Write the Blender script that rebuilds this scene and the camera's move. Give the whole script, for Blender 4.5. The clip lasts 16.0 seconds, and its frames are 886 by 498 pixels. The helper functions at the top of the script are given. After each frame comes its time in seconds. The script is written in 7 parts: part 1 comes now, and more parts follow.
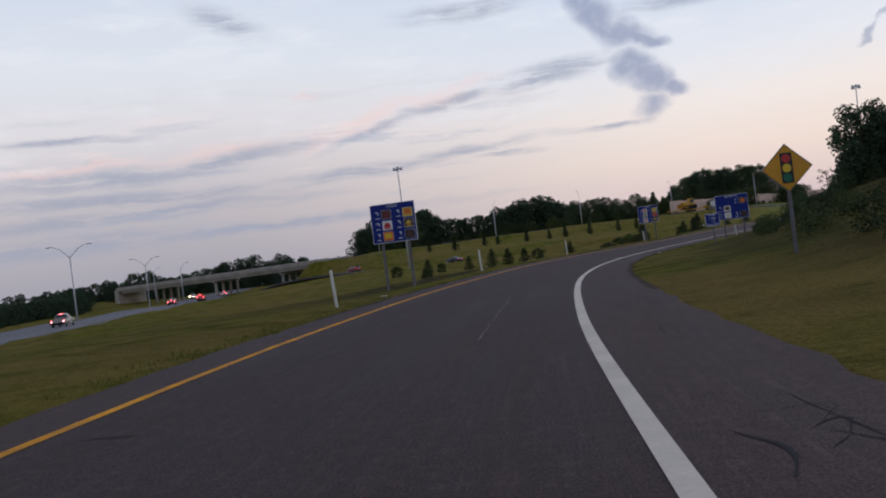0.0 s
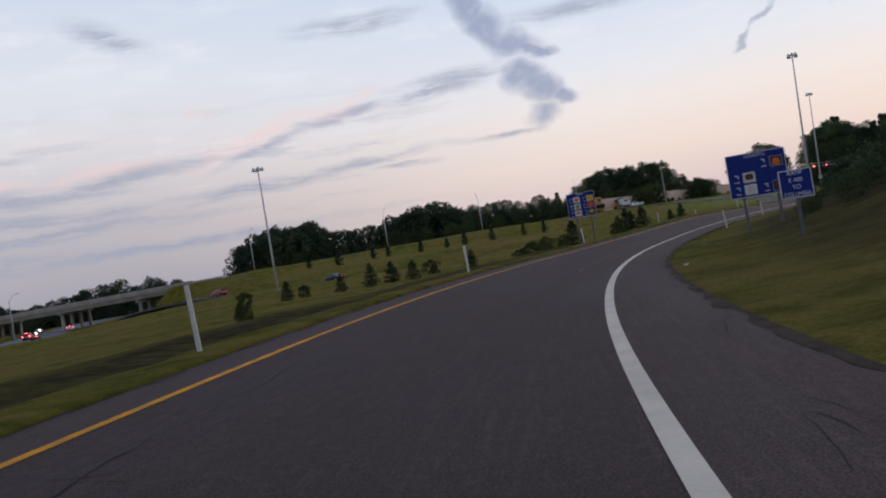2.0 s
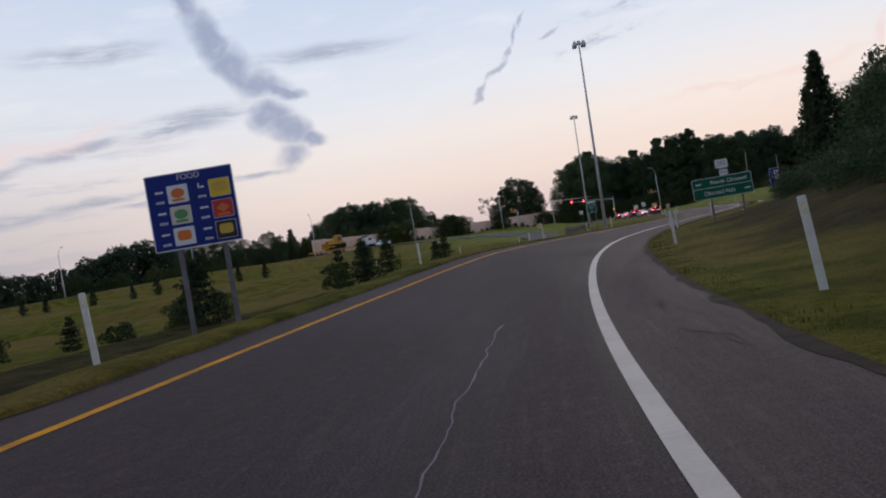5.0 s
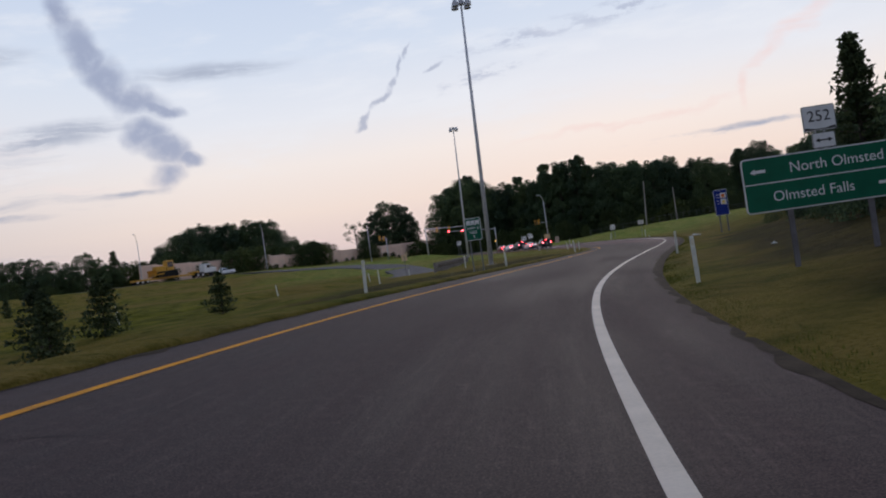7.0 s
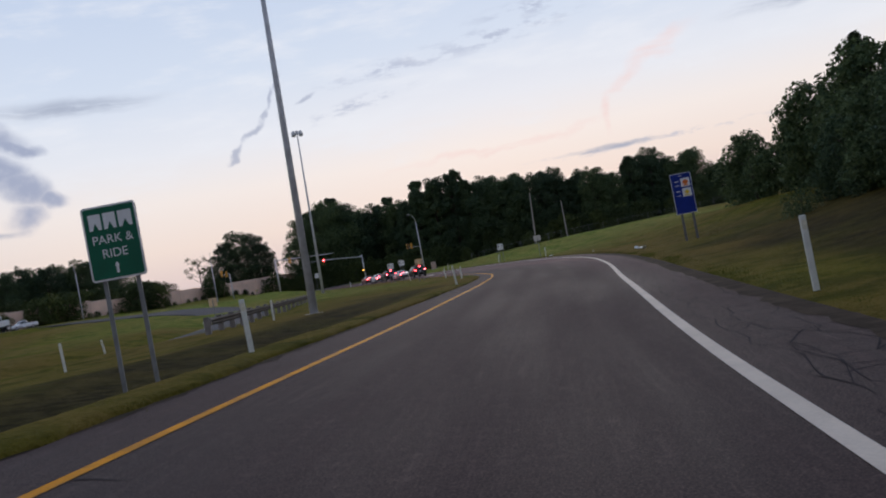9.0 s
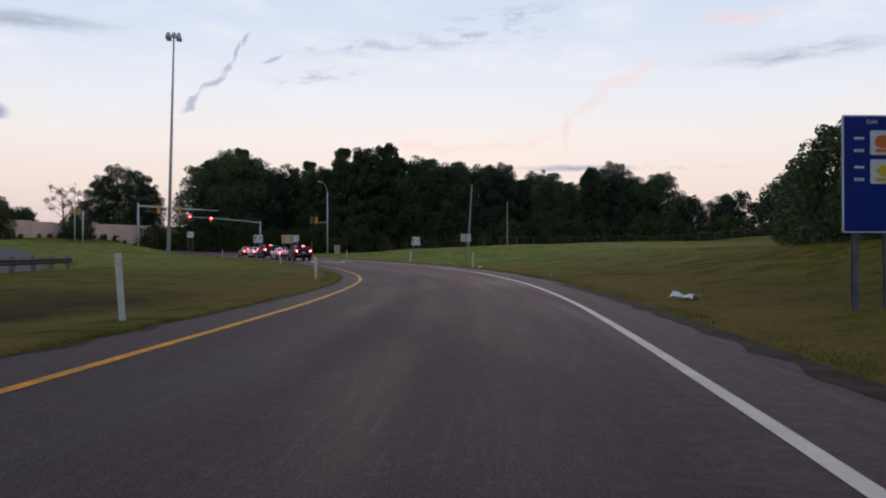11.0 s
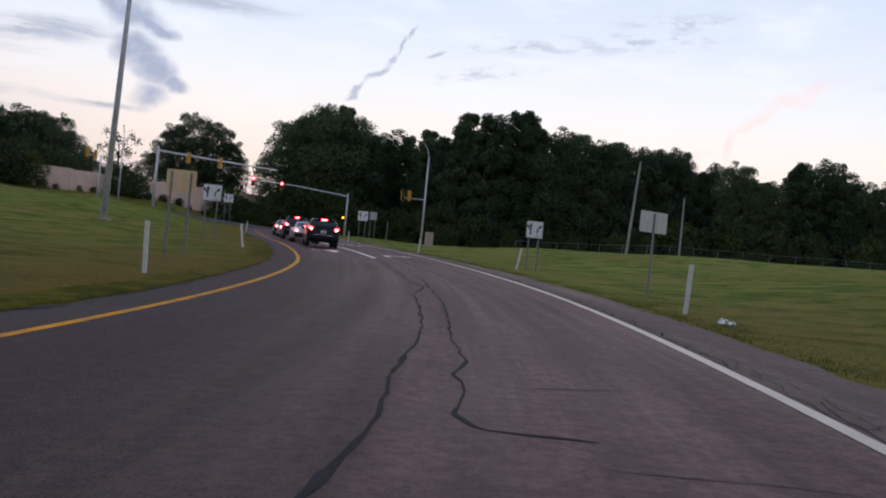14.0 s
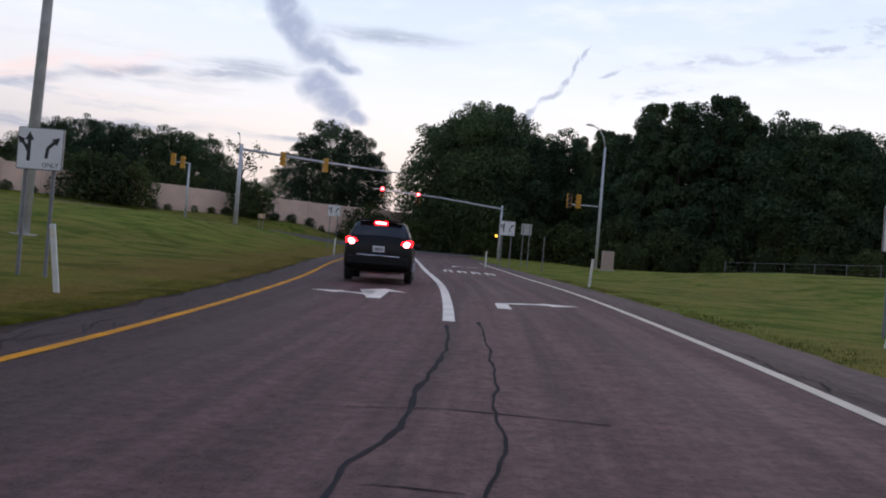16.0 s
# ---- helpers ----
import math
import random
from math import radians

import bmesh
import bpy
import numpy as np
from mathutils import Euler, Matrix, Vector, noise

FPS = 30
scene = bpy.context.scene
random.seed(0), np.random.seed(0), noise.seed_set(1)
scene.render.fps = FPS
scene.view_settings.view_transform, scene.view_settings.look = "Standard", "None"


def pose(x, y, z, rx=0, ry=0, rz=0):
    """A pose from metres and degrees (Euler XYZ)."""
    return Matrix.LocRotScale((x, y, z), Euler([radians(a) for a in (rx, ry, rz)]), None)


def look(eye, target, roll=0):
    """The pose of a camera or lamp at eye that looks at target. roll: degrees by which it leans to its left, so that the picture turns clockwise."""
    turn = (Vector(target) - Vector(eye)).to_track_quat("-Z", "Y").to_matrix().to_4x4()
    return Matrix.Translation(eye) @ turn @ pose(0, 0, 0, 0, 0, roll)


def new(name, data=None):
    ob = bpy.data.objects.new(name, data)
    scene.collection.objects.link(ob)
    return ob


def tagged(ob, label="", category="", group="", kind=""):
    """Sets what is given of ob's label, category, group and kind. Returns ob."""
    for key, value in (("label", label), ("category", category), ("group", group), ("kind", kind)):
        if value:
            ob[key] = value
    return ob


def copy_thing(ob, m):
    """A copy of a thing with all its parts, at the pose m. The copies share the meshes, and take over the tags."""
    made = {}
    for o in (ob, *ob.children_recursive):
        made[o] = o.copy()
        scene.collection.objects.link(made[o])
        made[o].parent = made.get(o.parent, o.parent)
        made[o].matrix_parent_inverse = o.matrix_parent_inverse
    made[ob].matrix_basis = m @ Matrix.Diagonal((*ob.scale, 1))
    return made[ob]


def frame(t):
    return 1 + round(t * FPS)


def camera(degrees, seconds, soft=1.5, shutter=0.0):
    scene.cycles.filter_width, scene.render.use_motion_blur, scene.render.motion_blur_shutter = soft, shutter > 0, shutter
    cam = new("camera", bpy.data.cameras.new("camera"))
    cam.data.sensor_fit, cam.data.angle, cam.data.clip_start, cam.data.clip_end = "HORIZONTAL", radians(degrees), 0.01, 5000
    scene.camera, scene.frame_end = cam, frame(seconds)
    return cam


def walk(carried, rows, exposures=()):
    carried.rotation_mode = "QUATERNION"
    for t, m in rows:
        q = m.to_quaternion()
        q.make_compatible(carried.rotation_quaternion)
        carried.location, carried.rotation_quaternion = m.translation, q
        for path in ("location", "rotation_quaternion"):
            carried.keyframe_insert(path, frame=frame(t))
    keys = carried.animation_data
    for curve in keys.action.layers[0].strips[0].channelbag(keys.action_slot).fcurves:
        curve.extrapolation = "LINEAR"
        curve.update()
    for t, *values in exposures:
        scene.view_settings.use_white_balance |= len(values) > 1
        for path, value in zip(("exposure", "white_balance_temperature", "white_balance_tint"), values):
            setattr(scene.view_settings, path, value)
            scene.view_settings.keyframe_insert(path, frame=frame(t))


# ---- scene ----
from mathutils import Quaternion
# ---- camera and its walk ----
cam = camera(53.27, 16.0, soft=2.0)
PATH = [
    (0, pose(0.74, -26.72, 1.526, 90.18, 7.02, 7.81)),
    (0.5, pose(0.37, -18.09, 1.470, 89.97, 5.95, 6.06)),
    (1, pose(0.24, -9.57, 1.407, 90.22, 6.78, 4.63)),
    (1.5, pose(0.39, -1.37, 1.348, 90.14, 6.74, 2.96)),
    (2, pose(0.84, 6.55, 1.264, 90.01, 9.46, 1.32)),
    (2.5, pose(1.50, 14.07, 1.195, 90.14, 9.48, -1.00)),
    (3, pose(2.48, 21.86, 1.125, 90.47, 11.27, -3.29)),
    (3.5, pose(3.86, 29.71, 1.033, 90.58, 12.46, -6.16)),
    (4, pose(5.69, 37.73, 0.948, 90.55, 11.68, -9.30)),
    (4.5, pose(7.93, 45.63, 0.873, 90.19, 10.67, -12.36)),
    (5.2, pose(11.86, 57.06, 0.877, 89.99, 9.50, -16.02)),
    (5.8, pose(16.01, 67.05, 0.961, 90.09, 8.73, -18.62)),
    (6.4, pose(20.60, 76.90, 1.054, 90.34, 8.23, -20.89)),
    (7, pose(25.46, 86.27, 1.090, 90.65, 8.06, -22.98)),
    (7.5, pose(29.49, 93.74, 1.068, 90.95, 8.16, -24.60)),
    (8, pose(33.83, 101.20, 1.048, 91.12, 9.36, -26.23)),
    (8.5, pose(38.41, 108.39, 1.056, 91.17, 10.91, -28.24)),
    (9, pose(43.25, 115.33, 1.056, 91.23, 10.87, -30.81)),
    (9.5, pose(48.40, 122.16, 1.073, 91.50, 8.78, -33.54)),
    (10.2, pose(56.03, 131.72, 1.078, 91.26, 4.99, -35.36)),
    (10.8, pose(62.75, 139.91, 1.068, 90.60, 1.26, -35.26)),
    (11.4, pose(69.28, 147.97, 1.053, 89.93, -1.91, -34.19)),
    (12, pose(75.31, 155.76, 1.042, 89.63, -3.55, -32.69)),
    (12.5, pose(79.84, 162.06, 1.038, 89.71, -3.62, -31.20)),
    (13, pose(83.97, 168.14, 1.026, 89.76, -5.00, -29.59)),
    (13.5, pose(87.95, 174.45, 1.014, 89.77, -5.03, -27.46)),
    (14, pose(91.76, 180.85, 1.038, 89.96, -5.62, -25.76)),
    (14.5, pose(95.30, 187.40, 1.071, 90.05, -7.11, -23.59)),
    (15, pose(98.48, 193.97, 1.118, 89.91, -8.26, -20.69)),
    (15.5, pose(101.20, 200.55, 1.184, 89.91, -6.86, -17.17)),
    (16, pose(103.56, 206.70, 1.270, 90.44, -4.77, -14.37)),
]
walk(cam, PATH, exposures=[(0, 0.0), (9.5, 0.02), (12, 0.12), (14, 0.22), (16, 0.28)])

# ---- sky and light: dusk, the sun just down behind thin streaky clouds ----
SUN_EL, SUN_AZ = radians(4), radians(35)
world = bpy.data.worlds.new("dusk_sky")
scene.world = world
world.use_nodes = True


class Nodes:
    """Short hand for building a node tree."""

    def __init__(self, tree):
        self.t = tree
        tree.nodes.clear()

    def add(self, kind, **props):
        n = self.t.nodes.new(kind)
        for k, v in props.items():
            if k == "operation":
                n.operation = v
            elif k == "blend_type":
                n.blend_type = v
            elif k == "data_type":
                n.data_type = v
        return n

    def link(self, a, b):
        self.t.links.new(a, b)

    def put(self, sock, v):
        if isinstance(v, (int, float)):
            sock.default_value = v
        elif isinstance(v, (tuple, list)):
            sock.default_value = v if len(v) == len(sock.default_value) else (*v, 1)
        else:
            self.link(v, sock)

    def math(self, op, a, b=0.0, c=0.0, clamp=False):
        n = self.add("ShaderNodeMath", operation=op)
        n.use_clamp = clamp
        for s, v in zip(n.inputs, (a, b, c)):
            self.put(s, v)
        return n.outputs[0]

    def vmath(self, op, a, b=(0, 0, 0)):
        n = self.add("ShaderNodeVectorMath", operation=op)
        self.put(n.inputs[0], a)
        if op == "SCALE":
            self.put(n.inputs[3], b)
        else:
            self.put(n.inputs[1], b)
        return n.outputs[0]

    def mix(self, f, a, b, mode="MIX"):
        n = self.add("ShaderNodeMix", data_type="RGBA", blend_type=mode)
        self.put(n.inputs[0], f)
        self.put(n.inputs[6], a)
        self.put(n.inputs[7], b)
        return n.outputs[2]

    def noise(self, vec, scale, detail=4.0, rough=0.55, distort=0.0):
        n = self.add("ShaderNodeTexNoise")
        if vec is not None:
            self.link(vec, n.inputs["Vector"])
        for k, v in (("Scale", scale), ("Detail", detail), ("Roughness", rough), ("Distortion", distort)):
            n.inputs[k].default_value = v
        return n.outputs[0]

    def ramp(self, f, stops, mode="LINEAR"):
        n = self.add("ShaderNodeValToRGB")
        r = n.color_ramp
        r.interpolation = mode
        while len(r.elements) < len(stops):
            r.elements.new(0.5)
        for e, (p, c) in zip(r.elements, stops):
            e.position = p
            e.color = (*c, 1) if not isinstance(c, (int, float)) else (c, c, c, 1)
        self.put(n.inputs[0], f)
        return n.outputs[0]

    def range(self, v, a, b, c=0.0, d=1.0, smooth=True):
        n = self.add("ShaderNodeMapRange")
        n.interpolation_type = "SMOOTHSTEP" if smooth else "LINEAR"
        for s, x in zip(n.inputs, (v, a, b, c, d)):
            self.put(s, x)
        return n.outputs[0]


def srgb(r, g, b):
    return tuple((c / 255 / 12.92) if c / 255 <= 0.04045 else ((c / 255 + 0.055) / 1.055) ** 2.4 for c in (r, g, b))


def build_sky():
    n = Nodes(world.node_tree)
    way = n.add("ShaderNodeTexCoord").outputs["Generated"]
    sep = n.add("ShaderNodeSeparateXYZ")
    n.link(way, sep.inputs[0])
    x, y, z = sep.outputs
    flat = n.math("SQRT", n.math("ADD", n.math("MULTIPLY", x, x), n.math("MULTIPLY", y, y)))
    el = n.math("MULTIPLY", n.math("ARCTAN2", z, flat), 180 / math.pi)   # degrees up
    az = n.math("MULTIPLY", n.math("ARCTAN2", x, y), 180 / math.pi)      # degrees right of +y
    # clear sky: warm and rosy low down, pale, then light blue
    up = n.range(el, 0, 60, smooth=False)
    warm = n.ramp(up, [(0.0, srgb(202, 184, 194)), (0.03, srgb(223, 204, 203)), (0.07, srgb(239, 222, 214)), (0.12, srgb(242, 233, 230)), (0.17, srgb(230, 233, 242)),
                       (0.24, srgb(212, 223, 241)), (0.34, srgb(196, 211, 236)), (0.6, srgb(170, 192, 228)), (1.0, srgb(135, 160, 208))])
    cool = n.ramp(up, [(0.0, srgb(163, 162, 174)), (0.08, srgb(194, 188, 194)), (0.16, srgb(223, 220, 226)), (0.22, srgb(224, 229, 238)),
                       (0.34, srgb(205, 217, 238)), (0.6, srgb(165, 186, 222)), (1.0, srgb(125, 150, 200))])
    side = n.range(az, -25, 12)
    clear = n.mix(side, cool, warm)
    # the evening sky away from the sunset is dimmer and bluer
    away = n.math("ABSOLUTE", n.math("SUBTRACT", az, 25.0))
    clear = n.mix(n.range(away, 75, 150), clear, n.vmath("MULTIPLY", clear, (0.6, 0.61, 0.65)))
    sky = n.add("ShaderNodeTexSky")
    sky.sky_type = "NISHITA"
    sky.sun_disc = False
    sky.sun_elevation, sky.sun_rotation = SUN_EL, SUN_AZ
    sky.air_density, sky.dust_density = 1.4, 1.5
    clear = n.mix(0.02, clear, n.vmath("SCALE", sky.outputs[0], 0.1))
    # the flat directions on which clouds are drawn, with a wobble
    comb = n.add("ShaderNodeCombineXYZ")
    n.link(az, comb.inputs[0])
    n.link(el, comb.inputs[1])
    pos = comb.outputs[0]
    wob = n.add("ShaderNodeTexNoise")
    n.link(pos, wob.inputs["Vector"])
    wob.inputs["Scale"].default_value, wob.inputs["Detail"].default_value = 0.32, 5
    wobv = n.vmath("SCALE", n.vmath("SUBTRACT", wob.outputs["Color"], (0.5, 0.5, 0.5)), 2.6)
    pw = n.vmath("ADD", pos, wobv)

    calm = n.vmath("ADD", pos, n.vmath("SCALE", wobv, 0.3))

    def blob(cx, cy, length, width, tilt, soft=1.25, wobble=1.0):
        v = n.add("ShaderNodeMapping")
        v.vector_type = "TEXTURE"
        n.link(pw if wobble > 0.8 else calm, v.inputs["Vector"])
        v.inputs["Location"].default_value = (cx, cy, 0)
        v.inputs["Rotation"].default_value = (0, 0, radians(tilt))
        v.inputs["Scale"].default_value = (length, width, 1)
        ln = n.add("ShaderNodeVectorMath", operation="LENGTH")
        n.link(v.outputs[0], ln.inputs[0])
        return n.range(ln.outputs["Value"], 1.0 + 0.5 * soft, 1.0 - 0.5 * soft)

    def union(items):
        out = items[0]
        for i in items[1:]:
            out = n.math("MAXIMUM", out, i)
        return out

    fine = n.noise(pos, 0.9, 6, 0.6)
    # grey-violet clouds of their own shapes
    dark = union([
        blob(1.6, 17.2, 1.3, 0.8, -60), blob(2.6, 15.2, 1.7, 0.85, -62), blob(3.8, 13.5, 1.8, 0.95, -50), blob(5.2, 12.4, 1.6, 0.8, -22), blob(6.4, 11.8, 1.1, 0.4, -10),
        blob(5.6, 10.2, 1.0, 0.85, -20), blob(6.6, 9.2, 1.5, 0.85, -40), blob(7.9, 8.2, 0.9, 0.45, -15), blob(6.4, 7.6, 0.8, 0.6, 0, 1.6)])
    streak = union([
        blob(-30.3, 9.25, 3.8, 0.2, 0, 1.5, 0.4), blob(-28, 6.75, 5.6, 0.55, 1, 1.6, 0.5), blob(-20.8, 7.3, 4.4, 0.5, 8, 1.6, 0.5), blob(-11.6, 8.2, 2.8, 0.26, 15, 1.5, 0.4),
        blob(-6, 9.65, 2.8, 0.33, 10, 1.5, 0.4), blob(0.2, 10.45, 4.0, 0.6, 5, 1.3, 0.5), blob(-27, 5.5, 8.5, 0.42, -1, 1.6, 0.4), blob(-27, 4.5, 9.5, 0.4, 1, 1.7, 0.4),
        blob(-12.5, 5.8, 5.4, 0.36, 3, 1.6, 0.4), blob(-5.6, 6.35, 3.6, 0.28, 3, 1.6, 0.4), blob(-2.7, 5.85, 1.9, 0.17, -2, 1.5, 0.3), blob(4.0, 6.65, 1.8, 0.16, 2, 1.5, 0.3),
        blob(-31, 3.0, 6.0, 0.6, 0, 1.7, 0.5), blob(-18, 3.0, 9.0, 0.3, 1, 1.8, 0.4), blob(-20, 15.7, 2.0, 0.6, -20, 1.7, 0.6), blob(-4.6, 15.0, 3.4, 0.5, 1, 1.6, 0.6),
        blob(10, 13.6, 3.6, 0.42, 0, 1.8, 0.6), blob(43.3, 5.5, 2.6, 0.15, -2, 1.5, 0.3), blob(57, 12.0, 4.0, 0.4, 3, 1.8, 0.5)])
    squig = union([
        blob(19.1, 9.5, 0.65, 0.16, 35), blob(20.3, 10.5, 0.7, 0.2, 42), blob(21.2, 11.4, 0.5, 0.16, 50), blob(21.9, 12.5, 0.7, 0.13, 66), blob(22.7, 13.6, 0.6, 0.1, 60),
        blob(24, 12.3, 0.5, 0.12, 15, 1.6)])
    wisp = union([blob(30.5, 13.3, 4.0, 0.45, 6, 1.8, 0.5), blob(37, 13.9, 4.0, 0.5, 6, 1.8, 0.5), blob(45, 5.5, 6, 0.18, 0, 1.8, 0.3), blob(27, 11.2, 3, 0.3, 10, 1.9, 0.5), blob(39.5, 15.2, 3, 0.4, 4, 1.8, 0.5)])
    wisp = n.math("MULTIPLY", wisp, n.range(n.noise(n.vmath("MULTIPLY", pos, (0.6, 1.8, 1.0)), 0.9, 5, 0.65), 0.45, 0.62))
    pink = union([
        blob(-21.5, 7.95, 3.4, 0.36, 5, 1.7), blob(-12, 8.9, 3.8, 0.5, 14, 1.8), blob(-6.6, 10.2, 2.8, 0.4, 12, 1.8), blob(-15.4, 11.1, 1.0, 0.24, 0, 1.6), blob(-30, 7.5, 4.0, 0.3, 2, 1.8),
        blob(43.1, 7.6, 1.1, 0.24, 75, 1.7), blob(44.3, 9.5, 1.2, 0.34, 45, 1.7), blob(46.7, 10.8, 2.0, 0.4, 22, 1.7), blob(53.7, 14.3, 2.0, 0.45, 10, 1.7), blob(36, 7.0, 5.0, 0.2, 2, 1.9)])
    # fine strands break the bands up, and thin layers between them catch the light on their upper edge
    strand = n.noise(n.vmath("MULTIPLY", calm, (0.2, 1.7, 1.0)), 1.0, 7, 0.64)
    streak = n.math("MULTIPLY", streak, n.range(strand, 0.33, 0.58, 0.2, 1.0))
    pink = n.math("MULTIPLY", pink, n.range(strand, 0.3, 0.6, 0.35, 1.0))

    def layer(dy):
        return n.range(n.noise(n.vmath("MULTIPLY", n.vmath("ADD", calm, (7.0, dy, 0)), (0.085, 0.85, 1.0)), 1.0, 7, 0.6), 0.52, 0.68)

    west = n.math("MULTIPLY", n.range(az, 10, -8), n.math("MULTIPLY", n.range(el, 1.5, 4), n.range(el, 13, 7)))
    thin = n.math("MULTIPLY", layer(0.0), west)
    lit = n.math("MULTIPLY", n.math("MULTIPLY", layer(-0.5), n.math("SUBTRACT", 1.0, layer(0.0))), n.math("MULTIPLY", west, n.range(el, 4, 7)))
    veil = n.math("MULTIPLY", n.noise(n.vmath("MULTIPLY", pos, (0.35, 1.3, 1.0)), 0.35, 5, 0.6), n.range(el, 2, 9))
    veil = n.range(veil, 0.46, 0.72, 0.0, 0.55)
    layers = [(n.math("MULTIPLY", wisp, 0.6), srgb(168, 176, 200)), (veil, srgb(236, 238, 245)), (n.math("MULTIPLY", lit, 0.5), srgb(244, 224, 222)), (n.math("MULTIPLY", thin, 0.5), srgb(172, 178, 196)),
              (n.math("MULTIPLY", pink, 0.55), srgb(243, 210, 206)), (n.math("MULTIPLY", streak, 0.72), srgb(152, 161, 183)),
              (n.math("MULTIPLY", dark, 0.85), srgb(150, 160, 188)), (n.math("MULTIPLY", squig, 0.7), srgb(158, 166, 190))]
    final = clear
    for mask, col in layers:
        final = n.mix(n.math("MULTIPLY", mask, n.range(fine, 0.1, 0.55, 0.6, 1.0)), final, col)
    bg = n.add("ShaderNodeBackground")
    n.link(final, bg.inputs[0])
    bg.inputs[1].default_value = 1.0
    out = n.add("ShaderNodeOutputWorld")
    n.link(bg.outputs[0], out.inputs[0])


build_sky()
sun = new("sun", bpy.data.lights.new("sun", "SUN"))
sun.data.energy, sun.data.angle, sun.data.color = 0.5, radians(25), (1.0, 0.86, 0.76)
sun.matrix_world = look((math.sin(SUN_AZ) * 50, math.cos(SUN_AZ) * 50, 50 * math.tan(radians(14))), (0, 0, 0))

# ---- materials ----
def material(name, base, rough=0.6, metal=0.0, vary=0.25, scale=3.0, fine=40.0, bump=0.0, tint=None, spec=0.5, emit=None, power=0.0, coat=0.0, per_object=0.0):
    """A principled surface whose colour wanders at two scales, with wear in its gloss and fine relief."""
    m = bpy.data.materials.new(name)
    m.use_nodes = True
    n = Nodes(m.node_tree)
    out, b = n.add("ShaderNodeOutputMaterial"), n.add("ShaderNodeBsdfPrincipled")
    n.link(b.outputs[0], out.inputs[0])
    obj = n.add("ShaderNodeTexCoord").outputs["Object"]
    big, small = n.noise(obj, scale, 3), n.noise(obj, fine, 4, 0.6)
    f = n.math("ADD", n.math("MULTIPLY", big, 0.65), n.math("MULTIPLY", small, 0.35))
    lo = tuple(c * (1 - vary) for c in base)
    hi = tuple(min(1, c * (1 + vary)) for c in (tint or base))
    col = n.mix(n.range(f, 0.3, 0.7), lo, hi)
    if per_object:
        rnd = n.add("ShaderNodeObjectInfo").outputs["Random"]
        col = n.mix(1.0, col, n.ramp(rnd, [(0, 1 - per_object), (1, 1.0)]), "MULTIPLY")
    n.link(col, b.inputs["Base Color"])
    n.link(n.range(f, 0.25, 0.75, max(0.02, rough - 0.1), min(1, rough + 0.1)), b.inputs["Roughness"])
    b.inputs["Metallic"].default_value = metal
    b.inputs["Specular IOR Level"].default_value = spec
    b.inputs["Coat Weight"].default_value = coat
    if emit:
        b.inputs["Emission Color"].default_value = (*emit, 1)
        b.inputs["Emission Strength"].default_value = power
    if bump:
        bp = n.add("ShaderNodeBump")
        bp.inputs["Distance"].default_value = bump
        bp.inputs["Strength"].default_value = 0.8
        n.link(f, bp.inputs["Height"])
        n.link(bp.outputs[0], b.inputs["Normal"])
    return m


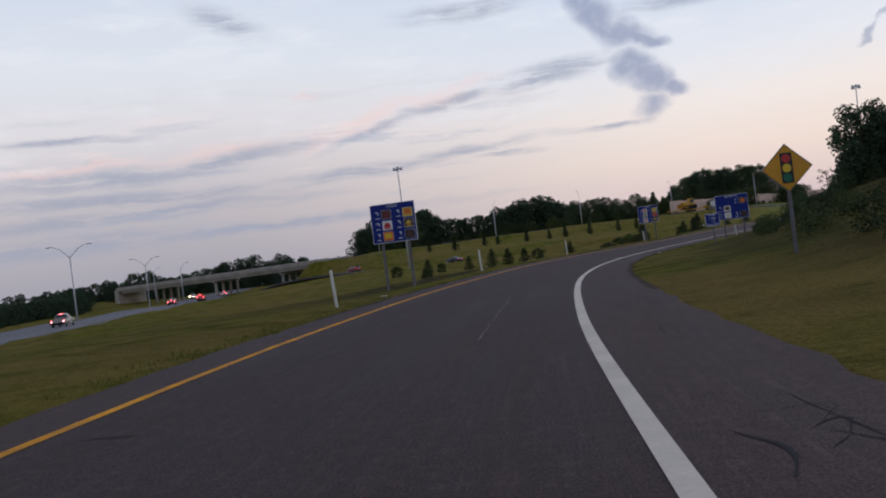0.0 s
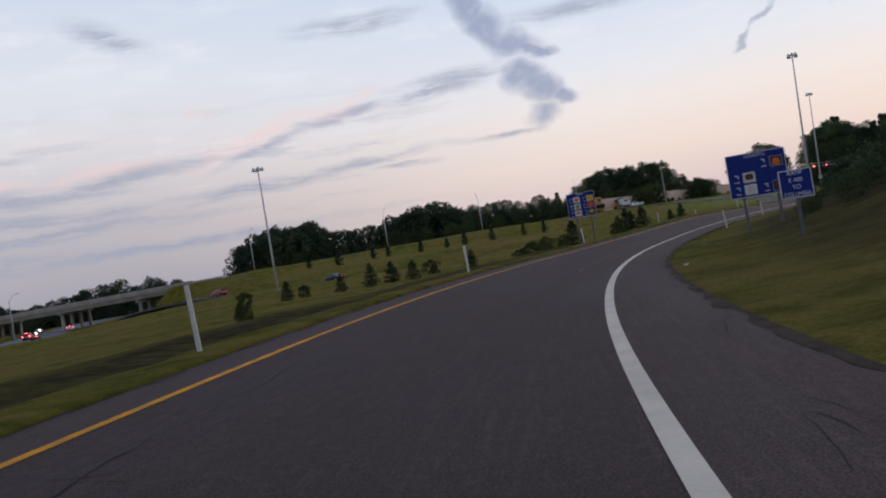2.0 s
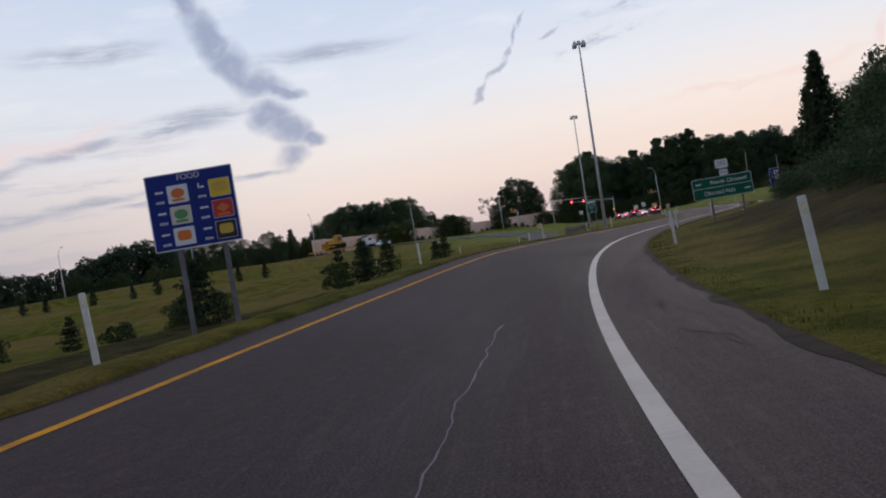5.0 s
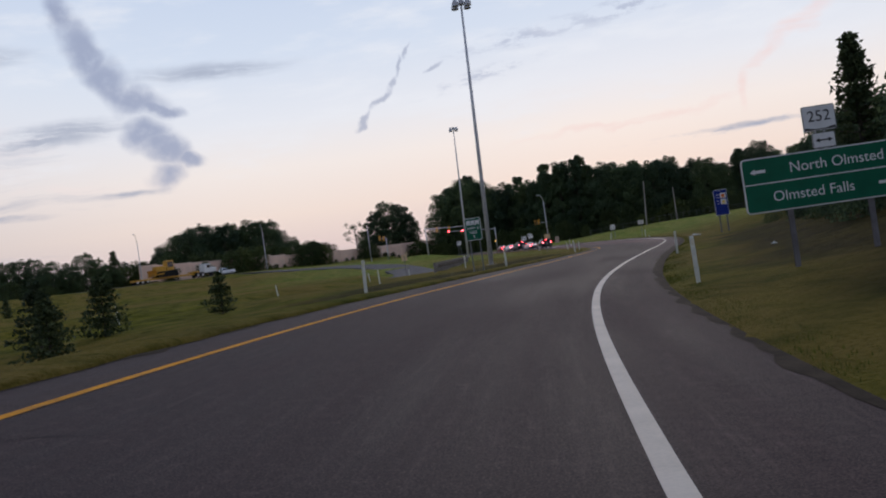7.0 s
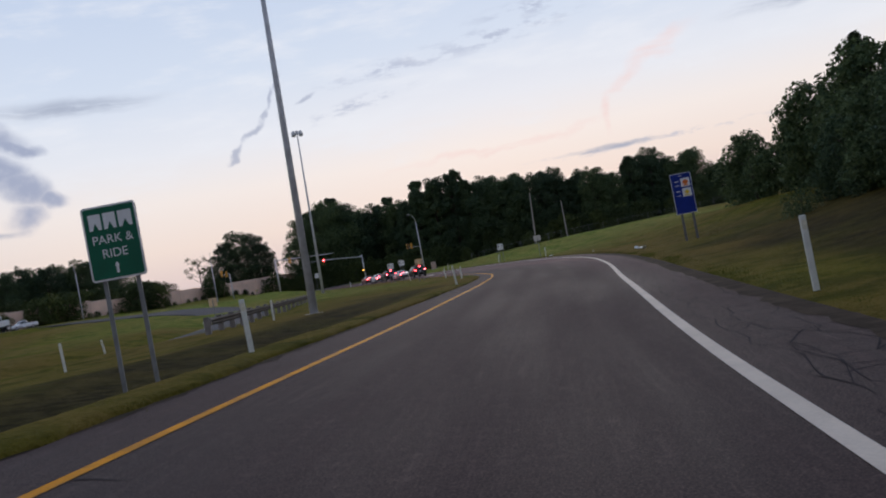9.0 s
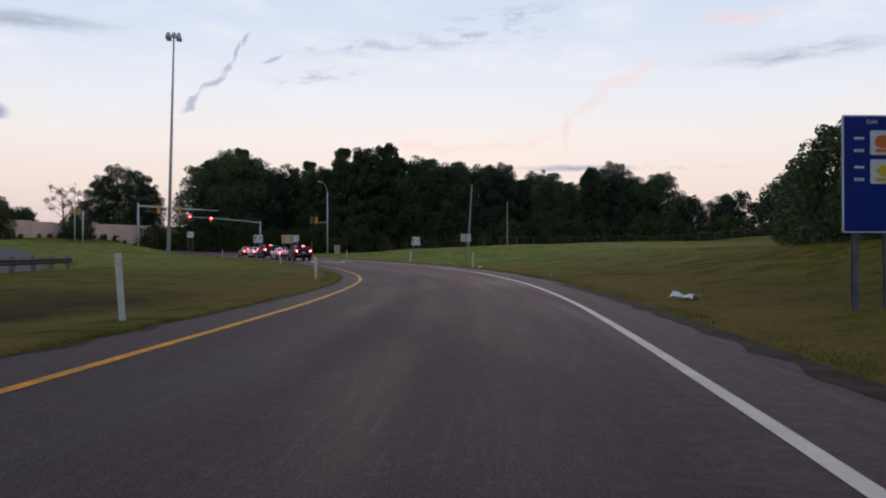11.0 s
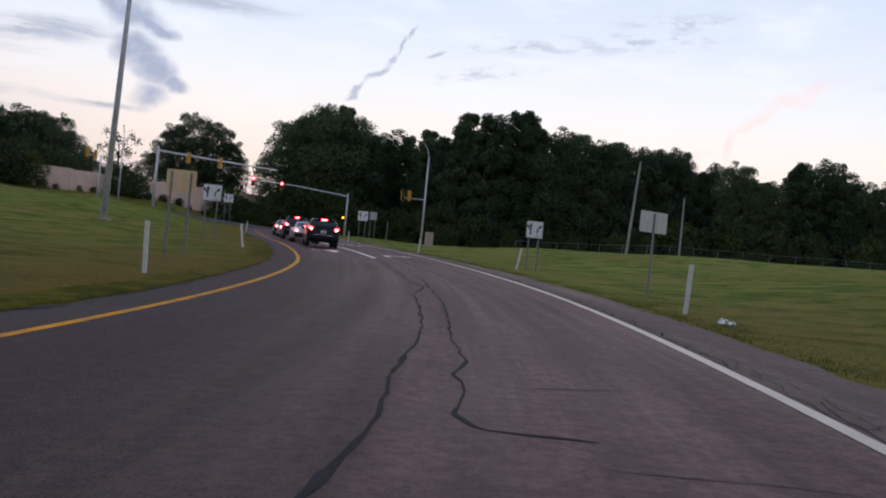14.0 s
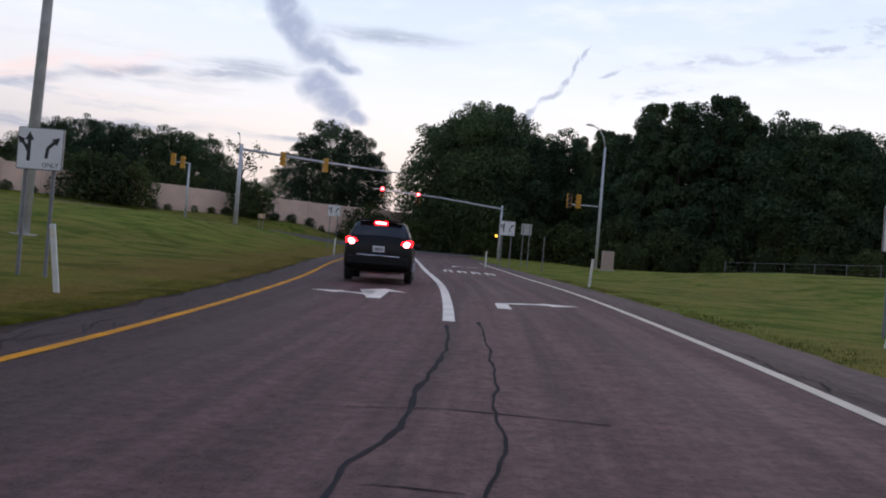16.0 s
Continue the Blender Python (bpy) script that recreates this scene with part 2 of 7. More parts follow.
def asphalt(name, base, warm, old_glow):
    """Worn asphalt: aggregate grain, long wheel-path stains, patches."""
    m = bpy.data.materials.new(name)
    m.use_nodes = True
    n = Nodes(m.node_tree)
    out, b = n.add("ShaderNodeOutputMaterial"), n.add("ShaderNodeBsdfPrincipled")
    n.link(b.outputs[0], out.inputs[0])
    uv = n.add("ShaderNodeUVMap").outputs[0]     # u: metres across, v: metres along
    grain = n.noise(uv, 55, 3, 0.7)
    stain = n.noise(n.vmath("MULTIPLY", uv, (1.3, 0.06, 1)), 1.0, 4, 0.6)
    patch = n.noise(n.vmath("MULTIPLY", uv, (0.25, 0.09, 1)), 1.0, 3, 0.5)
    f = n.math("ADD", n.math("MULTIPLY", stain, 0.55), n.math("MULTIPLY", patch, 0.45))
    col = n.mix(n.range(f, 0.35, 0.68), tuple(c * 0.72 for c in base), warm)
    # older, browner surface on the last stretch, worn bare along the wheel paths; brake-lamp glow is mixed into its red
    # and brightness
    sep = n.add("ShaderNodeSeparateXYZ")
    n.link(uv, sep.inputs[0])
    worn = n.noise(n.vmath("MULTIPLY", uv, (2.2, 0.05, 1)), 1.0, 5, 0.65)
    bare = n.math("MULTIPLY", n.range(n.math("ADD", sep.outputs[1], n.math("MULTIPLY", sep.outputs[0], -14.0)), 232, 292), n.range(worn, 0.34, 0.64, 0.45, 1.0))
    col = n.mix(bare, col, old_glow)
    # fine scratches along the way, pale where the stones are polished
    scratch = n.noise(n.vmath("MULTIPLY", uv, (14.0, 0.5, 1)), 1.0, 4, 0.7)
    col = n.mix(n.range(scratch, 0.48, 0.72, 0.0, 0.4), col, tuple(c * 1.9 for c in warm))
    mottle = n.noise(uv, 7.0, 5, 0.75)
    col = n.mix(n.range(mottle, 0.38, 0.62, 0.45, 0.0), col, tuple(c * 0.5 for c in base))
    col = n.mix(n.range(mottle, 0.55, 0.75, 0.0, 0.5), col, tuple(c * 2.2 for c in warm))
    blotch = n.noise(uv, 1.6, 5, 0.65)
    col = n.mix(n.range(blotch, 0.3, 0.7, 0.3, 0.0), col, tuple(c * 0.55 for c in base))
    col = n.mix(n.range(grain, 0.4, 0.72, 0.0, 0.6), col, tuple(c * 2.5 for c in warm))
    col = n.mix(n.range(n.noise(uv, 23, 2, 0.5), 0.25, 0.45, 0.45, 0.0), col, tuple(c * 0.4 for c in base))
    n.link(col, b.inputs["Base Color"])
    n.link(n.range(f, 0.3, 0.7, 0.72, 0.92), b.inputs["Roughness"])
    b.inputs["Specular IOR Level"].default_value = 0.1
    bp = n.add("ShaderNodeBump")
    bp.inputs["Distance"].default_value = 0.012
    bp.inputs["Strength"].default_value = 0.55
    n.link(grain, bp.inputs["Height"])
    n.link(bp.outputs[0], b.inputs["Normal"])
    return m


def grassland():
    m = bpy.data.materials.new("mown_grass")
    m.use_nodes = True
    n = Nodes(m.node_tree)
    out, b = n.add("ShaderNodeOutputMaterial"), n.add("ShaderNodeBsdfPrincipled")
    n.link(b.outputs[0], out.inputs[0])
    p = n.add("ShaderNodeTexCoord").outputs["Object"]
    wide, mid, fine = n.noise(p, 0.045, 4, 0.6), n.noise(p, 0.55, 6, 0.68, 0.6), n.noise(p, 9.0, 4, 0.7)
    green = n.mix(n.range(mid, 0.36, 0.64), (0.056, 0.064, 0.003), (0.155, 0.148, 0.01))
    dry = n.mix(n.range(fine, 0.3, 0.7), (0.15, 0.094, 0.02), (0.25, 0.16, 0.045))
    col = n.mix(n.range(n.math("ADD", n.math("MULTIPLY", wide, 0.6), n.math("MULTIPLY", mid, 0.4)), 0.4, 0.6, 0.05, 0.8), green, dry)
    lawn = n.add("ShaderNodeAttribute")
    lawn.attribute_name = "lawn"
    fresh = n.mix(n.range(mid, 0.36, 0.64), (0.092, 0.135, 0.017), (0.25, 0.3, 0.05))
    fresh = n.mix(n.range(n.math("ADD", n.math("MULTIPLY", wide, 0.4), n.math("MULTIPLY", mid, 0.6)), 0.42, 0.6, 0.0, 0.6), fresh, n.mix(0.5, dry, (0.36, 0.235, 0.085)))
    col = n.mix(lawn.outputs["Fac"], col, fresh)
    edge = n.add("ShaderNodeAttribute")
    edge.attribute_name = "dry_edge"
    col = n.mix(n.math("MULTIPLY", edge.outputs["Fac"], 0.65), col, dry)
    # long weeds, their brown darkened further for the shade on ditch and bank
    weeds_shade = n.add("ShaderNodeAttribute")
    weeds_shade.attribute_name = "weeds_shade"
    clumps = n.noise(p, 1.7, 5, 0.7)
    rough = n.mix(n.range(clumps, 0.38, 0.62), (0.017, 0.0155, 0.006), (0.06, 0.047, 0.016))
    col = n.mix(n.math("MULTIPLY", weeds_shade.outputs["Fac"], n.range(n.noise(p, 0.33, 4, 0.65), 0.38, 0.6, 0.74, 0.96)), col, rough)
    col = n.mix(n.range(fine, 0.25, 0.5, 0.35, 0.0), col, (0.034, 0.038, 0.006))
    n.link(col, b.inputs["Base Color"])
    b.inputs["Roughness"].default_value = 0.95
    b.inputs["Specular IOR Level"].default_value = 0.03
    bp = n.add("ShaderNodeBump")
    bp.inputs["Distance"].default_value = 0.2
    n.link(n.math("ADD", fine, n.math("MULTIPLY", mid, 0.7)), bp.inputs["Height"])
    n.link(bp.outputs[0], b.inputs["Normal"])
    return m


def foliage(name, dark, light):
    m = bpy.data.materials.new(name)
    m.use_nodes = True
    n = Nodes(m.node_tree)
    out, b = n.add("ShaderNodeOutputMaterial"), n.add("ShaderNodeBsdfPrincipled")
    tr, mx = n.add("ShaderNodeBsdfTranslucent"), n.add("ShaderNodeMixShader")
    rnd = n.add("ShaderNodeNewGeometry").outputs["Random Per Island"]
    ob = n.add("ShaderNodeObjectInfo").outputs["Random"]
    clump = n.noise(n.add("ShaderNodeTexCoord").outputs["Object"], 0.5, 3)
    f = n.math("ADD", n.math("MULTIPLY", rnd, 0.5), n.math("MULTIPLY", clump, 0.5))
    col = n.mix(n.range(f, 0.25, 0.75), dark, light)
    col = n.mix(1.0, col, n.ramp(ob, [(0, (0.6, 0.66, 0.7)), (0.5, (0.9, 0.95, 0.9)), (1, (1.3, 1.25, 1.0))]), "MULTIPLY")
    n.link(col, b.inputs["Base Color"])
    b.inputs["Roughness"].default_value = 0.75
    b.inputs["Specular IOR Level"].default_value = 0.2
    n.link(col, tr.inputs[0])
    mx.inputs[0].default_value = 0.2
    n.link(b.outputs[0], mx.inputs[1])
    n.link(tr.outputs[0], mx.inputs[2])
    n.link(mx.outputs[0], out.inputs[0])
    return m


M_ASPH = asphalt("worn_asphalt", (0.0385, 0.0258, 0.0236), (0.057, 0.0365, 0.033), (0.235, 0.122, 0.112))
M_SHOULDER = asphalt("shoulder_asphalt", (0.043, 0.0288, 0.026), (0.07, 0.0446, 0.039), (0.175, 0.105, 0.096))
M_FARROAD = asphalt("pale_concrete_road", (0.1, 0.095, 0.098), (0.15, 0.14, 0.14), (0.15, 0.14, 0.14))
M_ENTRY = asphalt("grey_side_road", (0.06, 0.054, 0.055), (0.085, 0.075, 0.075), (0.085, 0.075, 0.075))
M_GRASS = grassland()
M_YEL = material("worn_yellow_paint", (0.6, 0.235, 0.004), 0.7, vary=0.35, scale=2.0, fine=30, spec=0.08)
M_WHT = material("worn_white_paint", (0.62, 0.51, 0.4), 0.7, vary=0.14, scale=1.3, fine=30, spec=0.08)
M_ARROW = material("fresh_white_paint", (0.8, 0.69, 0.58), 0.7, vary=0.16, scale=1.6, fine=30, spec=0.1)
M_TAR = material("crack_tar", (0.031, 0.027, 0.029), 0.95, vary=0.35, scale=1.5, spec=0.05)
M_POST = material("white_post_plastic", (0.66, 0.65, 0.58), 0.5, vary=0.14, scale=4)
M_GALV = material("galvanised_steel", (0.5, 0.5, 0.52), 0.55, metal=0.1, vary=0.2, scale=2)
M_LEG = material("galvanised_sign_leg", (0.2, 0.2, 0.2), 0.6, metal=0.2, vary=0.25, scale=3)
M_STEEL = material("weathered_steel_post", (0.17, 0.16, 0.17), 0.6, metal=0.4, vary=0.3, scale=3)
M_BLUE = material("blue_sign_sheeting", (0.007, 0.024, 0.2), 0.5, vary=0.15, scale=2, spec=0.25)
M_GREEN = material("green_sign_sheeting", (0.004, 0.105, 0.055), 0.5, vary=0.15, scale=2, spec=0.25)
M_SWHITE = material("white_sign_sheeting", (0.72, 0.71, 0.7), 0.45, vary=0.08, scale=2)
M_SBLACK = material("black_sign_sheeting", (0.014, 0.013, 0.013), 0.5)
M_SYEL = material("yellow_sign_sheeting", (0.62, 0.29, 0.012), 0.4, vary=0.1)
M_SBACK = material("aluminium_sign_back", (0.42, 0.41, 0.4), 0.45, metal=0.3, vary=0.15)
M_CAB = material("tan_cabinet_steel", (0.4, 0.29, 0.24), 0.6, vary=0.12)
# sign back whose base colour carries a warm sunlit glow
M_TANLIT = material("tan_lit_sign_back", (0.72, 0.5, 0.27), 0.5, vary=0.12)
M_CONC = material("bridge_concrete", (0.38, 0.34, 0.29), 0.85, vary=0.2, scale=0.3, fine=4, bump=0.01)
M_WALLP = material("beige_wall_concrete", (0.78, 0.55, 0.43), 0.85, vary=0.12, scale=0.4, fine=6, bump=0.01, per_object=0.12)
M_BARK = material("bark", (0.05, 0.04, 0.032), 0.9, vary=0.4, scale=2, fine=12, bump=0.03)
M_WOOD = material("grey_pole_wood", (0.3, 0.275, 0.25), 0.85, vary=0.3, scale=1, fine=14, bump=0.01)
M_RUST = material("rusted_rail_steel", (0.038, 0.029, 0.025), 0.8, metal=0.1, vary=0.35, scale=3, spec=0.2)
M_RAILW = material("guardrail_timber", (0.19, 0.165, 0.15), 0.85, vary=0.3)
M_LEAF = foliage("dark_leaves", (0.034, 0.058, 0.031), (0.1, 0.136, 0.068))
M_PINE = foliage("pine_needles", (0.028, 0.042, 0.02), (0.068, 0.084, 0.038))
M_HEDGE = foliage("brush_leaves", (0.032, 0.048, 0.015), (0.08, 0.098, 0.034))
M_BLADE = foliage("grass_blades", (0.085, 0.095, 0.012), (0.2, 0.185, 0.035))
M_SOIL = material("washed_soil", (0.05, 0.036, 0.025), 0.95, vary=0.5, scale=2.2, fine=24, spec=0.03)
M_TYRE = material("tyre_rubber", (0.012, 0.012, 0.012), 0.8)
M_RIM = material("alloy_rim", (0.4, 0.4, 0.42), 0.35, metal=0.8)
M_CGLASS = material("dark_car_glass", (0.012, 0.013, 0.016), 0.08, spec=0.8)
M_CHROME = material("chrome_trim", (0.6, 0.6, 0.62), 0.2, metal=1.0)
M_BLACKP = material("black_plastic", (0.012, 0.012, 0.013), 0.65, spec=0.2)
M_TAIL = material("lit_brake_lamp", (0.5, 0.02, 0.02), 0.3, emit=(1.0, 0.003, 0.006), power=13.0)
M_TAILC = material("lit_brake_lamp_core", (0.9, 0.3, 0.3), 0.3, emit=(1.0, 0.2, 0.22), power=12)
M_TAILDIM = material("red_tail_lens", (0.35, 0.015, 0.015), 0.25, emit=(1.0, 0.02, 0.025), power=0.7)
M_HEADL = material("lit_headlamp", (0.9, 0.9, 0.85), 0.3, emit=(1.0, 0.86, 0.62), power=25)
M_AMBER = material("lit_amber_lamp", (0.9, 0.4, 0.05), 0.3, emit=(1.0, 0.42, 0.04), power=5)
M_REDSIG = material("lit_red_signal", (0.6, 0.02, 0.02), 0.3, emit=(1.0, 0.02, 0.035), power=22)
M_SIGHOUS = material("yellow_signal_housing", (0.52, 0.25, 0.02), 0.5, vary=0.15)
M_LENS = material("dark_signal_lens", (0.02, 0.02, 0.02), 0.25)
M_PLATE = material("number_plate_white", (0.7, 0.7, 0.7), 0.4)


def paint(name, c, metal=0.3, coat=0.3, spec=0.5):
    return material(name, c, 0.32, metal=metal, vary=0.06, coat=coat, spec=spec)


P_DARK, P_SILVER, P_WHITE = paint("charcoal_car_paint", (0.005, 0.0042, 0.0045), 0.0, 0.06, 0.25), paint("silver_car_paint", (0.42, 0.42, 0.44)), paint("white_car_paint", (0.65, 0.65, 0.65), 0.0)
P_RED, P_BLACK, P_TAN = paint("red_car_paint", (0.22, 0.02, 0.02)), paint("black_car_paint", (0.01, 0.01, 0.012), 0.0, 0.1, 0.35), paint("tan_car_paint", (0.3, 0.27, 0.22))
P_DOZER = material("yellow_machine_paint", (0.55, 0.28, 0.02), 0.5, vary=0.2)

# ---- building helpers ----
def part(name, bm, mat, parent=None, label="", smooth=False):
    me = bpy.data.meshes.new(name)
    bmesh.ops.recalc_face_normals(bm, faces=bm.faces)
    bm.to_mesh(me)
    bm.free()
    for m in (mat if isinstance(mat, (list, tuple)) else [mat]):
        me.materials.append(m)
    if smooth:
        for p in me.polygons:
            p.use_smooth = True
    ob = new(name, me)
    if parent:
        ob.parent = parent
    if label:
        tagged(ob, label)
    return ob


def root(name, label, category, group=""):
    ob = new(name)
    ob.empty_display_size = 0.3
    return tagged(ob, label, category, group)


def box(bm, c, size, rz=0.0, rx=0.0, ry=0.0, bevel=0.0, taper=1.0, mi=0):
    r = bmesh.ops.create_cube(bm, size=1.0)
    vs = r["verts"]
    for v in vs:
        if v.co.z > 0 and taper != 1.0:
            v.co.x *= taper
            v.co.y *= taper
    bmesh.ops.scale(bm, vec=size, verts=vs)
    if bevel:
        es = list({e for v in vs for e in v.link_edges})
        out = bmesh.ops.bevel(bm, geom=es, offset=bevel, segments=1, affect="EDGES")
        vs = list({v for f in out["faces"] for v in f.verts} | {v for v in vs if v.is_valid})
    bmesh.ops.transform(bm, matrix=pose(*c, rx, ry, rz), verts=vs)
    if mi:
        for f in {f for v in vs for f in v.link_faces}:
            f.material_index = mi
    return vs


def tube(bm, pts, radii, seg=10, caps=True):
    """A round bar through pts with a radius at each."""
    pts = [Vector(p) for p in pts]
    radii = [radii] * len(pts) if isinstance(radii, (int, float)) else radii
    rings = []
    for i, (p, r) in enumerate(zip(pts, radii)):
        d = (pts[min(i + 1, len(pts) - 1)] - pts[max(i - 1, 0)]).normalized()
        side = d.cross(Vector((0, 0, 1)) if abs(d.z) < 0.9 else Vector((1, 0, 0))).normalized()
        up = side.cross(d)
        rings.append([bm.verts.new(p + (side * math.cos(a) + up * math.sin(a)) * r) for a in (2 * math.pi * k / seg for k in range(seg))])
    for a, b in zip(rings, rings[1:]):
        for k in range(seg):
            bm.faces.new((a[k], a[(k + 1) % seg], b[(k + 1) % seg], b[k]))
    if caps:
        bm.faces.new(rings[0][::-1])
        bm.faces.new(rings[-1])


def plate(bm, w, h, depth, x=0.0, z=0.0, y=0.0, corner=0.0, seg=4):
    """An upright slab in the xz plane, centred at x, z, its front at y - depth, with round corners."""
    if corner <= 0:
        loop = [(-w / 2, -h / 2), (w / 2, -h / 2), (w / 2, h / 2), (-w / 2, h / 2)]
    else:
        loop = []
        for cx, cz, a0 in ((w / 2 - corner, -h / 2 + corner, -90), (w / 2 - corner, h / 2 - corner, 0), (-w / 2 + corner, h / 2 - corner, 90), (-w / 2 + corner, -h / 2 + corner, 180)):
            loop += [(cx + corner * math.cos(radians(a0 + 90 * k / seg)), cz + corner * math.sin(radians(a0 + 90 * k / seg))) for k in range(seg + 1)]
    prism(bm, [(x + a, z + b) for a, b in loop], y - depth, y)


def prism(bm, loop, y0, y1):
    """A flat shape given in xz, from y0 to y1."""
    a = [bm.verts.new((px, y0, pz)) for px, pz in loop]
    b = [bm.verts.new((px, y1, pz)) for px, pz in loop]
    bm.faces.new(a)
    bm.faces.new(b[::-1])
    for i in range(len(loop)):
        j = (i + 1) % len(loop)
        bm.faces.new((a[j], a[i], b[i], b[j]))


def words(text, size, mat, parent, x, y, z, name="lettering", align="CENTER", narrow=1.0):
    """Raised letters, standing upright and read from -y."""
    cu = bpy.data.curves.new(name, "FONT")
    cu.body, cu.size, cu.align_x, cu.align_y, cu.extrude = text, size, align, "CENTER", 0.002
    tmp = bpy.data.objects.new(name, cu)
    scene.collection.objects.link(tmp)
    me = bpy.data.meshes.new_from_object(tmp)
    bpy.data.objects.remove(tmp)
    me.materials.clear()
    me.materials.append(mat)
    ob = new(name, me)
    ob.parent = parent
    ob.matrix_local = pose(x, y, z, 90) @ Matrix.Diagonal((narrow, 1, 1, 1))
    return ob


def bars(n, w, h, gap, mat, parent, x, y, z, name="lettering"):
    """Plain bars in place of writing too small to read."""
    bm = bmesh.new()
    for i in range(n):
        plate(bm, w, h, 0.003, x + (i - (n - 1) / 2) * (w + gap), z, y)
    return part(name, bm, mat, parent)


def arrow_loop(pts, width, head):
    """Outline of an arrow whose shaft follows pts, in plan coordinates."""
    pts = [Vector(p) for p in pts]
    left, right = [], []
    for i, p in enumerate(pts):
        d = (pts[min(i + 1, len(pts) - 1)] - pts[max(i - 1, 0)]).normalized()
        s = Vector((-d.y, d.x)) * width / 2
        left.append(p + s)
        right.append(p - s)
    d = (pts[-1] - pts[-2]).normalized()
    s = Vector((-d.y, d.x))
    tip = [pts[-1] + s * head * 0.55, pts[-1] + d * head, pts[-1] - s * head * 0.55]
    return [tuple(p) for p in left + tip + right[::-1]]


# ---- the plan of the ramp: a line along which the cars drive, metres ----
LINE = [(1.94, -66.7), (1.39, -48.71), (0.84, -30.72), (0.37, -12.73), (0.85, 5.26), (2.84, 23.15), (6.67, 40.73), (12.32, 57.81), (19.47, 74.32),
        (27.69, 90.33), (36.88, 105.81), (47.25, 120.51), (58.43, 134.62), (69.72, 148.64), (80.44, 163.1), (90.15, 178.25), (98.44, 194.21),
        (105.12, 210.92), (110.2, 228.18), (114.18, 245.74), (118.17, 263.29), (122.15, 280.84), (126.14, 298.4), (130.12, 315.95), (134.11, 333.5)]


def catmull(pts, step=1.0):
    p = np.array(pts, float)
    p = np.vstack([2 * p[0] - p[1], p, 2 * p[-1] - p[-2]])
    out = []
    for i in range(1, len(p) - 2):
        k = max(2, int(np.linalg.norm(p[i + 1] - p[i]) / step))
        for t in np.arange(k) / k:
            out.append(0.5 * (2 * p[i] + (p[i + 1] - p[i - 1]) * t + (2 * p[i - 1] - 5 * p[i] + 4 * p[i + 1] - p[i + 2]) * t * t
                              + (3 * p[i] - p[i - 1] - 3 * p[i + 1] + p[i + 2]) * t ** 3))
    return np.array(out + [p[-2]])


RC = catmull(LINE)
RS = np.r_[0, np.cumsum(np.linalg.norm(np.diff(RC, axis=0), axis=1))]
RT = np.gradient(RC, axis=0)
RT /= np.linalg.norm(RT, axis=1)[:, None]
RN = np.stack([-RT[:, 1], RT[:, 0]], -1)
S_KNOT = [0, 36, 45, *range(54, 343, 9), 360, 440]
Z_KNOT = [0.33, 0.33, 0.28, 0.23, 0.155, 0.08, 0.0, -0.08, -0.16, -0.24, -0.275, -0.31, -0.26, -0.21, -0.17, -0.13, -0.14, -0.15, -0.155, -0.16, -0.155, -0.15, -0.15, -0.15, -0.155, -0.16, -0.15, -0.14, -0.095, -0.05, 0.04, 0.13, 0.255, 0.38, 0.48, 0.58, 0.79, 1.7]
BANK = [0.008, 0.013, 0.0155, 0.018, 0.0215, 0.025, 0.032, 0.039, 0.0455, 0.052, 0.0505, 0.049, 0.051, 0.053, 0.07, 0.087, 0.083, 0.079, 0.069, 0.059, 0.0485, 0.038, 0.0305, 0.023, 0.014, 0.005, -0.0045, -0.014, -0.02, -0.026, -0.0245, -0.023, -0.0165, -0.01, -0.005, 0.0, 0.006, 0.0]
YEL = [4.01, 4.16, 4.34, 4.54, 4.56, 4.56, 4.52, 4.63, 4.66, 4.62, 4.54, 4.45, 4.42, 4.55, 4.7, 4.77, 4.62, 4.29, 3.97, 3.72, 3.59, 3.66, 3.85, 4.04, 4.19, 4.28, 4.31, 4.25, 4.21, 4.23, 4.17, 4.25, 4.53, 4.91, 5.28, 5.61, 5.91, 6.19]
WHT = [-0.78, -0.7, -0.62, -0.52, -0.48, -0.44, -0.47, -0.55, -0.56, -0.53, -0.48, -0.43, -0.42, -0.43, -0.46, -0.54, -0.69, -0.9, -1.13, -1.4, -1.6, -1.72, -1.87, -2.06, -2.28, -2.53, -2.74, -2.85, -2.96, -3.07, -3.08, -3.0, -2.93, -2.95, -3.06, -3.14, -3.16, -3.17]


def left_sh(s):
    return np.interp(s, [0, 90, 150, 190, 215, 260, 300, 440], [1.0, 1.05, 1.05, 1.3, 1.35, 1.0, 1.1, 1.1])


def right_sh(s):
    return np.interp(s, [0, 60, 100, 150, 195, 225, 265, 300, 440], [1.9, 1.75, 1.45, 1.6, 1.75, 1.8, 1.5, 1.4, 1.4])


def knots(s, v):
    return 0.25 * np.interp(s - 3.5, S_KNOT, v) + 0.5 * np.interp(s, S_KNOT, v) + 0.25 * np.interp(s + 3.5, S_KNOT, v)


def road_at(s, l, up=0.0):
    """The place on the ramp s metres along and l metres to the left of its line."""
    x, y = np.interp(s, RS, RC[:, 0]), np.interp(s, RS, RC[:, 1])
    nx, ny = np.interp(s, RS, RN[:, 0]), np.interp(s, RS, RN[:, 1])
    return np.array([x + nx * l, y + ny * l, knots(s, Z_KNOT) + knots(s, BANK) * l + up])


def heading(s):
    return math.degrees(math.atan2(-np.interp(s, RS, RT[:, 0]), np.interp(s, RS, RT[:, 1])))


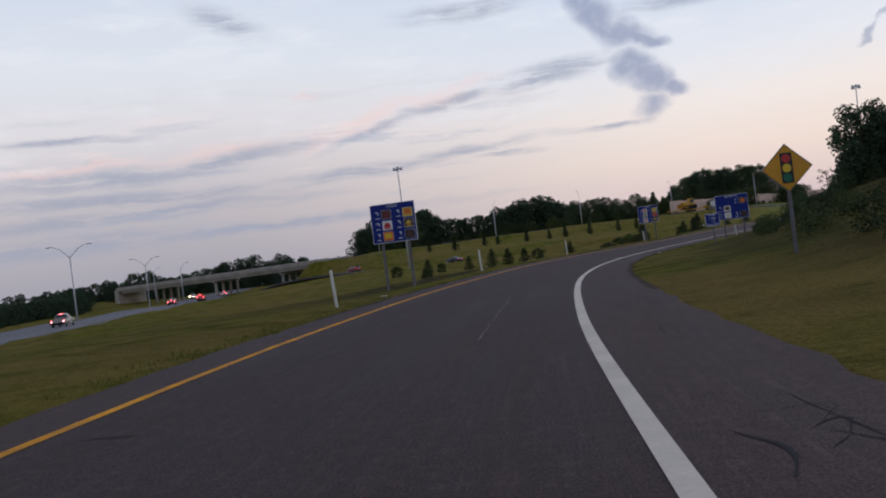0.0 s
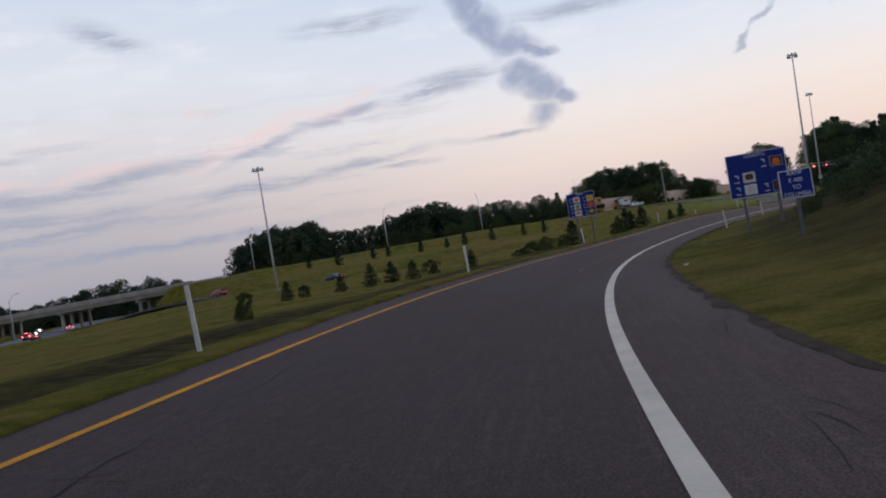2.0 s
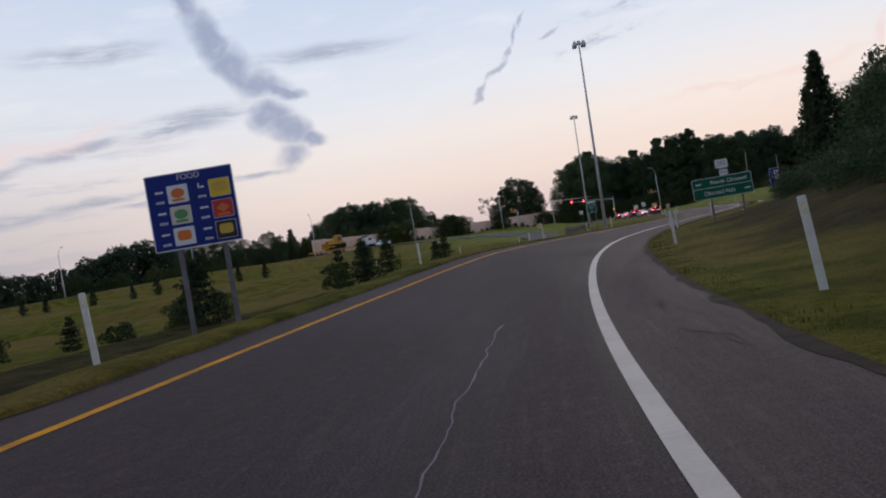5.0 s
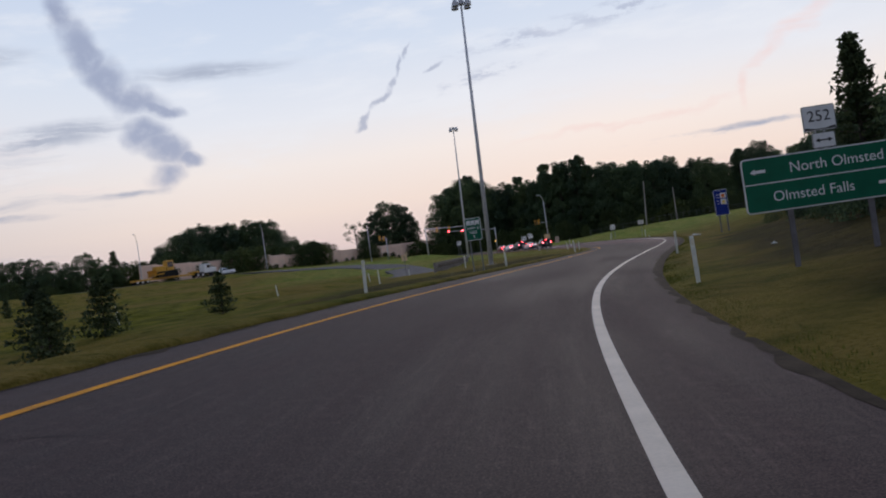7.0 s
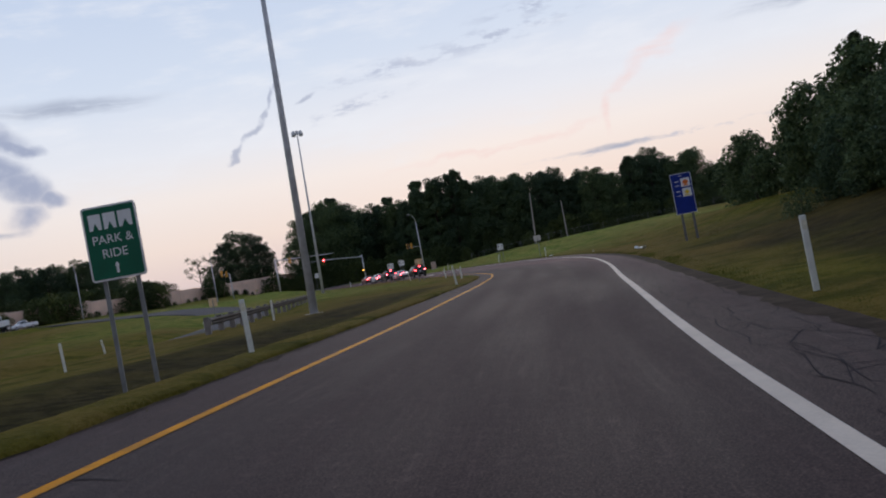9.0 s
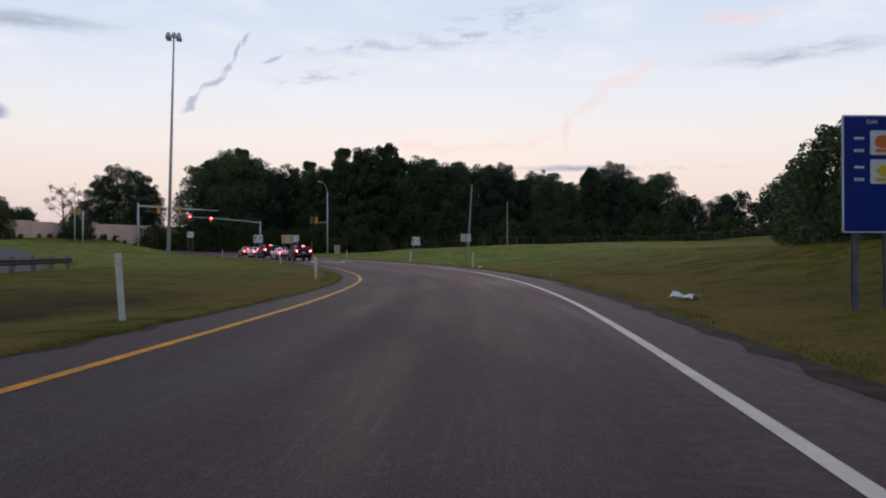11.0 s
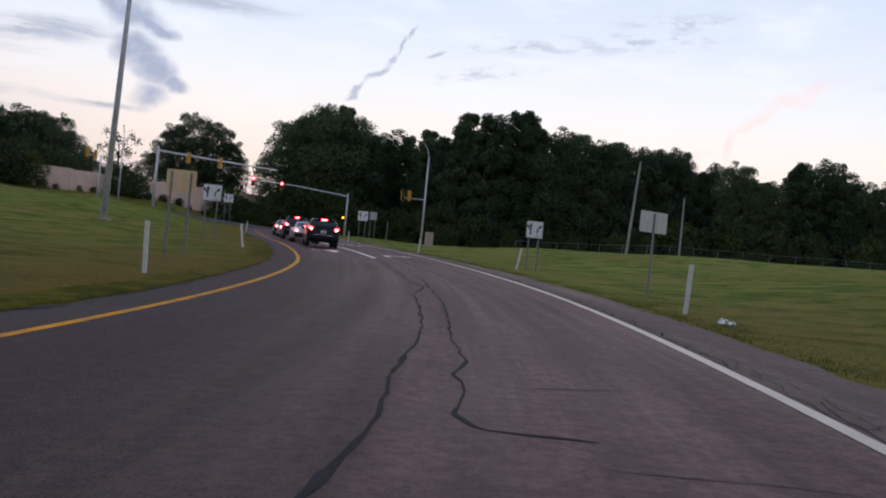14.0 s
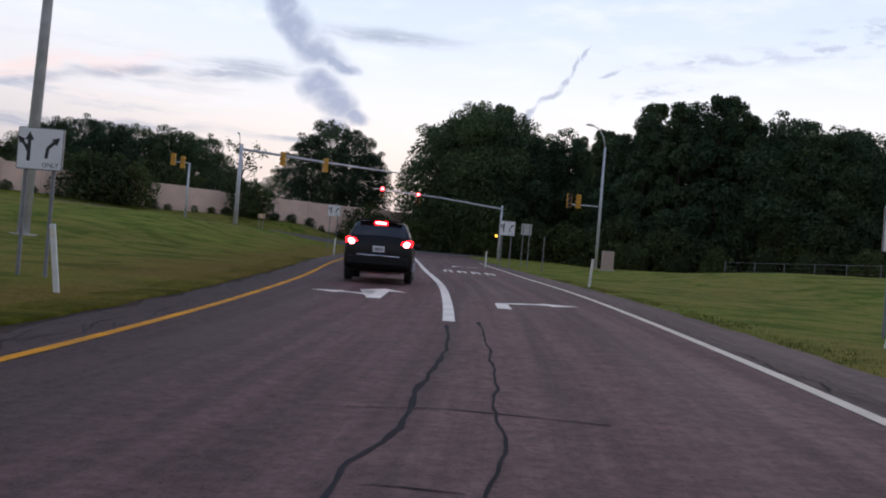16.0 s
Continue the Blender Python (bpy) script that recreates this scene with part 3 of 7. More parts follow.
def locate(q):
    """s and l of points in plan."""
    s, l = np.zeros(len(q)), np.zeros(len(q))
    for a in range(0, len(q), 4000):
        b = q[a:a + 4000]
        i = ((b[:, None, :] - RC[None]) ** 2).sum(-1).argmin(1)
        d = b - RC[i]
        s[a:a + 4000] = RS[i] + (d * RT[i]).sum(1)
        l[a:a + 4000] = (d * RN[i]).sum(1)
    return s, l


# heights of the land beside the ramp: x, y, z
LAND = np.array([(-33, 164, -1.2), (-20, 113, -1.7), (0, 114, -1.8), (12, 113, -1.5), (20, 110, -0.8), (48, 152, 0.0), (33, 137, -0.1), (61, 159, 0.0), (-9, 18, -0.2),
                 (-14, 60, -1.2), (-22, -20, 0.0), (60, 178, 0.35), (55, 158, -0.35), (66, 178, -0.15), (78, 203, 0.2), (-60, 150, -2.8), (-80, 200, -3.4), (-86, 228, -3.2), (-48, 186, -0.9), (-62, 202, -1.5), (-100, 235, -4.0), (96.7, 241.7, 0.43), (104, 282, 2.75), (101, 298, 3.05), (94.5, 252, 2.45), (98.3, 262, 2.7), (107.5, 276.6, 1.95), (79.5, 245, 1.3), (77, 265, 2.2), (72.5, 286, 3.3), (76.5, 222, 0.7), (70, 203, 0.2), (98, 233, -0.2), (-60, 100, -2.4)])
LAND_FIELD = np.array([(-96, 170, -3.2), (-118, 255, -4.2), (-50, 40, -2.0), (20, 200, 1.0), (-20, 230, 1.8)])
LAND_FAR = np.array([(63, 303, 4.3), (48, 301, 4.5), (80, 311, 3.8), (95, 317, 2.9), (0, 285, 4.9), (-48, 250, 3.8), (-66, 238, 3.2), (112, 322, 2.2), (61, 322, 5.4), (78, 327.5, 5.3), (98, 334, 5.1), (110, 338, 4.9), (123, 342, 4.8), (60, 360, 5.5), (-60, 400, 5.0), (140, 330, 2.2), (-200, 300, -2.0), (-250, 100, -3.0), (160, 400, 4.0), (-130, 300, -4.2), (-146, 350, -4.3), (-125, 400, -3.6), (-180, 480, -4.5)])
LAND_RIGHT = np.array([(20, -40, 4.0), (20, -5, 3.4), (24, 25, 3.2), (32, 50, 3.4), (46, 80, 3.2), (62, 102, 3.0), (82, 128, 2.6), (98, 150, 1.9), (118, 176, 1.7), (135, 205, 1.8),
                       (149, 255, 2.3), (174, 236, 3.0), (135, 277, 1.3), (137, 308, 1.7), (60, 40, 6.0), (90, 90, 5.0), (140, 150, 4.0), (220, 220, 5.0), (190, 290, 3.0)])
LAND_ALL = np.vstack([LAND, LAND_FIELD, LAND_FAR, LAND_RIGHT])


CROSS = [(-230, 320), (-165, 289), (-70, 240), (-30, 262), (0, 280), (40, 298), (80, 312), (112, 322), (150, 330), (200, 338)]
ENTRY = [(50, 303), (63, 300), (73, 286), (77.5, 266), (79.5, 245), (77, 223), (71, 205), (62, 187), (53, 175), (39, 166), (22, 159.5), (5, 160), (-25, 178), (-50, 204), (-66, 217), (-84, 233), (-101, 264), (-118, 312)]


def weights(b):
    d2 = ((b[:, None, :] - LAND_ALL[None, :, :2]) ** 2).sum(-1)
    w = np.exp(-d2 / (2 * 17.0 ** 2)) + 1e-3 * np.exp(-d2 / (2 * 60.0 ** 2)) + 1e-9 / (1 + d2 / 1e4)
    return w / w.sum(1, keepdims=True)


LAND_Z = LAND_ALL[:, 2].copy()
for _ in range(4):
    LAND_Z += 0.6 * (LAND_ALL[:, 2] - weights(LAND_ALL[:, :2]) @ LAND_Z)
STREET = catmull(CROSS[2:], 3.0)
STREET_Z = np.interp(STREET[:, 0], [-70, -30, 0, 40, 64, 80, 95, 112, 150, 200], [3.2, 4.2, 4.8, 4.7, 4.6, 4.0, 3.3, 2.4, 1.8, 2.5])
CUT = catmull(ENTRY[5:], 2.0)          # the entry ramp lies in a shallow cut across the field


def base_height(q):
    z = np.zeros(len(q))
    for a in range(0, len(q), 4000):
        b = q[a:a + 4000]
        z[a:a + 4000] = weights(b) @ LAND_Z
        d = np.sqrt(((b[:, None, :] - CUT[None]) ** 2).sum(-1).min(1))
        z[a:a + 4000] -= 0.75 * np.clip((7.5 - d) / 3.6, 0, 1)
        d2 = ((b[:, None, :] - STREET[None]) ** 2).sum(-1)
        near = d2.argmin(1)
        f = np.clip((12.0 - np.sqrt(d2.min(1))) / 5.0, 0, 1)
        z[a:a + 4000] += f * (STREET_Z[near] - z[a:a + 4000])
    return z


def land(q):
    """Height of the ground at points in plan: the ramp's bed, its verges and the land beyond."""
    q = np.asarray(q, float).reshape(-1, 2)
    s, l = locate(q)
    sc = np.clip(s, 0, RS[-1])
    lo, hi = knots(sc, WHT) - right_sh(sc), knots(sc, YEL) + left_sh(sc)
    bed = knots(sc, Z_KNOT) + knots(sc, BANK) * np.clip(l, lo, hi)
    out = np.maximum(l - hi, lo - l)
    out = np.maximum(out, np.maximum(-s, s - RS[-1]))
    base = base_height(q)
    t = np.clip((out - 1.2) / np.where(l > 0, 13.0, 15.0), 0, 1)
    t = t * t * (3 - 2 * t)
    bumps = np.array([noise.noise((x * 0.09, y * 0.09, 0)) * 0.22 + noise.noise((x * 0.4, y * 0.4, 7)) * 0.05 for x, y in q])
    verge = bed - 0.02 + 0.05 * np.clip(out / 0.5, 0, 1)
    dip = np.clip((out - 1.4) / 2.2, 0, 1) * np.clip((8.0 - out) / 3.6, 0, 1) * (l > 0) * np.clip((sc - 62) / 25, 0, 1) * np.clip((245 - sc) / 25, 0, 1)
    paved = np.concatenate([((q[a:a + 4000][:, None, :] - STREET[None]) ** 2).sum(-1).min(1) for a in range(0, len(q), 4000)]) < 7.5 ** 2
    z = verge * (1 - t) + (base + np.where(paved, 0, bumps)) * t - 0.42 * dip * dip * (3 - 2 * dip)
    return np.where(out < 0.05, bed - 0.1, z)


def ground_z(x, y):
    return float(land([(x, y)])[0])

# ---- the ground: one sheet to the horizon ----
def axis(fine, lo, hi, far):
    a = list(np.arange(lo, hi + 0.1, fine))
    step, left, right = fine, [lo], [hi]
    while right[-1] < far:
        step *= 1.35
        right.append(right[-1] + step)
        left.append(left[-1] - step)
    return np.array(left[:0:-1] + a + right[1:])


def grid_mesh(name, xs, ys, mat):
    gx, gy = np.meshgrid(xs, ys)
    q = np.stack([gx.ravel(), gy.ravel()], -1)
    z = land(q)
    nx, ny = len(xs), len(ys)
    i = np.arange((nx - 1) * (ny - 1))
    a = i // (nx - 1) * nx + i % (nx - 1)
    me = bpy.data.meshes.new(name)
    me.from_pydata(np.column_stack([q, z]).tolist(), [], np.stack([a, a + 1, a + nx + 1, a + nx], -1).tolist())
    me.materials.append(mat)
    me.polygons.foreach_set("use_smooth", np.ones(len(me.polygons), bool))
    # where the grass is left long and weedy, and darkened to paint in shade: the ditch outside the curve and the bank
    # inside it
    s, l = locate(q)
    sc = np.clip(s, 0, RS[-1])
    lo, hi = l - (knots(sc, YEL) + left_sh(sc)), (knots(sc, WHT) - right_sh(sc)) - l
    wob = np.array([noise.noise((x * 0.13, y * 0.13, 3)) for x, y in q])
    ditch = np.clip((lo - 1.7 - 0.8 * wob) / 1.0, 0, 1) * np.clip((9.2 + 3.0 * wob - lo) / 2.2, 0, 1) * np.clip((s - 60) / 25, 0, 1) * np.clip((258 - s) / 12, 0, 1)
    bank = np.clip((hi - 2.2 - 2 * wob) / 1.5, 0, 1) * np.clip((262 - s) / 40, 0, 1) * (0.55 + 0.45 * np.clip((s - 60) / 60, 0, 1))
    patch = np.array([noise.noise((x * 0.22, y * 0.22, 8)) for x, y in q])
    edge = np.clip(1.25 - np.maximum(np.minimum(np.abs(lo), np.abs(hi)) - 0.4, 0) / 2.6 + 1.4 * patch, 0, 1) * (np.minimum(np.abs(lo), np.abs(hi)) < 7) * np.clip((s - 215) / 20, 0, 1) * np.where(lo > 0, 1.3, np.clip((300 - s) / 20, 0.15, 1))
    dry_edge = me.attributes.new("dry_edge", "FLOAT", "POINT")
    dry_edge.data.foreach_set("value", edge.astype(np.float32))
    lawn = me.attributes.new("lawn", "FLOAT", "POINT")      # the mown lawn round the junction
    lawn.data.foreach_set("value", (np.clip((s - 268 + 15 * patch) / 45, 0, 1) * np.clip((60 - np.abs(l)) / 20, 0, 1) * np.where(l > 0, 0.45 + 0.4 * np.clip(lo / 12, 0, 1), 1.0)).astype(np.float32))
    at = me.attributes.new("weeds_shade", "FLOAT", "POINT")
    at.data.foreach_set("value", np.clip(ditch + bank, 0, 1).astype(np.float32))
    return new(name, me)


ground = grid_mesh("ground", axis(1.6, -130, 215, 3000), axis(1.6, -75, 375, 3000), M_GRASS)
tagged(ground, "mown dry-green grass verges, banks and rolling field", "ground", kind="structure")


def ribbon(name, s0, s1, la, lb, up, mat, label, category, kind="structure", step=1.0, cols=1, parent=None, ragged=0.0, skirt=0.0):
    """A strip of the ramp between two offsets, which may vary along it."""
    n_s = max(2, int((s1 - s0) / step) + 1)
    ss = np.linspace(s0, s1, n_s)
    vs, uvs = [], []
    for k, s in enumerate(ss):
        a, b = la(s), lb(s)
        if ragged:
            a += ragged * noise.noise((s * 0.8, 3.1, 0)) + ragged * 0.5 * noise.noise((s * 2.3, 9.1, 0))
        row = [a + (b - a) * c / cols for c in range(cols + 1)]
        if skirt:
            vs.append(tuple(road_at(s, row[0] + 0.03 * (1 if a > b else -1), up - skirt)))
            uvs.append((row[0], s))
        for l in row:
            vs.append(tuple(road_at(s, l, up)))
            uvs.append((l, s))
    w = cols + 1 + (1 if skirt else 0)
    fs = [(r * w + c, r * w + c + 1, (r + 1) * w + c + 1, (r + 1) * w + c) for r in range(n_s - 1) for c in range(w - 1)]
    me = bpy.data.meshes.new(name)
    me.from_pydata(vs, [], fs)
    me.materials.append(mat)
    uv = me.uv_layers.new(name="UVMap")
    loops = np.zeros(len(me.loops), int)
    me.loops.foreach_get("vertex_index", loops)
    uv.data.foreach_set("uv", np.array(uvs, float)[loops].ravel())
    ob = new(name, me)
    if parent:
        ob.parent = parent
    elif label:
        tagged(ob, label, category, kind=kind)
    return ob


def yel(s):
    return float(knots(s, YEL))


def wht(s):
    return float(knots(s, WHT))


S_END = 415
road = ribbon("road", 0, S_END, lambda s: wht(s) - 0.02, lambda s: yel(s) + 0.02, 0.0, M_ASPH, "worn grey asphalt ramp with sealed cracks", "road", cols=6)
for nm, la, lb in (("pavement_right", lambda s: wht(s) - right_sh(s), lambda s: wht(s) - 0.02), ("pavement_left", lambda s: yel(s) + left_sh(s), lambda s: yel(s) + 0.02)):
    ribbon(nm, 0, S_END, la, lb, 0.0, M_SHOULDER, "paved asphalt shoulder with a ragged grass edge", "shoulder", cols=3, ragged=0.16, skirt=0.12)
# inner edge: washed soil; outer edge: soil plus the grass edge's shadow, painted dark
for s0, s1, la, lb in ((60, 262, lambda s: wht(s) - right_sh(s) + 0.1 + 0.3 * np.clip((s - 175) / 30, 0, 1), lambda s: wht(s) - right_sh(s) - 0.06), (60, 345, lambda s: yel(s) + left_sh(s) - 0.12, lambda s: yel(s) + left_sh(s) + 0.06)):
    ribbon("soil_strip", s0, s1, la, lb, 0.005, M_SOIL, "dark soil washed over the broken pavement edge", "soil", step=0.5, ragged=0.22)


def turf_lip():
    """Thick turf standing a hand's breadth over the outer shoulder, with an uneven broken face."""
    ss = np.arange(60, 345, 0.3)
    vs = []
    for s in ss:
        e = yel(s) + left_sh(s) - 0.02 + 0.12 * noise.noise((s * 0.6, 1.7, 0)) + 0.06 * noise.noise((s * 2.1, 6.2, 0))
        h = np.interp(s, [60, 74, 96, 215, 250, 335, 345], [-0.06, 0.03, 0.085, 0.095, 0.055, 0.05, -0.06]) * (1 + 0.5 * noise.noise((s * 1.1, 4.0, 2)) + 0.25 * noise.noise((s * 3.1, 8.0, 2)))
        w = 1.0 + 0.35 * noise.noise((s * 0.25, 2.0, 5))
        for o, z in ((0.0, -0.03), (0.03, 0.55 * h), (0.13, 0.92 * h), (0.4 * w, h), (0.85 * w, 0.8 * h), (1.25 * w, 0.35 * h - 0.02), (1.7 * w, -0.25)):
            vs.append(tuple(road_at(s, e + o, z)))
    fs = [(7 * r + c, 7 * r + c + 1, 7 * r + c + 8, 7 * r + c + 7) for r in range(len(ss) - 1) for c in range(6)]
    me = bpy.data.meshes.new("turf_lip")
    me.from_pydata(vs, [], fs)
    me.materials.append(M_GRASS)
    me.polygons.foreach_set("use_smooth", np.ones(len(me.polygons), bool))
    return tagged(new("turf_lip", me), "raised lip of thick turf along the outer shoulder", "verge", kind="structure")


turf_lip()
yl = ribbon("yellow_edge_line", 0, 372, lambda s: yel(s) - 0.07, lambda s: yel(s) + 0.07, 0.006, M_YEL, "worn yellow painted edge line on the asphalt", "road marking")
wl = ribbon("white_edge_line", 0, 372, lambda s: wht(s) - 0.08, lambda s: wht(s) + 0.08, 0.006, M_WHT, "worn white painted edge line on the asphalt", "road marking")


def draped(name, pts, half, mat, label, category, lift=0.1, step=4.0):
    """A side road laid over the land along pts."""
    c = catmull(pts, step)
    t = np.gradient(c, axis=0)
    t /= np.linalg.norm(t, axis=1)[:, None]
    nrm = np.stack([-t[:, 1], t[:, 0]], -1)
    off = np.linspace(-half, half, 5)
    q = np.concatenate([c + nrm * o for o in off])
    z = land(q).reshape(5, -1).max(0)
    k = np.ones(5) / 5
    z = np.convolve(np.pad(z, 2, mode="edge"), k, mode="valid") + lift
    n_c = len(c)
    vs, uvs = [], []
    along = np.r_[0, np.cumsum(np.linalg.norm(np.diff(c, axis=0), axis=1))]
    for r in range(n_c):
        for o, d in ((-half - 0.1, -0.5), (-half, 0), (half, 0), (half + 0.1, -0.5)):
            vs.append((*(c[r] + nrm[r] * o), z[r] + d))
            uvs.append((o, along[r]))
    fs = [(r * 4 + k, r * 4 + k + 1, r * 4 + k + 5, r * 4 + k + 4) for r in range(n_c - 1) for k in range(3)]
    me = bpy.data.meshes.new(name)
    me.from_pydata(vs, [], fs)
    me.materials.append(mat)
    uv = me.uv_layers.new(name="UVMap")
    loops = np.zeros(len(me.loops), int)
    me.loops.foreach_get("vertex_index", loops)
    uv.data.foreach_set("uv", np.array(uvs, float)[loops].ravel())
    return tagged(new(name, me), label, category, kind="structure")


FREEWAY = [(10, -140), (-30, -40), (-56, 40), (-75, 100), (-96, 170), (-120, 255), (-146, 350), (-180, 480)]
draped("freeway", FREEWAY, 8, M_FARROAD, "pale concrete freeway carriageway below the bridge", "road")
draped("entry_ramp", ENTRY, 3.1, M_ENTRY, "narrow entry ramp curving through the field", "road", lift=0.05)

# ---- road markings laid on the ramp ----
def on_ramp(name, loops, up, mat, label, category, group=""):
    """Flat painted shapes given in (l, s) of the ramp."""
    bm = bmesh.new()
    for loop in loops:
        bm.faces.new([bm.verts.new(road_at(s, l, up)) for l, s in loop])
    bmesh.ops.triangulate(bm, faces=bm.faces)
    ob = part(name, bm, mat)
    return tagged(ob, label, category, group)


ribbon("lane_divider_line", 315.4, 372, lambda s: 0.8 + 0.0225 * (s - 315.5) - 0.1, lambda s: 0.8 + 0.0225 * (s - 315.5) + 0.1, 0.006, M_ARROW, "solid white line parting the two turn lanes", "road marking")


def shifted(loop, l0, s0, flip=1):
    return [(l0 + flip * a, s0 + b) for a, b in loop]


def arrow_shapes(turn, straight):
    out = [arrow_loop([(0, 0), (0, 1.3), (0.5, 1.75), (0.9, 1.85)], 0.26, 0.75)]
    if straight:
        out = [arrow_loop([(0, 0), (0, 2.6)], 0.28, 1.0), arrow_loop([(0.1, 0.95), (0.55, 1.35), (0.85, 1.4)], 0.26, 0.7)]
    return out


on_ramp("turn_arrow", [shifted(a, 2.42, 319.6) for a in arrow_shapes(1, True)], 0.0065, M_ARROW, "white painted forked lane arrow on worn asphalt", "road marking", "lane arrows")
on_ramp("turn_arrow", [shifted([(1.12 * p, 1.15 * q_) for p, q_ in a], -0.26, 319.1, -1) for a in arrow_shapes(1, False)], 0.0065, M_ARROW, "white painted turning lane arrow on worn asphalt", "road marking", "lane arrows")
on_ramp("turn_arrow", [shifted(a, -0.4, 352.0, -1) for a in arrow_shapes(1, False)], 0.0065, M_ARROW, "white painted turning lane arrow on worn asphalt", "road marking", "lane arrows")
for k, lx in enumerate((0.3, -0.35, -1.0, -1.65)):
    on_ramp("road_letter_bar", [[(lx - 0.2, 341.2), (lx - 0.08, 341.2), (lx - 0.08, 343.9), (lx - 0.2, 343.9)], [(lx + 0.06, 341.2), (lx + 0.2, 341.2), (lx + 0.2, 343.9), (lx + 0.06, 343.9)], [(lx - 0.08, 343.3), (lx + 0.06, 343.3), (lx + 0.06, 343.8), (lx - 0.08, 343.8)]], 0.0065, M_ARROW, "worn white painted letter block on the asphalt", "road marking", "painted lane word")


def crack(s0, l0, s1, l1, width, wander, seed):
    """A sealed crack that wanders over the ramp."""
    rng = random.Random(seed)
    k = max(4, int(math.hypot(s1 - s0, l1 - l0) / 0.2))
    bm = bmesh.new()
    prev = None
    d = Vector((s1 - s0, l1 - l0)).normalized()
    for i in range(k + 1):
        t = i / k
        w = wander * (noise.noise((t * k * 0.07, seed, 0)) + 0.6 * noise.noise((t * k * 0.22, seed, 4)) + 0.14 * noise.noise((t * k * 0.6, seed, 2)))
        s, l = s0 + (s1 - s0) * t - d.y * w, l0 + (l1 - l0) * t + d.x * w
        h = width * (0.35 + 0.65 * abs(noise.noise((t * k * 0.17, seed, 9))) + 0.25 * rng.random()) * min(1, 6 * t + 0.2, 6 * (1 - t) + 0.2)
        a, b = bm.verts.new(road_at(s - d.y * h, l + d.x * h, 0.0045)), bm.verts.new(road_at(s + d.y * h, l - d.x * h, 0.0045))
        if prev:
            bm.faces.new((prev[0], prev[1], b, a))
        prev = (a, b)
    return bm


def add_crack(*a):
    tagged(part("road_crack", crack(*a), M_TAR), "dark sealed crack wandering across the worn asphalt", "road crack", "sealed cracks")


def crack_line(pts, width, seed, wander=0.1):
    """A sealed crack through given places (s, l), with its own small wander and uneven width."""
    p = np.array(pts, float)
    d = np.r_[0, np.cumsum(np.hypot(*np.diff(p, axis=0).T))]
    bm = bmesh.new()
    prev = None
    for u in np.arange(0, d[-1], 0.14):
        s, l = np.interp(u, d, p[:, 0]), np.interp(u, d, p[:, 1])
        i = min(len(p) - 2, int(np.searchsorted(d, u, "right")) - 1)
        e = Vector(p[i + 1] - p[i]).normalized()
        w = wander * noise.noise((u * 0.9, seed, 0)) + 0.5 * wander * noise.noise((u * 2.6, seed, 5))
        h = width * (0.35 + 1.25 * abs(noise.noise((u * 1.1, seed, 9))) + 0.2 * noise.noise((u * 5.0, seed, 3))) * min(1, 2 * u + 0.3, 2 * (d[-1] - u) + 0.3)
        a, b = [bm.verts.new(road_at(s - e.y * (w + k * h), l + e.x * (w + k * h), 0.0045)) for k in (1, -1)]
        if prev:
            bm.faces.new((prev[0], prev[1], b, a))
        prev = (a, b)
    return bm


LONG = [([(57.9, -1.62), (57.4, -1.85), (56.7, -1.7), (56.1, -1.9), (55.3, -1.6)], 0.026), ([(56.5, -1.3), (56.3, -1.75)], 0.016), ([(74.5, 4.6), (74.5, 5.0), (74.0, 5.34), (74.6, 6.3)], 0.022), ([(73.4, 4.7), (72.6, 4.2), (71.0, 3.46)], 0.024), ([(71.0, 3.5), (71.6, 4.3), (71.4, 4.9)], 0.018), ([(47.0, 3.2), (47.0, 4.0)], 0.022),
        ([(45.4, -1.05), (44.8, -1.2), (44.2, -1.1)], 0.022), ([(105.9, 3.9), (106.1, 4.6)], 0.025), ([(182.8, 3.4), (182.6, 4.9)], 0.024), ([(120.8, 3.5), (121.0, 4.6)], 0.02),
        ([(182.5, -1.9), (181.2, -1.72), (180.5, -1.6), (179.4, -1.52)], 0.022), ([(181, -1.7), (181.6, -2.3)], 0.02), ([(180.3, -1.6), (180.2, -2.2), (181.0, -2.6)], 0.018), ([(199.5, -2.0), (198.2, -1.8), (197.3, -1.9)], 0.02), ([(198.2, -1.8), (198.6, -2.4)], 0.018)]
for i, (pts, w) in enumerate(LONG):
    tagged(part("road_crack", crack_line(pts, w, 20 + i), M_TAR), "dark sealed crack wandering across the worn asphalt", "road crack", "sealed cracks")
MAIN = [([(314.9, 0.8), (311.6, 0.7), (308.8, 0.78), (307.2, 0.74), (306.2, 0.92), (303.8, 0.78), (301.3, 0.74), (300.2, 0.66), (298.7, 0.7), (295.5, 0.3), (293.4, 0.48), (292.2, 0.62), (288.5, 0.5), (284.5, 0.42), (280.2, 0.55), (278.8, 0.46), (276.9, 0.6), (271, 0.66), (266.9, 0.6), (262.3, 0.75)], 0.036),
        ([(315.8, 0.31), (312.5, 0.24), (309.5, 0.13), (307.8, 0.15), (307.1, 0.05), (306.0, 0.13), (303.3, 0.33), (299.5, 0.16), (295.6, 0.18), (290, 0.05), (284, 0.03), (282, -0.11), (281, 0.0), (280.2, -0.11), (279.2, -0.02), (278.7, -0.19), (278.6, -1.0)], 0.026)]
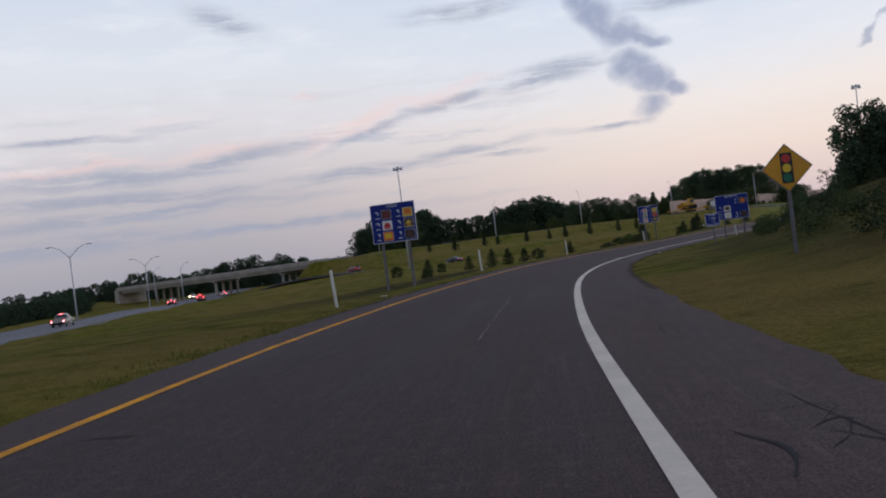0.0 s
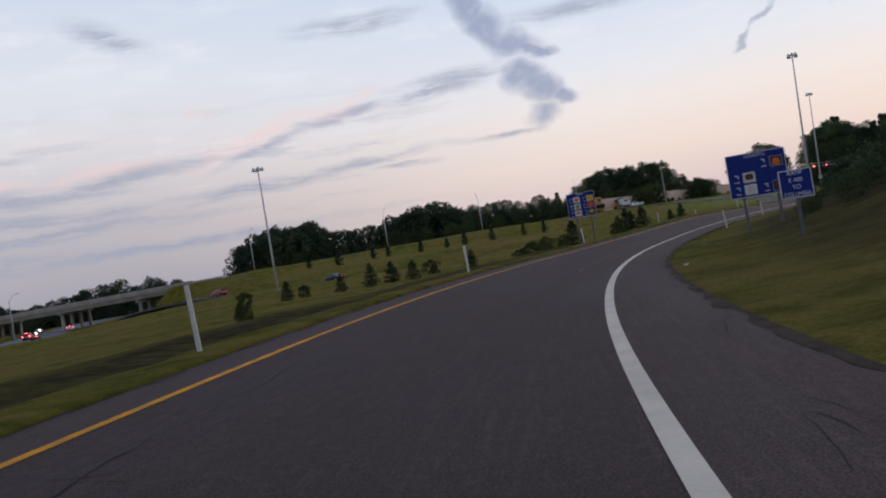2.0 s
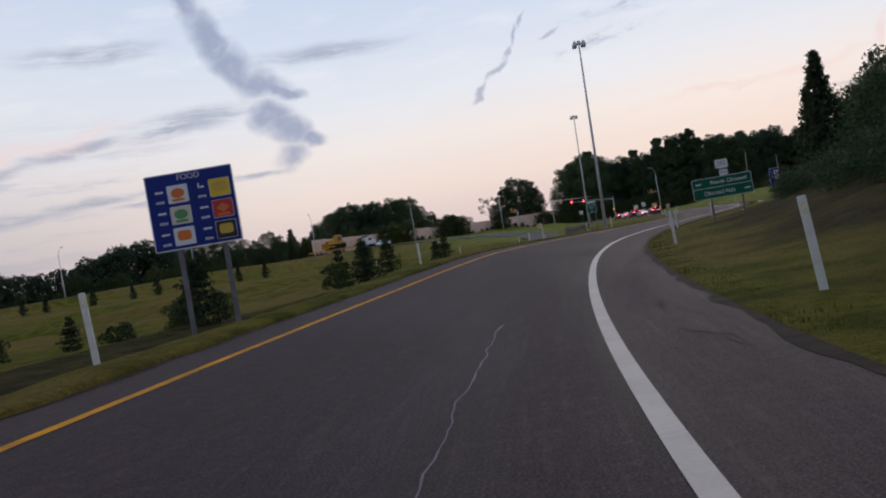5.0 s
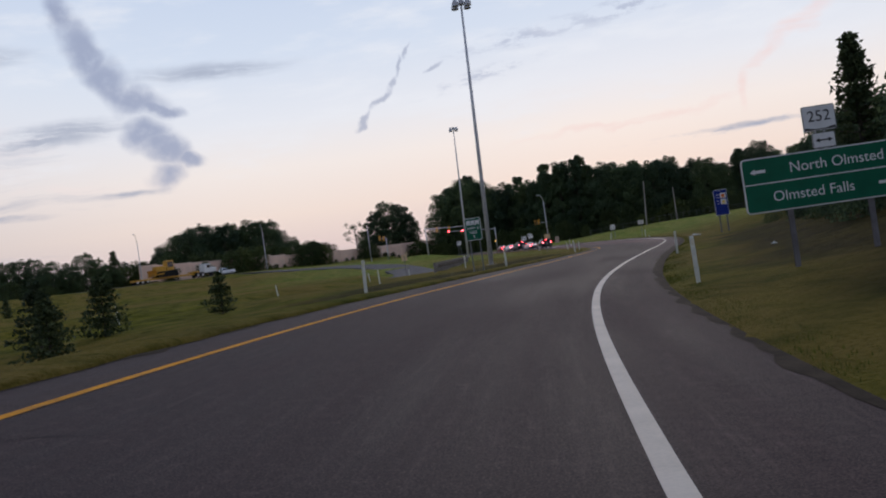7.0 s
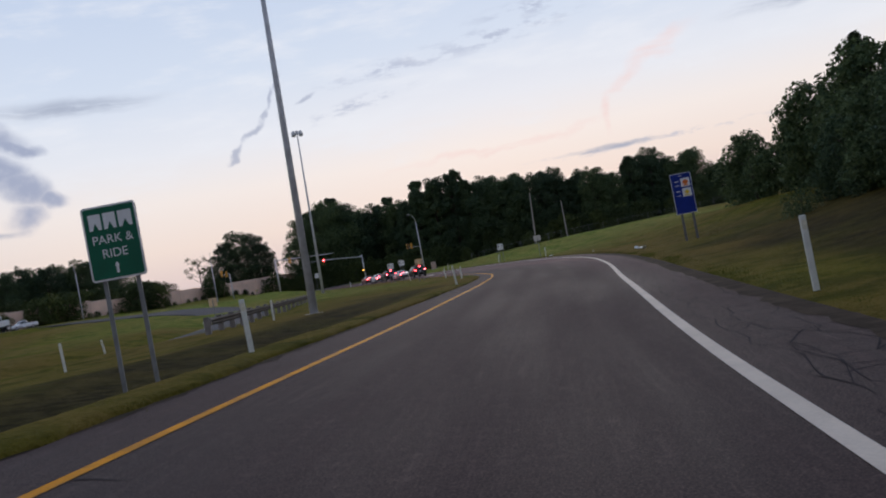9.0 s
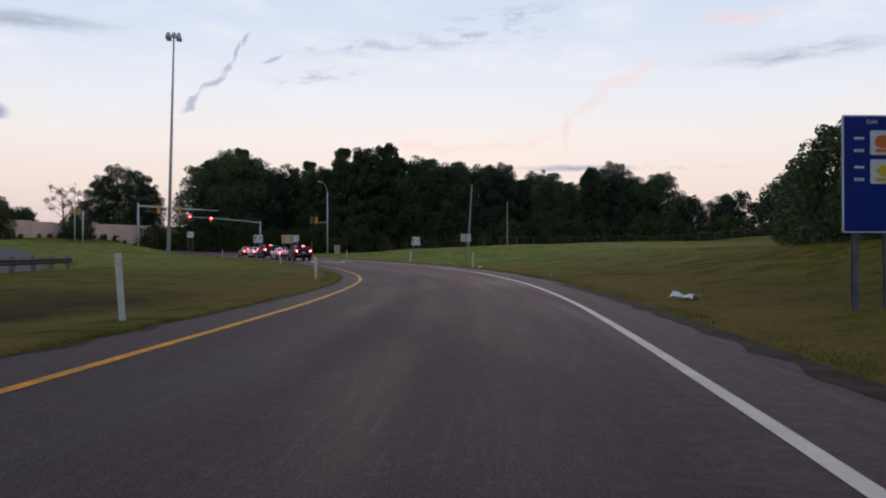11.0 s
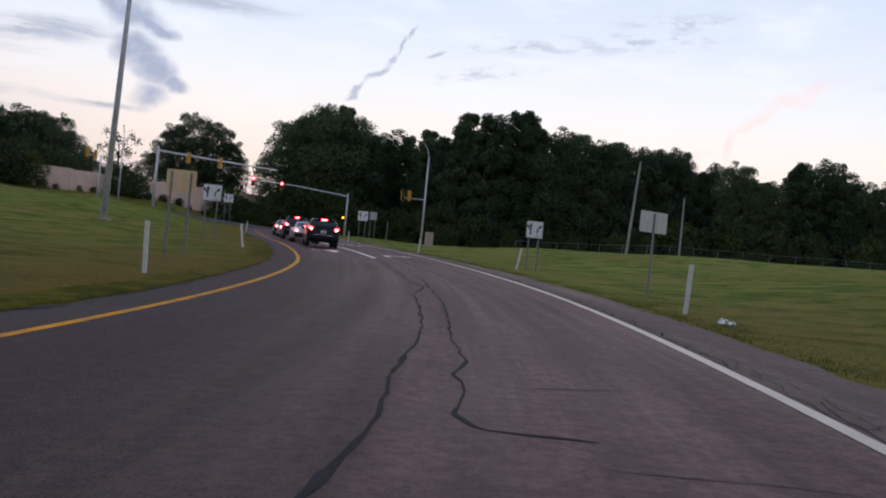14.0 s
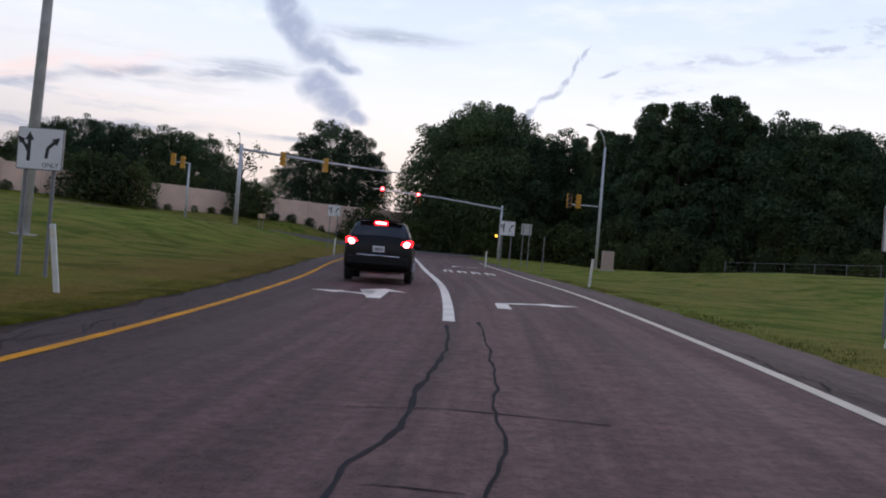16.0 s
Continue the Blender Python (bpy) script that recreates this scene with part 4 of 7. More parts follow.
ACROSS = [([(311.3, 0.82), (311.3, 0.1), (311.4, -1.6)], 0.014), ([(307.7, 1.5), (308.0, 0.6), (307.8, -0.8)], 0.014), ([(305.8, 0.8), (305.8, 0.2)], 0.016), ([(303.3, 0.34), (303.2, -0.6), (303.3, -1.5)], 0.015),
          ([(299.7, 0.62), (299.5, 0.1), (299.3, -0.6)], 0.018), ([(301.1, -1.5), (300.3, -1.7), (299.6, -1.6)], 0.022), ([(297.6, 0.69), (295.7, 0.18), (295.7, -1.5)], 0.02), ([(302.6, -1.66), (300, -1.58), (295.9, -1.52)], 0.02),
          ([(297.5, -0.7), (297.6, -1.65)], 0.014), ([(280.5, -0.45), (280.9, -1.7)], 0.013), ([(271.6, 0.05), (271.6, -1.2), (271.4, -2.65)], 0.02), ([(266.8, 0.15), (266.8, -1.75)], 0.012), ([(260.9, -0.2), (260.5, -1.95)], 0.012), ([(257.9, -0.5), (257.8, -1.35)], 0.013)]
for i, (pts, w) in enumerate(MAIN + ACROSS):
    tagged(part("road_crack", crack_line(pts, 1.15 * w, 120 + i, 0.05), M_TAR), "dark sealed crack wandering across the worn asphalt", "road crack", "sealed cracks")
rng = random.Random(5)
for i in range(10):        # fainter ones between them
    s = 264 + i * 4.6 + rng.uniform(-1, 1)
    a, b = (yel(s) * rng.uniform(-0.2, 0.3), wht(s) + rng.uniform(0.0, 1.2))
    add_crack(s, a, s + rng.uniform(-0.5, 0.5), b, rng.uniform(0.007, 0.012), 0.2, 60 + i)
EDGE = [([(50, 3.2), (53.6, 3.29), (55.3, 3.3), (57.1, 3.47), (62, 3.5), (70, 3.45), (78.6, 3.39), (79.5, 3.52), (81.3, 3.46), (85, 3.6)], 0.012), ([(55.3, 4.4), (55.2, 3.27), (54.9, 2.54)], 0.02), ([(58.5, 5.08), (58.4, 3.92)], 0.016),
        ([(78.9, 3.95), (79.0, 3.37), (79.0, 2.99)], 0.02), ([(81.5, 5.2), (81.5, 4.44), (81.2, 3.05)], 0.016), ([(78.8, 3.4), (78.7, 2.85)], 0.016), ([(95.2, 4.6), (95.0, 3.58), (95.2, 3.4)], 0.024), ([(97.6, 4.6), (97.5, 3.61)], 0.014),
        ([(197.5, 3.7), (197.5, 3.45)], 0.016), ([(210.7, 4.2), (211.1, 3.7)], 0.018), ([(163.5, 4.2), (163.6, 3.7), (163.6, 3.1)], 0.016)]
for i, (pts, w) in enumerate(EDGE):
    tagged(part("road_crack", crack_line(pts, w, 160 + i), M_TAR), "thin dark crack reaching in from the yellow edge line", "road crack", "edge cracks")
for i in range(16):        # more of the same along the edge
    s = 113 + i * 10.6 + rng.uniform(-3, 3)
    e = yel(s)
    pts = [(s, e + rng.uniform(0.2, 0.7)), (s + rng.uniform(-0.15, 0.15), e - rng.uniform(0.1, 0.3)), (s + rng.uniform(-0.3, 0.3), e - rng.uniform(0.4, 1.1))]
    tagged(part("road_crack", crack_line(pts, rng.uniform(0.01, 0.018), 190 + i), M_TAR), "thin dark crack reaching in from the yellow edge line", "road crack", "edge cracks")
for i in range(30):        # crazed patches of the inner shoulder: a few thin cracks that meet
    s = (46 + i * 5.2 if i < 22 else 178 + (i - 22) * 3.4) + rng.uniform(-1.5, 1.5)
    l = wht(s) - rng.uniform(0.6, 1.1)
    for k in range(3):
        pts = [(s + rng.uniform(-0.3, 0.3), l + rng.uniform(-0.15, 0.15)), (s + rng.uniform(-1, 1), l - rng.uniform(-0.2, 0.35)), (s + rng.uniform(-1.6, 1.6), l + rng.uniform(-0.5, 0.4))]
        tagged(part("road_crack", crack_line(pts, rng.uniform(0.006, 0.013), 220 + 3 * i + k), M_TAR), "thin crazing crack in the worn shoulder asphalt", "road crack", "shoulder cracks")
for i in range(18):        # ravelled edge by the white line near the junction
    s = 283 + i * 1.7
    pts = [(s, wht(s) - 0.14), (s + 0.8, wht(s) - 0.2 - 0.2 * rng.random()), (s + 1.9, wht(s) - 0.16)]
    tagged(part("road_crack", crack_line(pts, rng.uniform(0.022, 0.045), 330 + i), M_TAR), "thin crazing crack in the worn shoulder asphalt", "road crack", "shoulder cracks")
for i in range(16):
    s = 290 + i * 1.9
    pts = [(s, yel(s) + 0.2), (s + 0.9, yel(s) + 0.3 + 0.5 * rng.random()), (s + 1.9, yel(s) + 0.25 + 0.4 * rng.random())]
    tagged(part("road_crack", crack_line(pts, rng.uniform(0.012, 0.025), 360 + i), M_TAR), "thin crazing crack in the worn shoulder asphalt", "road crack", "shoulder cracks")


def crazing(name, s0, s1, la, lb, cell, seed, label, bold=1.0):
    """A net of fine cracks that meet, over a strip of the shoulder."""
    rg = random.Random(seed)
    ns_, nl = int((s1 - s0) / (cell * 1.5)), 4
    node = {(i, j): (s0 + (i + rg.uniform(-0.4, 0.4)) * cell * 1.5, (j + rg.uniform(-0.38, 0.38)) / (nl - 1)) for i in range(ns_) for j in range(nl)}
    bm = bmesh.new()
    for (i, j), p in node.items():
        for q in (node.get((i + 1, j)), node.get((i, j + 1)), node.get((i + 1, j + 1)) if rg.random() < 0.25 else None):
            if q is None or rg.random() < 0.28:
                continue
            a, b = [Vector((s, la(s) + (lb(s) - la(s)) * min(1, max(0, f)))) for s, f in (p, q)]
            m = (a + b) / 2 + Vector((rg.uniform(-0.1, 0.1), rg.uniform(-0.07, 0.07)))
            w = rg.uniform(0.003, 0.009) * bold
            for u, v, w0, w1 in ((a, m, w * 0.6, w), (m, b, w, w * 0.6)):
                d = (v - u).normalized()
                o = Vector((-d.y, d.x))
                bm.faces.new([bm.verts.new(road_at(c.x, c.y, 0.0045)) for c in (u + o * w0, u - o * w0, v - o * w1, v + o * w1)])
    return tagged(part(name, bm, M_TAR), label, "road crack", kind="stuff")


crazing("crazed_cracks", 285, 338, lambda s: yel(s) + 0.14, lambda s: yel(s) + left_sh(s) - 0.05, 0.34, 1, "net of fine dark cracks in the crumbling shoulder")
crazing("crazed_cracks", 176, 222, lambda s: wht(s) - 0.35, lambda s: wht(s) - right_sh(s) + 0.1, 0.5, 2, "net of fine dark cracks in the worn inner shoulder", 1.5)
crazing("crazed_cracks", 268, 330, lambda s: wht(s) - 0.12, lambda s: wht(s) - 0.5, 0.4, 3, "fine dark cracks along the white edge line")
material("pale_crack_filler", (0.15, 0.135, 0.13), 0.9)
for pts in ([(101, 0.72), (102.2, 0.75), (104.2, 0.81), (107.3, 0.73), (114.3, 0.88)], [(116.5, 0.9), (118, 0.95)], [(120.4, 1.0), (121.7, 1.0), (122.6, 0.85)], [(124, 0.88), (128, 0.86), (133.2, 0.84)]):
    tagged(part("pale_crack", crack_line(pts, 0.014, 77, 0.08), bpy.data.materials["pale_crack_filler"]), "pale open crack running along the lane", "road crack", "sealed cracks")
tagged(part("pale_crack", crack_line([(52, 0.95), (57, 1.05), (60, 1.1), (63, 1.25)], 0.008, 78, 0.04), bpy.data.materials["pale_crack_filler"]), "pale open crack running along the lane", "road crack", "sealed cracks")


# ---- signs ----
def place(ob, x, y, rz=0.0, z=None):
    ob.matrix_basis = pose(x, y, ground_z(x, y) - 0.03 if z is None else z, 0, 0, rz)
    return ob


def leg(parent, x, y, top, wide=0.1, mat=None, name="post", below=0.5):
    """An I-section sign leg."""
    bm = bmesh.new()
    h = top + below
    box(bm, (x, y - wide * 0.5, h / 2 - below), (wide, 0.012, h))
    box(bm, (x, y + wide * 0.5, h / 2 - below), (wide, 0.012, h))
    box(bm, (x, y, h / 2 - below), (0.012, wide, h))
    return part(name, bm, mat or M_STEEL, parent)


def channel(parent, x, y, top, mat=None, name="post"):
    """A U-channel post."""
    bm = bmesh.new()
    h = top + 0.4
    box(bm, (x, y, h / 2 - 0.4), (0.05, 0.008, h))
    for k in (-1, 1):
        box(bm, (x + k * 0.029, y + 0.014, h / 2 - 0.4), (0.008, 0.035, h))
    return part(name, bm, mat or M_LEG, parent)


def panel(parent, w, h, zc, sheet, x=0.0, border=M_SWHITE, corner=0.04, edge=0.025, back=M_SBACK, y=0.0):
    """A sign face: aluminium blank, rim and coloured sheet. Returns y of its front."""
    bm = bmesh.new()
    plate(bm, w, h, 0.03, x, zc, y, corner)
    part("panel_back", bm, back, parent)
    bm = bmesh.new()
    plate(bm, w - 0.01, h - 0.01, 0.004, x, zc, y - 0.03, corner)
    part("border", bm, border, parent)
    bm = bmesh.new()
    plate(bm, w - 0.01 - 2 * edge, h - 0.01 - 2 * edge, 0.004, x, zc, y - 0.034, max(0.005, corner - edge))
    part("sign_face", bm, sheet, parent)
    return y - 0.038


def colour(name, c):
    return material(name, c, 0.45, vary=0.08)


C_ORANGE, C_GOLD, C_REDL, C_BROWN, C_TEAL = colour("logo_orange", (0.7, 0.16, 0.02)), colour("logo_gold", (0.62, 0.4, 0.05)), colour("logo_red", (0.5, 0.03, 0.03)), colour("logo_brown", (0.07, 0.03, 0.02)), colour("logo_green", (0.1, 0.28, 0.1))
C_CREAM, C_YELL, C_MAR = colour("logo_cream", (0.66, 0.6, 0.48)), colour("logo_yellow", (0.75, 0.5, 0.02)), colour("logo_maroon", (0.16, 0.02, 0.03))


def blob_shape(bm, kind, w, h, x, z, y):
    n = 20
    if kind == "oval":
        prism(bm, [(x + w / 2 * math.cos(2 * math.pi * k / n), z + h / 2 * math.sin(2 * math.pi * k / n)) for k in range(n)], y - 0.003, y)
    elif kind == "arch":
        prism(bm, [(x - w / 2, z - h / 2), (x + w / 2, z - h / 2)] + [(x + w / 2 * math.cos(math.pi * k / n), z + h * (math.sin(math.pi * k / n) - 0.5)) for k in range(n + 1)], y - 0.003, y)
    elif kind == "band":
        plate(bm, w, h, 0.003, x, z, y, min(w, h) * 0.3)
    else:
        prism(bm, [(x - w / 2, z), (x, z - h / 2), (x + w / 2, z), (x, z + h / 2)], y - 0.003, y)


def small_arrow(parent, kind, x, z, y, s=0.2):
    bm = bmesh.new()
    paths = {"left": [(0.45, -0.6), (0.45, 0.1), (0.25, 0.35), (-0.15, 0.35)], "right": [(-0.35, 0.6), (-0.35, -0.1), (0.15, -0.1)],
             "up": [(0, -0.6), (0, 0.2)], "hook": [(0.3, -0.6), (0.3, 0.35), (-0.1, 0.35)], "flatright": [(-0.7, 0), (0.3, 0)], "flatleft": [(0.7, 0), (-0.3, 0)]}
    loop = arrow_loop([(a * s, b * s) for a, b in paths[kind]], 0.3 * s, 0.5 * s)
    prism(bm, [(x + a, z + b) for a, b in loop], y - 0.003, y)
    return part("arrow", bm, M_SWHITE, parent)


def logo_sign(label, title, w, h, bottom, logos, legs, cols=2, rows=3, tail=0.0):
    """A blue services sign on two steel legs: title, arrows, distance bars and trade panels drawn as plain shapes."""
    r = root("services_sign", label, "road sign", "blue services signs")
    zc = bottom + h / 2
    for x in legs:
        leg(r, x, 0.09, bottom + h - 0.15, 0.11)
    for zz in (bottom + 0.2 * h, bottom + 0.8 * h):
        bm = bmesh.new()
        box(bm, (0, 0.02, zz), (w * 0.96, 0.035, 0.07))
        part("stringer", bm, M_SBACK, r)
    y = panel(r, w, h, zc, M_BLUE)
    words(title, 0.2 * min(1, w / 2.0), M_SWHITE, r, 0, y - 0.001, bottom + h - 0.14, "title")
    cw = (w - 0.1) / cols
    top, rh = bottom + h - 0.27, (h - 0.33 - tail) / rows
    pw, ph = min(0.52, cw * 0.5), rh * 0.84
    for i, item in enumerate(logos):
        if not item:
            continue
        c, rr = divmod(i, rows)
        cx, cz = -w / 2 + 0.05 + cw * (c + 0.7), top - rh * (rr + 0.5)
        ground_m, kind, shape_m, arrow = item
        bm = bmesh.new()
        plate(bm, pw, ph, 0.008, cx, cz, y, 0.03)
        p = part("trade_panel", bm, M_SWHITE, r)
        bm = bmesh.new()
        plate(bm, pw - 0.02, ph - 0.02, 0.003, cx, cz, y - 0.008, 0.025)
        part("panel_ground", bm, ground_m, p)
        bm = bmesh.new()
        blob_shape(bm, kind, pw * 0.66, ph * 0.55, cx, cz + 0.02, y - 0.011)
        if kind != "band":
            blob_shape(bm, "band", pw * 0.6, ph * 0.14, cx, cz - ph * 0.33, y - 0.011)
        part("panel_mark", bm, shape_m, p)
        ax = cx - cw * 0.44
        small_arrow(r, arrow, ax, cz + 0.09, y - 0.001, 0.15)
        bars(4, 0.035, 0.06, 0.02, M_SWHITE, r, ax, y - 0.001, cz - 0.16, "distance_bars")
    return r


FOOD_A = [(C_BROWN, "oval", C_MAR, "left"), (M_SWHITE, "arch", C_REDL, "left"), (C_ORANGE, "band", C_YELL, "hook"), (C_GOLD, "band", C_ORANGE, "hook"), (C_BROWN, "diamond", C_GOLD, "hook"), (M_SBLACK, "arch", C_BROWN, "hook")]
FOOD_B = [(M_SWHITE, "oval", C_ORANGE, "flatleft"), (C_CREAM, "oval", C_TEAL, "flatleft"), (M_SWHITE, "band", C_ORANGE, "flatleft"), (C_YELL, "band", C_GOLD, "right"), (C_REDL, "diamond", C_ORANGE, "flatleft"), (M_SBLACK, "band", C_GOLD, "flatleft")]
LODGE = [None, (C_CREAM, "band", C_BROWN, "left"), (M_SWHITE, "arch", C_CREAM, "left"), (C_BROWN, "arch", C_ORANGE, "hook"), None, (M_SBLACK, "band", C_BROWN, "hook")]
GAS = [(M_SWHITE, "oval", C_ORANGE, "flatleft"), (M_SWHITE, "diamond", C_YELL, "flatleft"), None]
place(logo_sign("blue FOOD services sign on two steel legs", "FOOD", 2.34, 1.97, 2.5, FOOD_A, (-0.72, 0.66)), -7.53, 16.85, -6, -0.2)
place(logo_sign("blue FOOD services sign with bright trade panels", "FOOD", 2.2, 1.93, 2.15, FOOD_B, (-0.52, 0.62)), 10.6, 76.68, -13, -0.18)
place(logo_sign("blue LODGING services sign on two steel legs", "LODGING", 2.5, 1.95, 1.35, LODGE, (-0.7, 0.75)), 14.2, 45.95, -14, -0.05)
place(logo_sign("tall narrow blue GAS sign on two thin posts", "GAS", 1.22, 2.4, 1.4, GAS, (-0.3, 0.36), cols=1, rows=3, tail=0.3), 82.45, 152.35, -33, 0.1)


def ramp_sign():
    r = root("ramp_sign", "small blue ramp direction sign on one post", "road sign")
    leg(r, 0, 0.07, 1.85, 0.08)
    y = panel(r, 0.88, 0.8, 1.5, M_BLUE)
    for k, t in enumerate(("RAMP", "E 480", "TO", "COLUMBIA")):
        words(t, 0.17, M_SWHITE, r, 0, y - 0.001, 1.8 - 0.2 * k, narrow=0.95 if k < 3 else 0.85)
    return r


place(ramp_sign(), 10.2, 31.2, -10, -0.05)


def signal_ahead():
    r = root("signal_ahead_sign", "yellow diamond sign with a traffic light symbol", "road sign")
    leg(r, 0, 0.07, 2.6, 0.09)
    z, hw = 2.35, 0.64
    for nm, k, d0, d1, m in (("panel_back", 1.0, -0.03, 0.0, M_SBACK), ("border", 0.985, -0.034, -0.03, M_SBLACK), ("sign_face", 0.94, -0.038, -0.034, M_SYEL)):
        bm = bmesh.new()
        prism(bm, [(0, z - hw * k), (hw * k, z), (0, z + hw * k), (-hw * k, z)], d0, d1)
        part(nm, bm, m, r)
    bm = bmesh.new()
    plate(bm, 0.3, 0.8, 0.003, 0, z, -0.038, 0.03)
    p = part("light_symbol", bm, M_SBLACK, r)
    for dz, m in ((0.25, C_REDL), (0, C_YELL), (-0.25, colour("symbol_green", (0.0, 0.13, 0.07)))):
        bm = bmesh.new()
        blob_shape(bm, "oval", 0.22, 0.22, 0, z + dz, -0.041)
        part("light_disc", bm, m, p)
    return r


place(signal_ahead(), 6.7, -2.6, -4, 0.25)


def guide_sign():
    r = root("guide_sign", "green direction sign with white place names", "road sign")
    for x in (-0.75, 1.1):
        leg(r, x, 0.09, 2.2, 0.1)
    y = panel(r, 3.55, 1.3, 1.95, M_GREEN, corner=0.1)
    bm = bmesh.new()
    plate(bm, 3.5, 0.025, 0.003, 0, 1.98, y)
    part("divider", bm, M_SWHITE, r)
    words("North Olmsted", 0.34, M_SWHITE, r, 0.4, y - 0.001, 2.27)
    words("Olmsted Falls", 0.34, M_SWHITE, r, -0.2, y - 0.001, 1.64)
    small_arrow(r, "flatleft", -1.4, 2.27, y - 0.001, 0.24)
    small_arrow(r, "flatright", 1.45, 1.64, y - 0.001, 0.24)
    bm = bmesh.new()
    for x in (0.05, 0.25):
        box(bm, (x, 0.04, 2.9), (0.04, 0.03, 1.3))
    part("marker_bracket", bm, M_GALV, r)
    y2 = panel(r, 0.76, 0.6, 3.32, M_SWHITE, x=0.15, border=M_SBLACK, edge=0.012)
    words("252", 0.36, M_SBLACK, r, 0.15, y2 - 0.001, 3.36, "route_number")
    bm = bmesh.new()
    prism(bm, [(-0.2, 3.05), (0.5, 3.05), (0.5, 3.12), (0.27, 3.07), (0.03, 3.07), (-0.2, 3.12)], y2 - 0.003, y2)
    part("shield_foot", bm, M_SBLACK, r)
    y3 = panel(r, 0.52, 0.36, 2.8, M_SWHITE, x=0.2, border=M_SBLACK, edge=0.01)
    bm = bmesh.new()
    for k in (-1, 1):
        prism(bm, [(0.2 + a * k, 2.8 + b) for a, b in arrow_loop([(0, 0), (0.1, 0)], 0.035, 0.1)], y3 - 0.003, y3)
    part("double_arrow", bm, M_SBLACK, r)
    return r


place(guide_sign(), 41.78, 101.73, -27.3, -0.2)


def park_ride():
    r = root("park_and_ride_sign", "green park and ride sign on two thin posts", "road sign")
    for x in (-0.27, 0.27):
        channel(r, x, 0.03, 3.0)
    y = panel(r, 0.89, 1.22, 2.48, M_GREEN, corner=0.06)
    bm = bmesh.new()
    for k, (x0, wd) in enumerate(((-0.24, 0.2), (0.0, 0.2), (0.25, 0.22))):
        prism(bm, [(x0 - wd / 2, 2.7), (x0 - wd / 2 + 0.05, 2.7), (x0, 2.82), (x0 + wd / 2 - 0.05, 2.7), (x0 + wd / 2, 2.7), (x0 + wd / 2, 2.96), (x0 - wd / 2, 2.96)], y - 0.003, y)
    part("operator_mark", bm, M_SWHITE, r)
    words("PARK &", 0.2, M_SWHITE, r, 0, y - 0.001, 2.53)
    words("RIDE", 0.2, M_SWHITE, r, 0, y - 0.001, 2.3)
    small_arrow(r, "up", 0, 2.06, y - 0.001, 0.14)
    return r


place(park_ride(), 46.15, 130.25, -30, 0.0)


def lane_sign(w, h, bottom, label, only=True):
    """White lane-use sign: a forked arrow beside a turning arrow."""
    r = root("lane_use_sign", label, "road sign", "white lane signs")
    for x in (-w * 0.3, w * 0.3):
        channel(r, x, 0.02, bottom + h * 0.6)
    y = panel(r, w, h, bottom + h / 2, M_SWHITE, border=M_SBLACK, edge=0.012)
    z = bottom + h / 2
    bm = bmesh.new()
    prism(bm, [(-w * 0.24 + a, z + b) for a, b in arrow_loop([(0, -0.3 * h), (0, 0.2 * h)], 0.07, 0.16)], y - 0.003, y)
    prism(bm, [(-w * 0.24 + a, z + b) for a, b in arrow_loop([(0, -0.1 * h), (-0.06, 0.05 * h), (-0.13, 0.15 * h)], 0.06, 0.14)], y - 0.0035, y)
    part("forked_arrow", bm, M_SBLACK, r)
    bm = bmesh.new()
    prism(bm, [(w * 0.2 + a, z + b) for a, b in arrow_loop([(-0.05, -0.22 * h), (-0.03, 0.02 * h), (0.09, 0.16 * h)], 0.065, 0.15)], y - 0.003, y)
    part("turn_arrow_mark", bm, M_SBLACK, r)
    if only:
        words("ONLY", 0.12, M_SBLACK, r, w * 0.24, y - 0.001, z - 0.38 * h)
    return r


place(lane_sign(0.9, 0.8, 2.1, "white lane-use sign with ONLY under its arrow"), 100.2, 224.8, -18, 0.15)
place(lane_sign(0.9, 0.9, 1.95, "white lane-use sign with two black arrows on posts"), 116.4, 221.0, -20, 0.1)
place(lane_sign(1.05, 0.95, 2.8, "white lane-use sign near the stop line"), 112.9, 281.3, -12)
place(lane_sign(1.0, 0.95, 2.3, "white lane-use sign beside the signal pole"), 121.8, 261.6, -12)


def sign_back(w, h, bottom, posts, mat, label):
    r = root("sign_seen_from_behind", label, "road sign", "signs facing away")
    bm = bmesh.new()
    plate(bm, w, h, 0.02, 0, bottom + h / 2, 0.02, 0.04)
    part("panel_back", bm, mat, r)
    for x in posts:
        channel(r, x, -0.03, bottom + h * 0.9)
    return r


place(sign_back(1.35, 0.66, 1.96, (0.0,), M_SBACK, "plain grey back of a sign on one post"), 109.6, 202.9, 14, 0.2)
place(sign_back(0.92, 0.7, 2.05, (-0.3, 0.3), M_TANLIT, "tan-lit blank back of a sign on two posts"), 96.3, 209.7, -20, -0.05)
place(sign_back(0.8, 0.85, 2.5, (-0.25, 0.25), M_SBACK, "plain pale back of a sign beyond the lane sign"), 126.3, 270.5, -12)
place(sign_back(0.75, 0.8, 2.1, (0.0,), M_TANLIT, "small tan-lit sign back on a thin stake"), 66.5, 196, -25)
place(sign_back(0.7, 0.5, 1.4, (-0.2, 0.2), M_TANLIT, "small tan sign back beyond the junction"), 108, 305, -10)


